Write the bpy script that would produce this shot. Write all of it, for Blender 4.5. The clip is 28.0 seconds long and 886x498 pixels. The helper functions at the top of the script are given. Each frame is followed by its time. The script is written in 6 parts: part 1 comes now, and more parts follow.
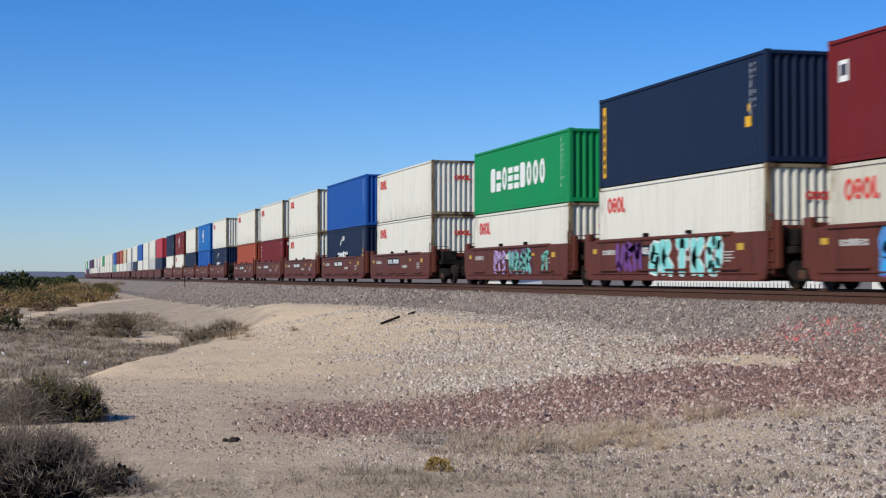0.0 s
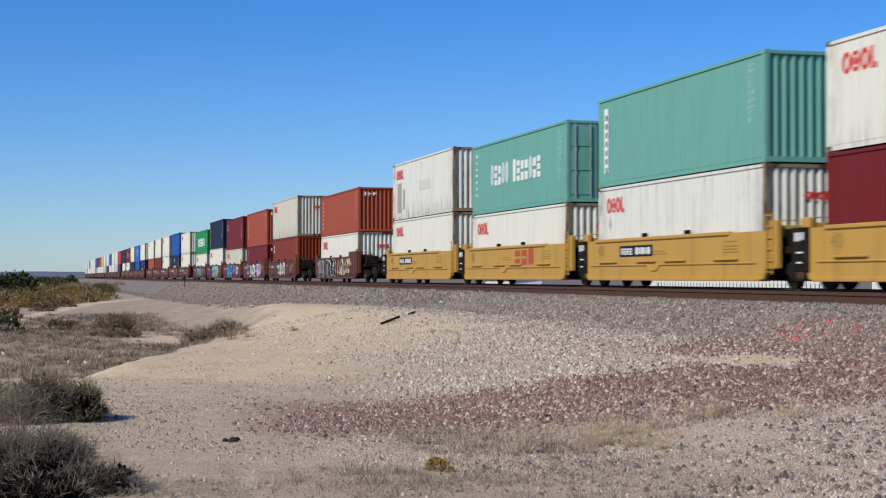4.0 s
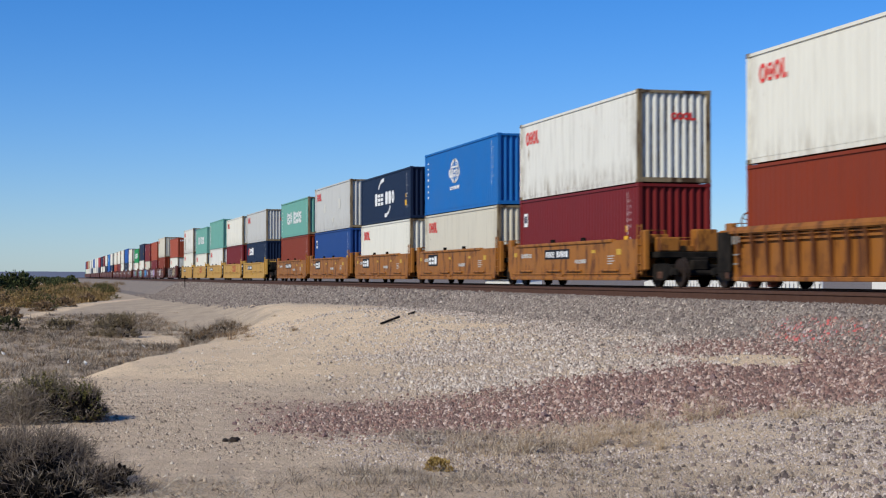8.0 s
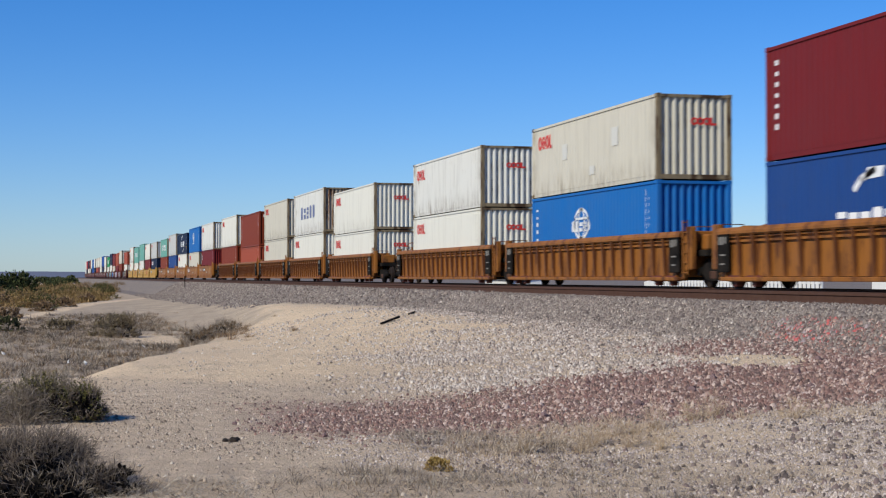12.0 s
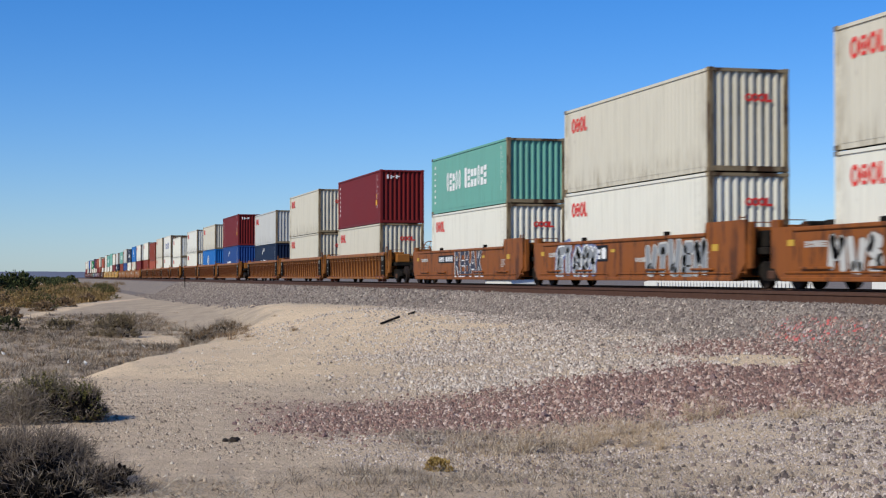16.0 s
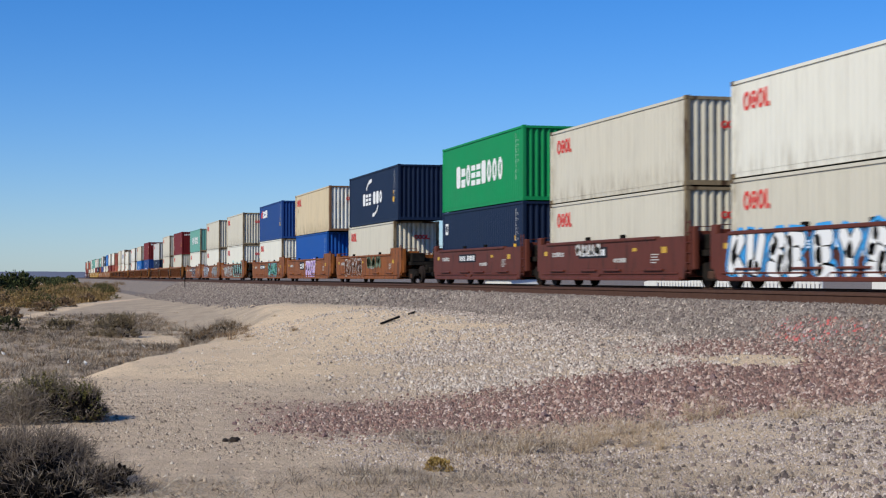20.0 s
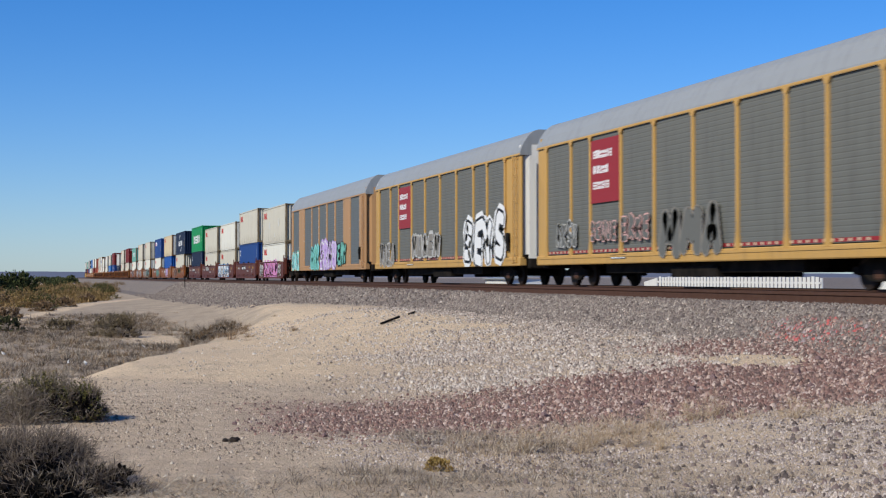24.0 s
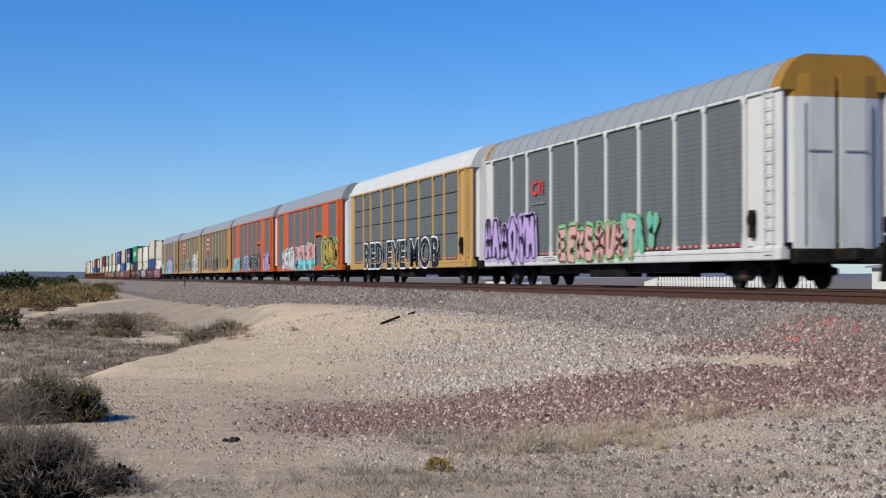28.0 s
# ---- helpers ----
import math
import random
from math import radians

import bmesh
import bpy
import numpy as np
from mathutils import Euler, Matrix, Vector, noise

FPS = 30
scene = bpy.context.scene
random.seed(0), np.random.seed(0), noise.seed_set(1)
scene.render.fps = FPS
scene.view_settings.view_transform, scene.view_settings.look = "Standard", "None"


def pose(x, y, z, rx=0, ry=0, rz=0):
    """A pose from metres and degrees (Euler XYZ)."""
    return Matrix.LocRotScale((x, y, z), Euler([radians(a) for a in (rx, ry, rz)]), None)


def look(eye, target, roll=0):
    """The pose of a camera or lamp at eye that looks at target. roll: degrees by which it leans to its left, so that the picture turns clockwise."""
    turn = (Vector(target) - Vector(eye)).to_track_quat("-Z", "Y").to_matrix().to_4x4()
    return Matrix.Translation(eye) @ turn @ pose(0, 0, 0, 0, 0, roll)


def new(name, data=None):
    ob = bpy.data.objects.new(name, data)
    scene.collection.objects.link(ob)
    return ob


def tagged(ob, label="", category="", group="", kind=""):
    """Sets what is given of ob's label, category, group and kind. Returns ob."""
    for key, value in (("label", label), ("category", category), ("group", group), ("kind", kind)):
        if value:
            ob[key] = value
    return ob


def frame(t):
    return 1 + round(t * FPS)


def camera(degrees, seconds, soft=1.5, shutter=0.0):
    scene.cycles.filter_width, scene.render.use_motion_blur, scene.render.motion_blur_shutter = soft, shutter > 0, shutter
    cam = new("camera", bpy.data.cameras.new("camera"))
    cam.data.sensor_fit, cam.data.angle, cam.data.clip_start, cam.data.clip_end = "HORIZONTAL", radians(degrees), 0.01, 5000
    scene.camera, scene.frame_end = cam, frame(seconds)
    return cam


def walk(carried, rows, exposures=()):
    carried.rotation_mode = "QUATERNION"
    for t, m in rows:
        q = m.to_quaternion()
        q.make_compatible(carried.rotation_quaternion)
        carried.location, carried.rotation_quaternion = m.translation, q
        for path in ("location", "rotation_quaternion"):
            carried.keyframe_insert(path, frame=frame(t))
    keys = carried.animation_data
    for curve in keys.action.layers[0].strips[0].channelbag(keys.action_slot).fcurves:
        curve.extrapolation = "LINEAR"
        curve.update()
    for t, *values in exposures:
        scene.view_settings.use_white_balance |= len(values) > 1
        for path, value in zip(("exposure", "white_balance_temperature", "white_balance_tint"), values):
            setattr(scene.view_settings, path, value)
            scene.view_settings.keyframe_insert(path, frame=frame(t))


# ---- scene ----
# World: z = 0 at the rail heads, y along the track away from the camera, x across it.
PSI = 14.54            # the camera looks this many degrees to the right of the track
EYE = (0.0, 0.0, 0.30)
SPEED = 30.07          # metres a second
SECONDS = 28.0
TRACK = 19.12          # centre of the track that carries the train
NEAR_TRACK = 14.75     # centre of the empty track before it

cam = camera(31.66, SECONDS, soft=1.15, shutter=0.22)
EYE_POSE = pose(*EYE, 90 + 1.024, 0, -PSI)
walk(cam, [(0.0, EYE_POSE), (SECONDS, EYE_POSE)])

# ---- light ----
SUN_ELEV, SUN_TURN = 37.0, 27.0      # height, and turn of the sun from -x towards -y
sun_dir = Vector((-math.cos(radians(SUN_ELEV)) * math.cos(radians(SUN_TURN)),
                  -math.cos(radians(SUN_ELEV)) * math.sin(radians(SUN_TURN)),
                  math.sin(radians(SUN_ELEV))))
world = bpy.data.worlds.new("sky")
scene.world = world
world.use_nodes = True
wn = world.node_tree.nodes
sky = wn.new("ShaderNodeTexSky")
sky.sky_type = "NISHITA"
sky.sun_disc = False
sky.sun_elevation = radians(SUN_ELEV)
sky.sun_rotation = math.atan2(sun_dir.x, sun_dir.y)
sky.altitude = 300
sky.air_density = 1.0
sky.dust_density = 0.2
sky.ozone_density = 0.7
deep = wn.new("ShaderNodeHueSaturation")     # a deep, dry desert blue
deep.inputs["Saturation"].default_value = 1.2
tint = wn.new("ShaderNodeMix")
tint.data_type, tint.blend_type = "RGBA", "MULTIPLY"
tint.inputs[0].default_value = 1.0
tint.inputs[7].default_value = (0.79, 1.05, 1.64, 1)
world.node_tree.links.new(sky.outputs[0], tint.inputs[6])
world.node_tree.links.new(tint.outputs[2], deep.inputs["Color"])
world.node_tree.links.new(deep.outputs[0], wn["Background"].inputs[0])
wn["Background"].inputs[1].default_value = 0.075
sun = new("sun", bpy.data.lights.new("sun", "SUN"))
sun.data.energy, sun.data.angle, sun.data.color = 3.9, radians(0.55), (1.0, 0.94, 0.775)
sun.matrix_world = look((0, 0, 60), Vector((0, 0, 60)) - sun_dir)
scene.view_settings.exposure = 0.0


# ---- materials ----
def material(name, rgb, rough=0.7, metal=0.0):
    m = bpy.data.materials.new(name)
    m.use_nodes = True
    b = m.node_tree.nodes["Principled BSDF"]
    b.inputs["Base Color"].default_value = (*rgb, 1)
    b.inputs["Roughness"].default_value = rough
    b.inputs["Metallic"].default_value = metal
    b.inputs["Specular IOR Level"].default_value = 0.14
    return m


def nd(m, kind, **values):
    n = m.node_tree.nodes.new(kind)
    for k, v in values.items():
        n.inputs[k.replace("_", " ")].default_value = v
    return n


def link(m, a, ai, b, bi):
    m.node_tree.links.new(a.outputs[ai], b.inputs[bi])


def mix(m, fac, a, b, blend="MIX"):
    """Mix of two colours; each of fac, a, b is a value or (node, output)."""
    n = m.node_tree.nodes.new("ShaderNodeMix")
    n.data_type, n.blend_type = "RGBA", blend
    for i, v in ((0, fac), (6, a), (7, b)):
        if isinstance(v, tuple) and hasattr(v[0], "outputs"):
            m.node_tree.links.new(v[0].outputs[v[1]], n.inputs[i])
        else:
            n.inputs[i].default_value = v if i == 0 else (*v[:3], 1)
    return (n, 2)


def ramp(m, src, lo, hi):
    n = m.node_tree.nodes.new("ShaderNodeMapRange")
    n.inputs[1].default_value, n.inputs[2].default_value = lo, hi
    m.node_tree.links.new(src[0].outputs[src[1]], n.inputs[0])
    return (n, 0)


def noise_tex(m, scale, stretch=(1, 1, 1), detail=3.0, coord="Object", rough=0.6):
    tc = m.node_tree.nodes.new("ShaderNodeTexCoord")
    mp = m.node_tree.nodes.new("ShaderNodeMapping")
    mp.inputs["Scale"].default_value = stretch
    link(m, tc, coord, mp, 0)
    n = nd(m, "ShaderNodeTexNoise", Scale=scale, Detail=detail, Roughness=rough)
    link(m, mp, 0, n, 0)
    return (n, 0)


def to_base(m, c):
    b = m.node_tree.nodes["Principled BSDF"]
    m.node_tree.links.new(c[0].outputs[c[1]], b.inputs["Base Color"])


def bump(m, src, strength=0.3, distance=0.02):
    b = m.node_tree.nodes["Principled BSDF"]
    n = nd(m, "ShaderNodeBump", Strength=strength, Distance=distance)
    m.node_tree.links.new(src[0].outputs[src[1]], n.inputs["Height"])
    link(m, n, 0, b, "Normal")


RUST = (0.13, 0.05, 0.022)


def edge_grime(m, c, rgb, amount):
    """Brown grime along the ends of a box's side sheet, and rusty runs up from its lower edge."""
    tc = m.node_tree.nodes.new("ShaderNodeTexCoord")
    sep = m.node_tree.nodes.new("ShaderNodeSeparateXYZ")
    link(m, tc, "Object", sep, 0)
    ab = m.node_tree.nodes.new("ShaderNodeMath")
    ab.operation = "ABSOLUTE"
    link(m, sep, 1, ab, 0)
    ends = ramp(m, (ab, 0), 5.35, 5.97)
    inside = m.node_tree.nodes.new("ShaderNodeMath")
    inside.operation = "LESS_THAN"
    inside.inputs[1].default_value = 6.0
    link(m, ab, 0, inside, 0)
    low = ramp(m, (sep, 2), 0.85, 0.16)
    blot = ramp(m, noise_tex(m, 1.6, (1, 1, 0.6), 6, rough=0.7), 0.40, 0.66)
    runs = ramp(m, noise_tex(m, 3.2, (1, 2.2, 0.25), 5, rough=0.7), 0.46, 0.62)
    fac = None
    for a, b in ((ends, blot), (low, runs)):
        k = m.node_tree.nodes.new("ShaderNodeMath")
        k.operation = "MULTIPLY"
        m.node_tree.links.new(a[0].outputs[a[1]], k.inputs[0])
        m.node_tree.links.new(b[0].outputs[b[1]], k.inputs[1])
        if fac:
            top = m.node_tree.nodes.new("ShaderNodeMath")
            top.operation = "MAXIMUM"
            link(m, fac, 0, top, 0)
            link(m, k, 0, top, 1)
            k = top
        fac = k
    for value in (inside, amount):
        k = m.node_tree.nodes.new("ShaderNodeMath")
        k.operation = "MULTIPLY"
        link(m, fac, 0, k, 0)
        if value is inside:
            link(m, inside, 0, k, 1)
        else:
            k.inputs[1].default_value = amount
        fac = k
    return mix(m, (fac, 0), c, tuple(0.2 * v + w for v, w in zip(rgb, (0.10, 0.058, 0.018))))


def paint(name, rgb, rust=0.1, dirt=0.25, rough=0.5, rust_rgb=RUST, edges=0.0):
    """Sprayed steel: faded patches, grime in upright streaks, rust that bleeds downwards."""
    m = material(name, rgb, rough)
    fade = ramp(m, noise_tex(m, 0.7, detail=4), 0.3, 0.75)
    lum = sum(rgb) / 3
    grey = tuple(0.88 * v + 0.12 * 0.75 * lum for v in rgb)
    c = mix(m, fade, rgb, grey)
    streak = ramp(m, noise_tex(m, 2.4, (1, 1.6, 0.16), 5), 0.5, 0.5 + 0.4 / (0.4 + dirt * 2))
    c2 = mix(m, streak, c, tuple(0.6 * v + 0.10 * lum * k for v, k in zip(rgb, (1.0, 0.85, 0.65))))
    lo = 0.72 - 0.3 * rust
    spots = ramp(m, noise_tex(m, 1.9, (1, 1.5, 0.35), 8, rough=0.7), lo, lo + 0.06)
    c3 = mix(m, spots, c2, rust_rgb)
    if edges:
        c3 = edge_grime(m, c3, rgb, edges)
    to_base(m, c3)
    bump(m, noise_tex(m, 3.0, (1, 1, 0.4), 3), 0.12, 0.02)
    return m


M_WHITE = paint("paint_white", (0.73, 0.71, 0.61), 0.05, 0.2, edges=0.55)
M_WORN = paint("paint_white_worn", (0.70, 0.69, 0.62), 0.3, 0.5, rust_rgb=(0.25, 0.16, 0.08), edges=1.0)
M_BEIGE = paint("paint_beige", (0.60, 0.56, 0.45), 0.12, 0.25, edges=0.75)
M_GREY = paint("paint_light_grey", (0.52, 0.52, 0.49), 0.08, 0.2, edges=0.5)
M_NAVY = paint("paint_navy", (0.010, 0.020, 0.050), 0.05, 0.1)
M_BLUE = paint("paint_blue", (0.006, 0.080, 0.34), 0.05, 0.1)
M_ROYAL = paint("paint_royal", (0.014, 0.058, 0.22), 0.05, 0.1)
M_SKYBLUE = paint("paint_bright_blue", (0.006, 0.135, 0.43), 0.05, 0.1)
M_RED = paint("paint_dark_red", (0.165, 0.014, 0.014), 0.05, 0.15)
M_RUSTRED = paint("paint_rust_red", (0.36, 0.068, 0.028), 0.05, 0.15)
M_BRICK = paint("paint_brick_red", (0.22, 0.034, 0.010), 0.05, 0.15)
M_CHERRY = paint("paint_cherry", (0.45, 0.03, 0.04), 0.05, 0.15)
M_GREEN = paint("paint_green", (0.004, 0.255, 0.078), 0.05, 0.1)
M_TEAL = paint("paint_teal", (0.14, 0.37, 0.30), 0.12, 0.25)
M_RUSTFRAME = paint("rusted_frame", (0.19, 0.095, 0.045), 0.6, 0.6, 0.7)
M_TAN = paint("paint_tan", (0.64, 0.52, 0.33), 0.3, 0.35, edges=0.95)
M_RUSTED = paint("rusted_end", (0.40, 0.33, 0.25), 0.85, 0.6, 0.7, (0.16, 0.075, 0.035))
M_POST = paint("weathered_post", (0.25, 0.19, 0.11), 0.75, 0.8, 0.7, (0.07, 0.04, 0.022))
M_WELL_MAROON = paint("paint_maroon", (0.125, 0.034, 0.021), 0.5, 0.6, rust_rgb=(0.055, 0.022, 0.014))
M_WELL_YELLOW = paint("paint_yellow", (0.52, 0.29, 0.055), 0.1, 0.4)
M_WELL_ORANGE = paint("paint_ochre", (0.34, 0.128, 0.020), 0.64, 0.7, rust_rgb=(0.12, 0.043, 0.015))
M_WELL_RUST = paint("paint_ochre_rusty", (0.30, 0.110, 0.018), 0.66, 0.7, rust_rgb=(0.11, 0.04, 0.015))
M_WELL_BROWN = paint("paint_brown", (0.265, 0.080, 0.014), 0.62, 0.7, rust_rgb=(0.10, 0.036, 0.014))
M_BLACK = material("black_iron", (0.012, 0.011, 0.010), 0.95)
M_BLACK.node_tree.nodes["Principled BSDF"].inputs["Specular IOR Level"].default_value = 0.08
to_base(M_BLACK, mix(M_BLACK, ramp(M_BLACK, noise_tex(M_BLACK, 2.5, detail=5), 0.35, 0.7), (0.007, 0.0065, 0.006), (0.026, 0.021, 0.017)))
M_GALV = paint("galvanised_steel", (0.31, 0.325, 0.33), 0.03, 0.25, 0.5)
M_SCREEN = paint("weathered_screen", (0.135, 0.15, 0.15), 0.02, 0.3, 0.6)
M_SCREEN_TAN = paint("dusty_screen", (0.150, 0.152, 0.135), 0.05, 0.3, 0.65)
M_RACK_YELLOW = paint("rack_yellow", (0.55, 0.32, 0.09), 0.1, 0.3)
M_RACK_ORANGE = paint("rack_orange", (0.63, 0.10, 0.004), 0.12, 0.3)
M_RACK_WHITE = paint("rack_white", (0.67, 0.655, 0.615), 0.2, 0.4)
M_RAIL = material("rail_steel", (0.10, 0.05, 0.03), 0.75, 0.2)
to_base(M_RAIL, mix(M_RAIL, noise_tex(M_RAIL, 4.0), (0.075, 0.035, 0.022), (0.12, 0.065, 0.045)))
M_RAILHEAD = material("rail_head", (0.35, 0.33, 0.31), 0.3, 0.9)
M_TIE = material("timber_tie", (0.085, 0.06, 0.045), 0.9)
to_base(M_TIE, mix(M_TIE, noise_tex(M_TIE, 6.0, (0.3, 3, 3)), (0.06, 0.042, 0.032), (0.12, 0.09, 0.07)))
INK = {"red": material("ink_red", (0.66, 0.05, 0.042), 0.5), "white": material("ink_white", (0.78, 0.78, 0.76), 0.5),
       "yellow": material("ink_yellow", (0.75, 0.42, 0.03), 0.5), "blue": material("ink_blue", (0.06, 0.09, 0.32), 0.5),
       "black": material("ink_black", (0.012, 0.012, 0.014), 0.5), "grey": material("ink_grey", (0.25, 0.26, 0.27), 0.5),
       "aqua": material("ink_aqua", (0.24, 0.66, 0.62), 0.5), "cyan": material("ink_cyan", (0.05, 0.33, 0.70), 0.5),
       "purple": material("ink_purple", (0.16, 0.06, 0.24), 0.5), "lilac": material("ink_lilac", (0.52, 0.36, 0.66), 0.5),
       "pink": material("ink_pink", (0.66, 0.24, 0.45), 0.5), "salmon": material("ink_salmon", (0.66, 0.38, 0.34), 0.5),
       "lime": material("ink_lime", (0.22, 0.55, 0.22), 0.5), "gold": material("ink_gold", (0.55, 0.34, 0.05), 0.5),
       "scarlet": material("ink_scarlet", (0.62, 0.09, 0.05), 0.5), "mint": material("ink_mint", (0.16, 0.45, 0.36), 0.5), "dull": material("ink_dull_blue", (0.16, 0.19, 0.32), 0.6),
       "patch": material("ink_patch", (0.60, 0.59, 0.53), 0.6), "faint": material("ink_faint", (0.50, 0.49, 0.44), 0.6), "haze": material("ink_haze", (0.36, 0.335, 0.275), 0.7), "slate": material("ink_slate", (0.05, 0.055, 0.08), 0.6), "cream": material("ink_cream", (0.62, 0.53, 0.36), 0.5),
       "maroon": material("ink_maroon", (0.10, 0.035, 0.03), 0.6), "rust": material("ink_rust", (0.17, 0.07, 0.035), 0.6), "moss": material("ink_moss", (0.16, 0.20, 0.13), 0.6),
       "worn_white": material("ink_worn_white", (0.50, 0.49, 0.46), 0.6), "olive": material("ink_olive", (0.30, 0.20, 0.05), 0.6), "brick": material("ink_brick", (0.42, 0.09, 0.04), 0.6),
       "screen": material("ink_screen", (0.145, 0.145, 0.13), 0.6), "dust": material("ink_dust", (0.24, 0.22, 0.19), 0.6), "signred": material("ink_sign_red", (0.30, 0.03, 0.035), 0.5)}
M_RACK_TAN = paint("rack_faded_tan", (0.45, 0.25, 0.11), 0.08, 0.3)
M_CAP = paint("cap_orange", (0.40, 0.20, 0.03), 0.05, 0.2)
M_WHEEL = material("wheel_steel", (0.07, 0.05, 0.042), 0.7, 0.3)
to_base(M_WHEEL, mix(M_WHEEL, noise_tex(M_WHEEL, 6.0), (0.018, 0.013, 0.011), (0.05, 0.034, 0.026)))


# ---- geometry helpers ----
class Geo:
    def __init__(self):
        self.v, self.f = [], []

    def box(self, x0, x1, y0, y1, z0, z1, c=0.0):
        """A box; with c its upright and lengthwise edges are chamfered."""
        n = len(self.v)
        if c <= 0:
            self.v += [(x, y, z) for z in (z0, z1) for y in (y0, y1) for x in (x0, x1)]
            self.f += [tuple(n + i for i in q) for q in
                       ((0, 2, 3, 1), (4, 5, 7, 6), (0, 1, 5, 4), (2, 6, 7, 3), (0, 4, 6, 2), (1, 3, 7, 5))]
            return self
        for z, k in ((z0, c), (z0 + c, 0), (z1 - c, 0), (z1, c)):
            a = c + (k if k else 0)
            e = k * 0.6
            self.v += [(x0 + c + e, y0 + e, z), (x1 - c - e, y0 + e, z), (x1 - e, y0 + c + e, z), (x1 - e, y1 - c - e, z),
                       (x1 - c - e, y1 - e, z), (x0 + c + e, y1 - e, z), (x0 + e, y1 - c - e, z), (x0 + e, y0 + c + e, z)]
        for r in range(3):
            for i in range(8):
                j = (i + 1) % 8
                self.f.append((n + 8 * r + i, n + 8 * r + j, n + 8 * r + 8 + j, n + 8 * r + 8 + i))
        self.f.append(tuple(n + i for i in range(7, -1, -1)))
        self.f.append(tuple(n + 24 + i for i in range(8)))
        return self

    def sweep(self, section, axis, a, b, close=True):
        """A closed outline drawn out along an axis from a to b. section: pairs in the other two axes."""
        n, k = len(self.v), len(section)
        for t in (a, b):
            for p, q in section:
                self.v.append({"x": (t, p, q), "y": (p, t, q), "z": (p, q, t)}[axis])
        for i in range(k):
            j = (i + 1) % k
            if j or close:
                self.f.append((n + i, n + j, n + k + j, n + k + i))
        if close:
            self.f += [tuple(n + i for i in range(k - 1, -1, -1)), tuple(n + k + i for i in range(k))]
        return self

    def disc(self, cx, cy, cz, r, x0, x1, seg=20):
        """A short cylinder along x."""
        return self.sweep([(cy + r * math.cos(2 * math.pi * i / seg), cz + r * math.sin(2 * math.pi * i / seg)) for i in range(seg)],
                          "x", cx + x0, cx + x1)

    def poly(self, pts, thick=(0, 0, 0)):
        """A flat plate of the outline pts, given thickness by the offset."""
        n, k = len(self.v), len(pts)
        self.v += [tuple(p) for p in pts] + [tuple(a + b for a, b in zip(p, thick)) for p in pts]
        self.f += [tuple(n + i for i in range(k)), tuple(n + k + i for i in range(k - 1, -1, -1))]
        for i in range(k):
            j = (i + 1) % k
            self.f.append((n + j, n + i, n + k + i, n + k + j))
        return self

    def tube(self, pts, r, seg=5):
        """A bent round bar through the points."""
        n = len(self.v)
        for i, p in enumerate(pts):
            d = (Vector(pts[min(i + 1, len(pts) - 1)]) - Vector(pts[max(i - 1, 0)])).normalized()
            u = d.orthogonal().normalized()
            w = d.cross(u)
            for s in range(seg):
                a = 2 * math.pi * s / seg
                self.v.append(tuple(Vector(p) + r * (math.cos(a) * u + math.sin(a) * w)))
        for i in range(len(pts) - 1):
            for s in range(seg):
                e = (s + 1) % seg
                self.f.append((n + i * seg + s, n + i * seg + e, n + (i + 1) * seg + e, n + (i + 1) * seg + s))
        self.f += [tuple(n + s for s in range(seg - 1, -1, -1)), tuple(n + (len(pts) - 1) * seg + s for s in range(seg))]
        return self

    def mesh(self, name, smooth=False):
        me = bpy.data.meshes.new(name)
        me.from_pydata(self.v, [], self.f)
        me.materials.append(None)
        if smooth:
            me.polygons.foreach_set("use_smooth", [True] * len(me.polygons))
        bm = bmesh.new()
        bm.from_mesh(me)
        bmesh.ops.recalc_face_normals(bm, faces=bm.faces)
        bm.to_mesh(me)
        bm.free()
        return me


MESHES = {}


def shared(key, make):
    """The mesh under that key, made on its first use."""
    if key not in MESHES:
        MESHES[key] = make().mesh(str(key[0]))
    return MESHES[key]


def part(name, me, mat, parent, label="", at=None):
    ob = new(name, me)
    if parent:
        ob.parent = parent
    ob.material_slots[0].link = "OBJECT"
    ob.material_slots[0].material = mat
    if at:
        ob.matrix_basis = at
    if label:
        tagged(ob, label)
    return ob


def sheet(name, verts, faces, mat, label, category, kind):
    """One large mesh out of number arrays."""
    me = bpy.data.meshes.new(name)
    verts = np.asarray(verts, np.float32)
    faces = np.asarray(faces, np.int32)
    k = faces.shape[1]
    me.vertices.add(len(verts))
    me.vertices.foreach_set("co", verts.ravel())
    me.loops.add(faces.size)
    me.loops.foreach_set("vertex_index", faces.ravel())
    me.polygons.add(len(faces))
    me.polygons.foreach_set("loop_start", np.arange(0, faces.size, k, dtype=np.int32))
    me.update(calc_edges=True)
    me.materials.append(mat)
    ob = new(name, me)
    return tagged(ob, label, category, kind=kind)


# ---- the ground ----


def wob(x, y, k, seed):
    """Smooth unevenness out of a few sines."""
    r = np.random.default_rng(seed)
    out = 0
    for i in range(7):
        a, w, p = r.uniform(0, 6.283), k * r.uniform(0.6, 1.9), r.uniform(0, 6.283)
        out = out + np.sin(w * (np.cos(a) * x + np.sin(a) * y) + p)
    return out / 7


def curve_shift(y):
    """How far the track has bent to the right at y."""
    return np.where(y > 600, (np.maximum(y, 600) - 600) ** 2 / 3000, 0.0)


def step(v, a, b):
    t = np.clip((v - a) / (b - a), 0, 1)
    return t * t * (3 - 2 * t)


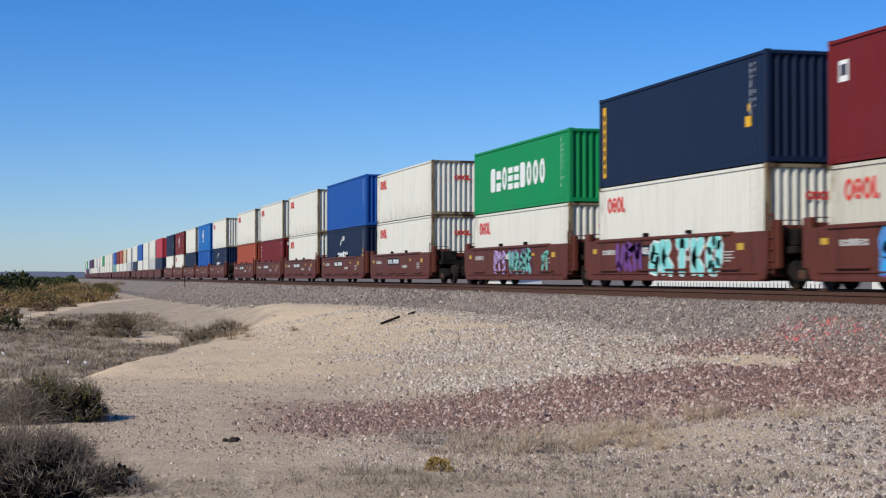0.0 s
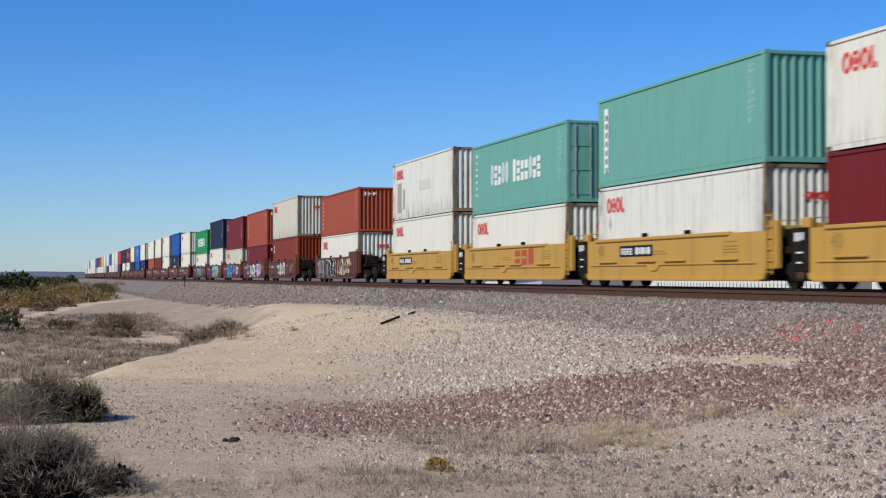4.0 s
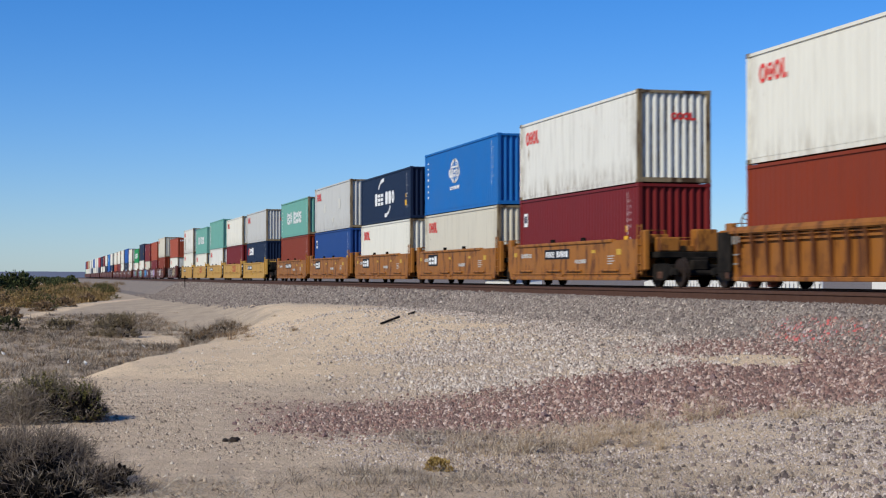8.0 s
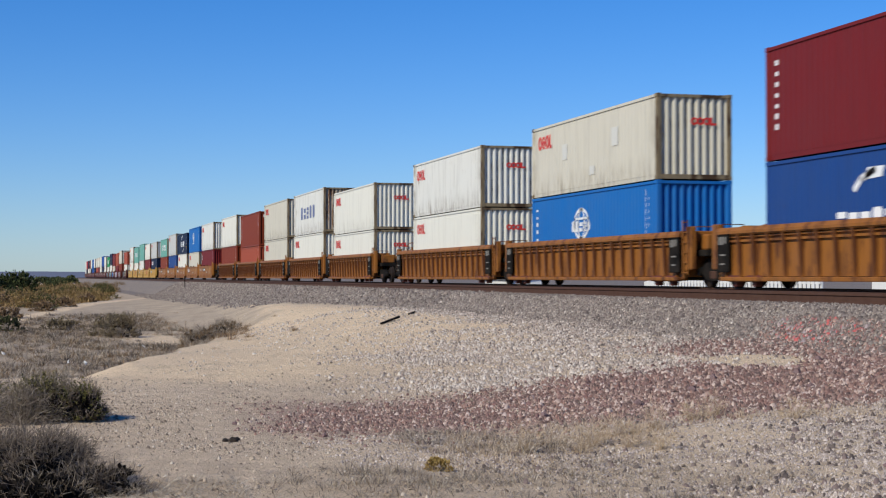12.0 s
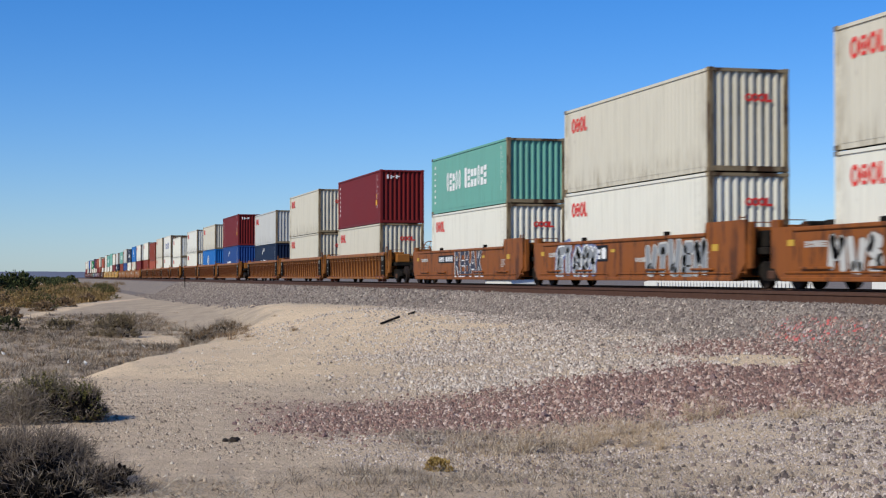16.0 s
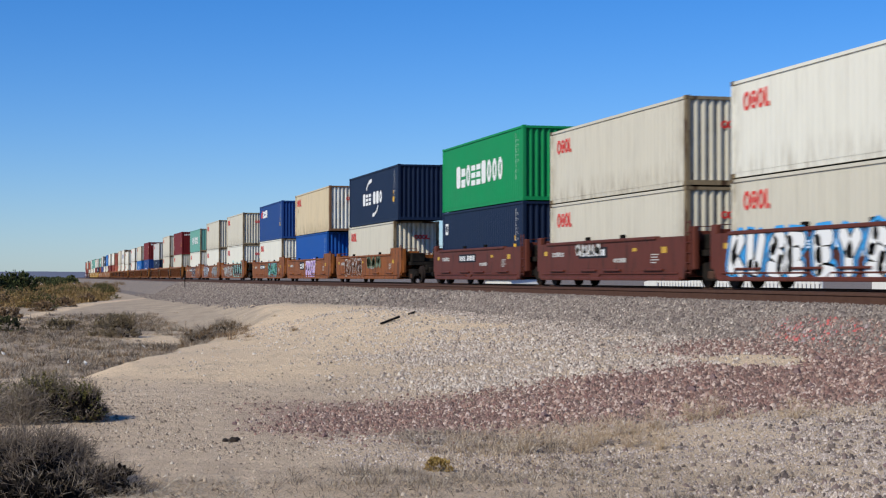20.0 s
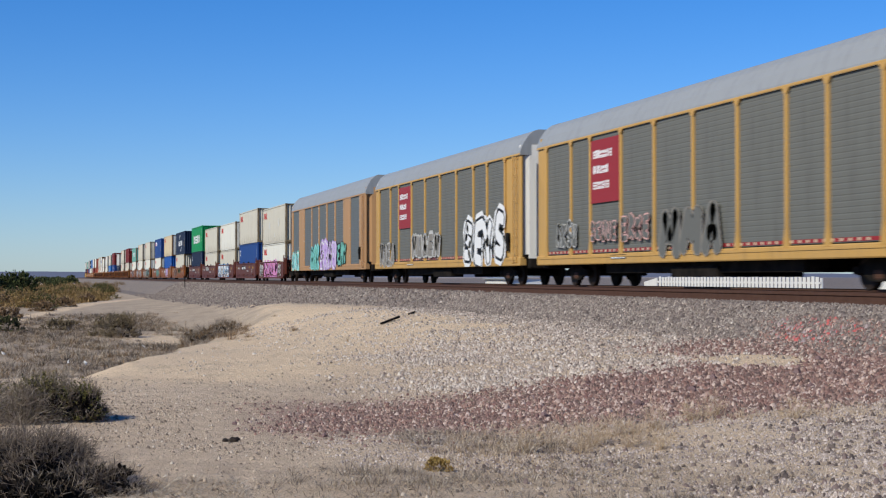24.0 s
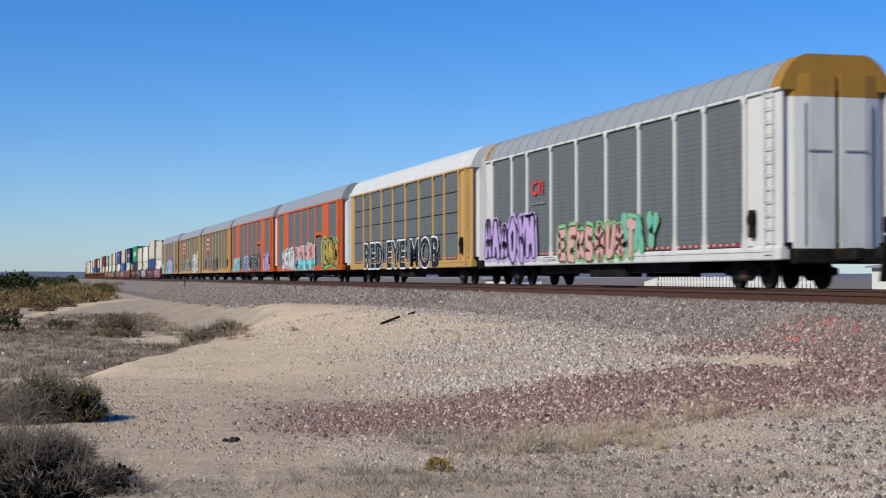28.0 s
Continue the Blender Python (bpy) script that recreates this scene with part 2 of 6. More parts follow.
def toe_line(y):
    """Where the bank beside the track ends, by the distance along it."""
    return np.interp(y, [0, 14, 22, 27, 31, 35.5, 45, 58, 75, 160], [5.5, 5.2, 4.6, 2.0, 1.6, 2.9, 5.3, 8.6, 10.0, 10.6])


def ground_z(x, y):
    """Height of the ground."""
    x, y = np.asarray(x, float), np.asarray(y, float)
    u = x - curve_shift(y)
    base = -1.38 + 0.10 * wob(x, y, 0.22, 1) * step(np.abs(u), -1, 30)
    # toe of the gravel skirt, nearer to the track further on
    toe = toe_line(y)
    hollow = step(toe - u, -0.3, 1.6) * step(y, 26, 33) * (1 - step(y, 62, 105)) * -0.6
    skirt = -0.74 + (base + 0.74) * np.clip((12.1 - u) / np.maximum(12.1 - toe, 1), 0, 1) ** 0.9
    z = np.where(u < 12.1, np.maximum(skirt, -9), -0.74)
    z = np.where(u < toe, base + hollow, z)
    # tan swell beside the ballast
    z = z + 0.34 * np.exp(-((u - 9.2) / 2.3) ** 2) * step(y, 24, 46) * (1 - step(y, 80, 120))
    ballast = np.clip(-0.22 - 0.5 * (12.9 - u), -3, -0.22)
    z = np.where(u > 10, np.maximum(z, np.where(u < 12.9, ballast, -0.22)), z)
    # far shoulder
    far = np.clip(-0.22 - 0.5 * (u - 21.4), -0.85, -0.22)
    z = np.where(u > 16, far, z)
    amp = step(12.4 - u, 0, 1.0) + step(u, 23, 24)
    near = step(y, 7, 9) * (1 - step(y, 28, 34)) * step(12.0 - u, 0, 1.5)
    z = z + near * (0.016 * wob(x, y, 15.0, 5) + 0.011 * wob(x, y, 30.0, 6))
    return z + amp * (0.045 * wob(x, y, 1.1, 2) + 0.024 * wob(x, y, 3.4, 3) + 0.012 * wob(x, y, 8.0, 4))


def graded(parts):
    out = []
    for a, b, n in parts:
        out += list(np.linspace(a, b, n, endpoint=False))
    return np.array(out + [parts[-1][1]])


gx = graded([(-4000, -600, 6), (-600, -100, 8), (-100, -20, 12), (-20, -4, 16), (-4, 0, 16), (0, 11, 118), (11, 14, 18), (14, 26, 14), (26, 100, 10), (100, 700, 10), (700, 4200, 8)])
gy = graded([(-2000, -900, 3), (-900, -50, 8), (-50, 9, 10), (9, 23, 150), (23, 40, 90), (40, 130, 110), (130, 400, 40), (400, 1200, 40), (1200, 4600, 12)])
GX, GY = np.meshgrid(gx, gy)
GZ = ground_z(GX, GY)
nx, ny = len(gx), len(gy)
ii = (np.arange(ny - 1)[:, None] * nx + np.arange(nx - 1)[None, :]).ravel()


def soil_masks(x, y):
    """Shares of bare sand, red-brown rubble, grey scrub litter and ballast at a place."""
    u = x - curve_shift(y)
    n1, n2 = wob(x, y, 0.9, 11), wob(x, y, 2.6, 12)
    edge = n1 * 0.8 + n2 * 0.4
    ballast = step(u + 0.25 * n2 + 3.0 * step(y, 55, 100), 11.0, 12.2)
    sand = step(u + edge, 2.0, 4.5) * (1 - step(u + edge * 0.7, 9.6, 10.8)) * step(y - 0.9 * np.maximum(u - 4, 0) + edge * 2, 22, 30) * (1 - step(y, 95, 140))
    sand = np.maximum(sand, step(y + edge * 2, 23, 26) * (1 - step(y, 31, 36)) * step(u, -2, 1) * (1 - step(u, 4.5, 7)))
    mid = 18.3 + 0.5 * n1 + 0.10 * np.maximum(u - 6, 0)
    half = 2.1 + 0.5 * n2 + 0.05 * np.clip(u - 3, 0, 6)
    rubble = (1 - step(np.abs(y - mid) + 0.7 * n2 + 0.5 * n1, half * 0.45, half + 1.3)) * step(u + 0.5 * n1, 2.0, 3.4) * (1 - step(u, 12.3, 13))
    rubble = np.maximum(rubble, 0.7 * step(u + 0.8 * n1, 9.2, 10.4) * (1 - step(u, 12.6, 13.2)) * step(y, 17, 19) * (1 - step(y + n1, 23.5, 26)))
    patch = 1 - step(np.hypot((u - 10.1) / 0.7, (y - 20.9) / 1.9) + 0.4 * n2, 0.6, 1.2)
    sand, rubble = np.maximum(sand, patch), rubble * (1 - patch)
    toe = toe_line(y)
    litter = step(toe - u + 0.5 * edge, -0.5, 0.6) * step(y + edge, 30, 34) * (1 - step(y, 150, 260))
    litter = np.maximum(litter * (0.75 + 0.35 * n2), 0.45 * step(n1 + n2, 0.35, 0.9) * (1 - step(y, 24, 30)) * (1 - ballast) * (1 - rubble))
    litter = litter * step(np.hypot((x - 4.1) / 1.1, (y - 58) / 5.5) + 0.2 * n2, 0.7, 1.1)
    lane = 1 - step(np.abs(y - 76 - 5 * (u + 1.6)), 1.5, 4.5)
    litter, sand = litter * (1 - lane), np.maximum(sand * (1 - litter), lane * (1 - step(u, 5, 7)))
    return np.stack([sand, rubble, litter, ballast], -1)


def ground_material():
    m = material("dry_ground", (0.36, 0.28, 0.21), 0.95)
    at = m.node_tree.nodes.new("ShaderNodeAttribute")
    at.attribute_name = "soil"
    sep = m.node_tree.nodes.new("ShaderNodeSeparateColor")
    link(m, at, "Color", sep, 0)
    big = ramp(m, noise_tex(m, 0.35, detail=5), 0.3, 0.7)
    fine = ramp(m, noise_tex(m, 9.0, detail=8, rough=0.75), 0.32, 0.68)
    speck = ramp(m, noise_tex(m, 45.0, detail=4, rough=0.8), 0.52, 0.66)
    mid = ramp(m, noise_tex(m, 2.2, detail=6, rough=0.7), 0.35, 0.68)
    dirt = mix(m, mid, mix(m, big, (0.73, 0.555, 0.385), (0.83, 0.640, 0.452)), (0.58, 0.435, 0.30))
    dirt = mix(m, fine, dirt, (0.56, 0.435, 0.30))
    sand = mix(m, fine, mix(m, big, (0.86, 0.66, 0.43), (0.78, 0.59, 0.385)), (0.67, 0.505, 0.33))
    rubble = mix(m, fine, mix(m, mid, (0.42, 0.30, 0.235), (0.30, 0.20, 0.165)), (0.25, 0.165, 0.14))
    litter = mix(m, mid, mix(m, fine, (0.41, 0.33, 0.24), (0.52, 0.425, 0.31)), (0.29, 0.23, 0.17))
    stone = mix(m, fine, (0.25, 0.215, 0.19), (0.13, 0.11, 0.10))
    c = mix(m, (sep, 0), dirt, sand)
    c = mix(m, (sep, 1), c, rubble)
    c = mix(m, (sep, 2), c, litter)
    c = mix(m, (at, "Alpha"), c, stone)
    c = mix(m, speck, c, (0.38, 0.29, 0.21))
    crust = ramp(m, noise_tex(m, 1.1, (1.6, 0.6, 1), 7, rough=0.75), 0.52, 0.66)
    c = mix(m, crust, c, mix(m, 0.4, c, (0.38, 0.29, 0.205)))
    to_base(m, c)
    bump(m, noise_tex(m, 7.0, detail=10, rough=0.78), 0.7, 0.07)
    return m


M_GROUND = ground_material()
ground = sheet("ground", np.stack([GX.ravel(), GY.ravel(), GZ.ravel()], 1), np.stack([ii, ii + 1, ii + nx + 1, ii + nx], 1),
               M_GROUND, "dry sandy desert ground with gravel embankment", "ground", "structure")
soil = ground.data.attributes.new("soil", "FLOAT_COLOR", "POINT")
soil.data.foreach_set("color", soil_masks(GX, GY).astype(np.float32).ravel())
ground.data.polygons.foreach_set("use_smooth", [True] * len(ground.data.polygons))

# ---- tracks ----
def track_points(offset, y0=-900, y1=1100):
    ys = [y0, 0.0, 300.0, 590.0] + list(np.arange(610.0, y1, 30.0))
    pts = []
    for y in ys:
        h = max(y - 600, 0) / 1500
        pts.append((offset + float(curve_shift(y)), y, h))
    return pts


def rail_mesh(offset):
    sec = [(-0.075, -0.18), (0.075, -0.18), (0.075, -0.165), (0.012, -0.14), (0.012, -0.05), (0.036, -0.035), (0.036, -0.004),
           (0.03, 0.0), (-0.03, 0.0), (-0.036, -0.004), (-0.036, -0.035), (-0.012, -0.05), (-0.012, -0.14), (-0.075, -0.165)]
    g = Geo()
    pts = track_points(offset)
    k = len(sec)
    for x, y, h in pts:
        g.v += [(x + p, y, q) for p, q in sec]
    for i in range(len(pts) - 1):
        for s in range(k):
            e = (s + 1) % k
            g.f.append((i * k + s, i * k + e, (i + 1) * k + e, (i + 1) * k + s))
    return g


for centre in (NEAR_TRACK, TRACK):
    for side in (-0.7525, 0.7525):
        rail = part("rail", rail_mesh(centre + side).mesh("rail"), M_RAIL, None)
        tagged(rail, "rust-brown steel rail on the ballast", "rail", "rails of the two tracks", "structure")
# ---- the train: building blocks ----
MOVERS = []      # (thing, place along the train at the start, height)
CL, CW = 12.19, 2.438


def corrugated(length, z0, z1, pitch, depth, flat, x=0.0):
    """A sheet in the plane x, pressed into trapezoid ribs along y; outward is -x, the ribs go inwards."""
    n = max(1, round(length / pitch))
    p = length / n
    sl = (p - 2 * flat) / 2
    prof = [(-length / 2, 0.0)]
    y = -length / 2
    for i in range(n):
        prof += [(y + flat / 2, 0.0), (y + flat / 2 + sl, depth), (y + 1.5 * flat + sl, depth), (y + 1.5 * flat + 2 * sl, 0.0)]
        y += p
    prof.append((length / 2, 0.0))
    g = Geo()
    for yy, d in prof:
        g.v += [(x + d, yy, z0), (x + d, yy, z1)]
    g.f = [(2 * i, 2 * i + 2, 2 * i + 3, 2 * i + 1) for i in range(len(prof) - 1)]
    return g


def turned(g, m):
    g.v = [tuple(m @ Vector(v)) for v in g.v]
    return g


def container_parts(root, h, body, frame_mat, doors=False, near=True, ribs=0.014, end_mat=None):
    """The steel box under root: panels, posts, rails, castings. Its base centre is the origin."""
    hw, hl = CW / 2, CL / 2
    z0, z1 = 0.15, h - 0.09
    for name, sgn in (("side_panel", 1), ("side_panel", -1)):
        part(name, shared(("side_panel", h, sgn, ribs), lambda: turned(corrugated(CL - 0.26, z0, z1, 0.276, ribs, 0.07, -hw + 0.03),
                          Matrix.Diagonal((sgn, 1, 1, 1)))), body, root)
    end = shared(("end_panel", h, doors), lambda: turned(corrugated(CW - 0.24, z0, z1, 0.244, 0.09, 0.055, -hl + 0.03), pose(0, 0, 0, 0, 0, 90)))
    if not doors:
        part("end_panel", end, end_mat or body, root)
    else:
        for sgn in (-1, 1):
            door = part("door", shared(("door", h, sgn), lambda: Geo().box(sgn * 0.61 - 0.55, sgn * 0.61 + 0.55, -hl + 0.03, -hl + 0.08, z0, z1, 0.012)), body, root)
            for k in range(3):
                za = z0 + 0.12 + k * (z1 - z0 - 0.1) / 3
                part("door_panel", shared(("door_panel", h, sgn, k), lambda: Geo().box(sgn * 0.61 - 0.42, sgn * 0.61 + 0.42, -hl + 0.005, -hl + 0.035, za, za + (z1 - z0) / 3 - 0.22, 0.01)), body, door)
            for dx in (-0.28, 0.28):
                part("locking_bar", shared(("locking_bar", h, sgn, dx), lambda: Geo().tube([(sgn * 0.61 + dx, -hl - 0.03, z0 + 0.05), (sgn * 0.61 + dx, -hl - 0.03, z1 - 0.05)], 0.022, 6)), M_GALV, door)
    part("end_panel", shared(("end_panel_far", h), lambda: Geo().box(-hw + 0.1, hw - 0.1, hl - 0.06, hl - 0.03, z0, z1)), body, root)
    part("roof", shared(("roof", h), lambda: Geo().box(-hw + 0.05, hw - 0.05, -hl + 0.08, hl - 0.08, h - 0.06, h - 0.02)), body, root)
    part("floor", shared(("floor",), lambda: Geo().box(-hw + 0.06, hw - 0.06, -hl + 0.08, hl - 0.08, 0.05, 0.14)), M_BLACK, root)
    for sx in (-1, 1):
        for sy in (-1, 1):
            part("corner_post", shared(("corner_post", h, sx, sy), lambda: Geo().box(*sorted((sx * hw, sx * (hw - 0.16))), *sorted((sy * hl, sy * (hl - 0.14))), 0.1, h - 0.1, 0.02)), frame_mat if sy < 0 else body, root)
            if near:
                for za, zb in ((0, 0.12), (h - 0.12, h)):
                    part("corner_casting", shared(("corner_casting", sx, sy, za), lambda: Geo().box(*sorted((sx * (hw + 0.006), sx * (hw - 0.165))), *sorted((sy * (hl + 0.006), sy * (hl - 0.178))), za, zb, 0.01)), frame_mat, root)
    for sx in (-1, 1):
        part("bottom_rail", shared(("bottom_rail", sx), lambda: Geo().box(*sorted((sx * (hw - 0.045), sx * (hw - 0.11))), -hl + 0.13, hl - 0.13, 0.02, 0.16)), body, root)
        part("top_rail", shared(("top_rail", h, sx), lambda: Geo().box(*sorted((sx * hw, sx * (hw - 0.06))), -hl + 0.13, hl - 0.13, h - 0.1, h - 0.02)), body, root)
    for sy in (-1, 1):
        part("end_sill", shared(("end_sill", sy), lambda: Geo().box(-hw + 0.15, hw - 0.15, *sorted((sy * hl, sy * (hl - 0.09))), 0.02, 0.16)), frame_mat, root)
        part("end_header", shared(("end_header", h, sy), lambda: Geo().box(-hw + 0.15, hw - 0.15, *sorted((sy * hl, sy * (hl - 0.09))), h - 0.11, h - 0.02)), frame_mat, root)


PAINTS = {"W": (M_WHITE, "white"), "w": (M_WORN, "rust-streaked white"), "G": (M_GREY, "light grey"), "C": (M_BEIGE, "cream"),
          "N": (M_NAVY, "navy blue"), "B": (M_BLUE, "blue"), "Y": (M_ROYAL, "royal blue"), "S": (M_SKYBLUE, "bright blue"),
          "R": (M_RED, "dark red"), "T": (M_RUSTRED, "rust red"), "H": (M_CHERRY, "cherry red"), "E": (M_GREEN, "green"),
          "L": (M_TEAL, "teal"), "A": (M_TAN, "tan"), "D": (M_BRICK, "brick red")}
HC, STD = 2.896, 2.591


def shipping_container(code, u, z, h, upper, near):
    """code: paint letter, then marks (o: red emblem, e, c, m, k, s, x: other lettering as shapes)."""
    mat, word = PAINTS[code[0]]
    root = new("shipping_container")
    frame_mat = mat if code[0] in "NBYSRTHED" or code in ("Lq", "Lcd") else M_RUSTFRAME if code[0] == "A" else M_POST if near else mat
    if near:
        container_parts(root, h, mat, frame_mat, "d" in code, end_mat=M_RUSTED if code[0] == "w" and "K" in code else M_WORN if code[0] == "A" else None)
        marks(root, code, h)
        for ob in root.children:
            if ob.name.split(".")[0] in ("emblem", "end_emblem", "lettering", "globe_emblem"):
                tagged(ob, kind="stuff")
            if code in ("Ao", "Nmv"):        # a longer box that overhangs the one below
                ob.matrix_basis = pose(0, -0.25 if code == "Ao" else -0.6, 0) @ Matrix.Diagonal((1, 1.115 if code == "Ao" else 1.06, 1, 1)) @ ob.matrix_basis
    else:
        hw, hl = CW / 2, CL / 2
        part("body", shared(("body", h), lambda: Geo().box(-hw + 0.02, hw - 0.02, -hl + 0.05, hl - 0.05, 0.0, h)), mat, root)
        part("end_panel", shared(("end_panel", h, False), lambda: turned(corrugated(CW - 0.24, 0.15, h - 0.09, 0.244, 0.055, 0.06, -hl + 0.03), pose(0, 0, 0, 0, 0, 90))), mat, root)
        for sx in (-1, 1):
            for sy in (-1, 1):
                part("corner_post", shared(("corner_post", h, sx, sy), lambda: Geo().box(*sorted((sx * hw, sx * (hw - 0.16))), *sorted((sy * hl, sy * (hl - 0.14))), 0.1, h - 0.1, 0.02)), frame_mat, root)
    what = " with red emblem" if "o" in code else " with white lettering" if any(k in code for k in "ecmnksx") else ""
    tagged(root, f"{word} steel shipping container{what} " + ("stacked on another" if upper else "in a well car"), "container",
           "containers on the train")
    MOVERS.append((root, u, z))
    return root


# ---- painted shapes: flat plates on a side, left to right as seen from outside ----
class Flat(Geo):
    """Plates of 3 mm on the outside x of a near side; u runs from the left end, v upwards."""

    def __init__(self, x, y_left, end=False):
        self.v, self.f = [], []
        self.x, self.y_left, self.end = x, y_left, end

    def shape(self, uv):
        if self.end:        # on the rear end: x to the right, at y = self.x
            pts, off = [(self.y_left + a, self.x, b) for a, b in uv], (0, -0.003, 0)
        else:
            pts, off = [(self.x, self.y_left - a, b) for a, b in uv], (-0.003, 0, 0)
        return self.poly(pts, off)

    def rect(self, u0, u1, v0, v1, slant=0.0):
        k = slant * (v1 - v0)
        return self.shape([(u0, v0), (u1, v0), (u1 + k, v1), (u0 + k, v1)])

    def ring(self, cu, cv, ru, rv, t, a0=0.0, a1=360.0, seg=14):
        n = max(3, round(seg * abs(a1 - a0) / 360))
        for i in range(n):
            p = []
            for a, k in ((i, 0), (i + 1, 0), (i + 1, 1), (i, 1)):
                w = radians(a0 + (a1 - a0) * a / n)
                p.append((cu + (ru - k * t) * math.cos(w), cv + (rv - k * t) * math.sin(w)))
            self.shape(p)
        return self

    def stroke(self, pts, w):
        """A thick line through the points, with rounded joints."""
        for p, q in zip(pts, pts[1:]):
            d = Vector((q[0] - p[0], q[1] - p[1]))
            if d.length < 1e-4:
                continue
            n = Vector((-d.y, d.x)).normalized() * w / 2
            e = d.normalized() * w * 0.25
            self.shape([(p[0] - e.x + n.x * 0.5, p[1] - e.y + n.y * 0.5), (p[0] - e.x - n.x * 0.5, p[1] - e.y - n.y * 0.5), (p[0] - n.x, p[1] - n.y), (q[0] - n.x, q[1] - n.y),
                        (q[0] + e.x - n.x * 0.5, q[1] + e.y - n.y * 0.5), (q[0] + e.x + n.x * 0.5, q[1] + e.y + n.y * 0.5), (q[0] + n.x, q[1] + n.y), (p[0] + n.x, p[1] + n.y)])
        return self

    def blocks(self, u0, v0, w, h, n, seed, gap=0.22, skip=()):
        """A row of n plain slabs, each with a slit, where lettering stands."""
        r = random.Random(seed)
        cell = w / n
        for i in range(n):
            if i in skip:
                continue
            a, b = u0 + i * cell, u0 + (i + 1) * cell - gap * cell
            m, k, e = (a + b) / 2, r.randrange(4), 0.16 * (b - a)
            if k == 0:          # a rounded slab with a small hole
                self.ring(m, v0 + h / 2, (b - a) / 2, h / 2, 0.34 * (b - a), seg=10)
            elif k == 1:        # a plain slab with cut corners
                self.shape([(a + e, v0), (b - e, v0), (b, v0 + e), (b, v0 + h - e), (b - e, v0 + h), (a + e, v0 + h), (a, v0 + h - e), (a, v0 + e)])
            else:               # two or three stacked bars
                n_bars = k
                for q in range(n_bars):
                    self.rect(a, b, v0 + q * h / n_bars, v0 + (q + 0.72) * h / n_bars)
        return self


SIDE = -CW / 2 + 0.024     # outer face of a container's near side
BACK = -CL / 2 + 0.024     # outer face of its rear end


def emblem_side(h):
    f = Flat(SIDE, CL / 2)
    u, v = 0.72, h - 0.86
    f.ring(u + 0.19, v + 0.25, 0.20, 0.26, 0.10, seg=12).ring(u + 0.60, v + 0.25, 0.20, 0.26, 0.09, seg=6).ring(u + 0.60, v + 0.25, 0.07, 0.09, 0.06, seg=6)
    return f.ring(u + 1.01, v + 0.25, 0.19, 0.26, 0.10, seg=12).rect(u + 1.25, u + 1.38, v, v + 0.5).rect(u + 1.42, u + 1.52, v, v + 0.12)


def emblem_end(h):
    f = Flat(BACK, 0.0, True)
    for i in range(3):
        f.ring(0.0 + i * 0.2, h - 0.82, 0.12, 0.12, 0.06, seg=10)
    return f.rect(0.5, 0.58, h - 0.94, h - 0.7).rect(0.58, 0.72, h - 0.94, h - 0.87)


def id_marks(h, seed):
    f = Flat(SIDE, CL / 2)
    r = random.Random(seed)
    v = h - 0.25
    for i in range(9):
        hh = r.uniform(0.07, 0.2)
        f.rect(CL - 0.95, CL - 0.925, v - hh, v)
        if r.random() < 0.6:
            f.rect(CL - 0.71, CL - 0.685, v - hh * 0.7, v - 0.02)
        v -= hh + 0.05
    return f


def left_marks(h, seed):
    f = Flat(SIDE, CL / 2)
    r = random.Random(seed)
    v = h - 0.35
    for i in range(7):
        f.rect(0.50, 0.66, v - 0.16, v - 0.02 - 0.06 * r.random())
        v -= 0.27
    return f


def end_marks(h):
    f = Flat(BACK, -0.85, True)
    return f.rect(0, 0.1, h - 0.5, h - 0.28).rect(0.2, 0.42, h - 0.42, h - 0.36).rect(0.2, 0.28, h - 0.5, h - 0.3).rect(0.5, 0.6, h - 0.48, h - 0.3).rect(0.6, 0.72, h - 0.4, h - 0.34)


def globe(h):
    f = Flat(SIDE, CL / 2)
    cu, cv = 5.4, h * 0.62
    f.ring(cu, cv, 0.75, 0.55, 0.10, seg=18).ring(cu, cv, 0.36, 0.55, 0.08, seg=14)
    f.rect(cu - 0.7, cu + 0.7, cv + 0.14, cv + 0.22).blocks(cu - 0.95, cv - 0.26, 1.9, 0.36, 5, 3)
    return f.blocks(cu - 0.8, cv - 0.82, 1.6, 0.16, 7, 5)


def swooshes(h, low):
    f = Flat(SIDE, CL / 2)
    if low:
        f.blocks(3.6, h * 0.42 - 0.3, 3.2, 0.62, 6, 12)
        return f.stroke([(4.4, h * 0.42 + 0.75), (4.7, h * 0.42 + 0.98), (5.3, h * 0.42 + 1.15)], 0.16).shape([(4.8, h * 0.42 + 0.95), (5.6, h * 0.42 + 0.98), (5.7, h * 0.42 + 1.22), (5.0, h * 0.42 + 1.22)])
    f.blocks(3.7, h * 0.5 - 0.36, 2.2, 0.68, 3, 21).blocks(6.3, h * 0.5 - 0.36, 2.3, 0.68, 3, 22)
    f.stroke([(4.6, h * 0.5 + 0.55), (4.85, h * 0.5 + 0.75), (5.2, h * 0.5 + 0.9)], 0.15).stroke([(5.2, h * 0.5 + 0.9), (5.9, h * 0.5 + 0.98)], 0.2)
    return f.stroke([(7.5, h * 0.5 - 0.5), (7.2, h * 0.5 - 0.75), (6.7, h * 0.5 - 0.92)], 0.15).stroke([(6.7, h * 0.5 - 0.92), (6.2, h * 0.5 - 0.95)], 0.2)


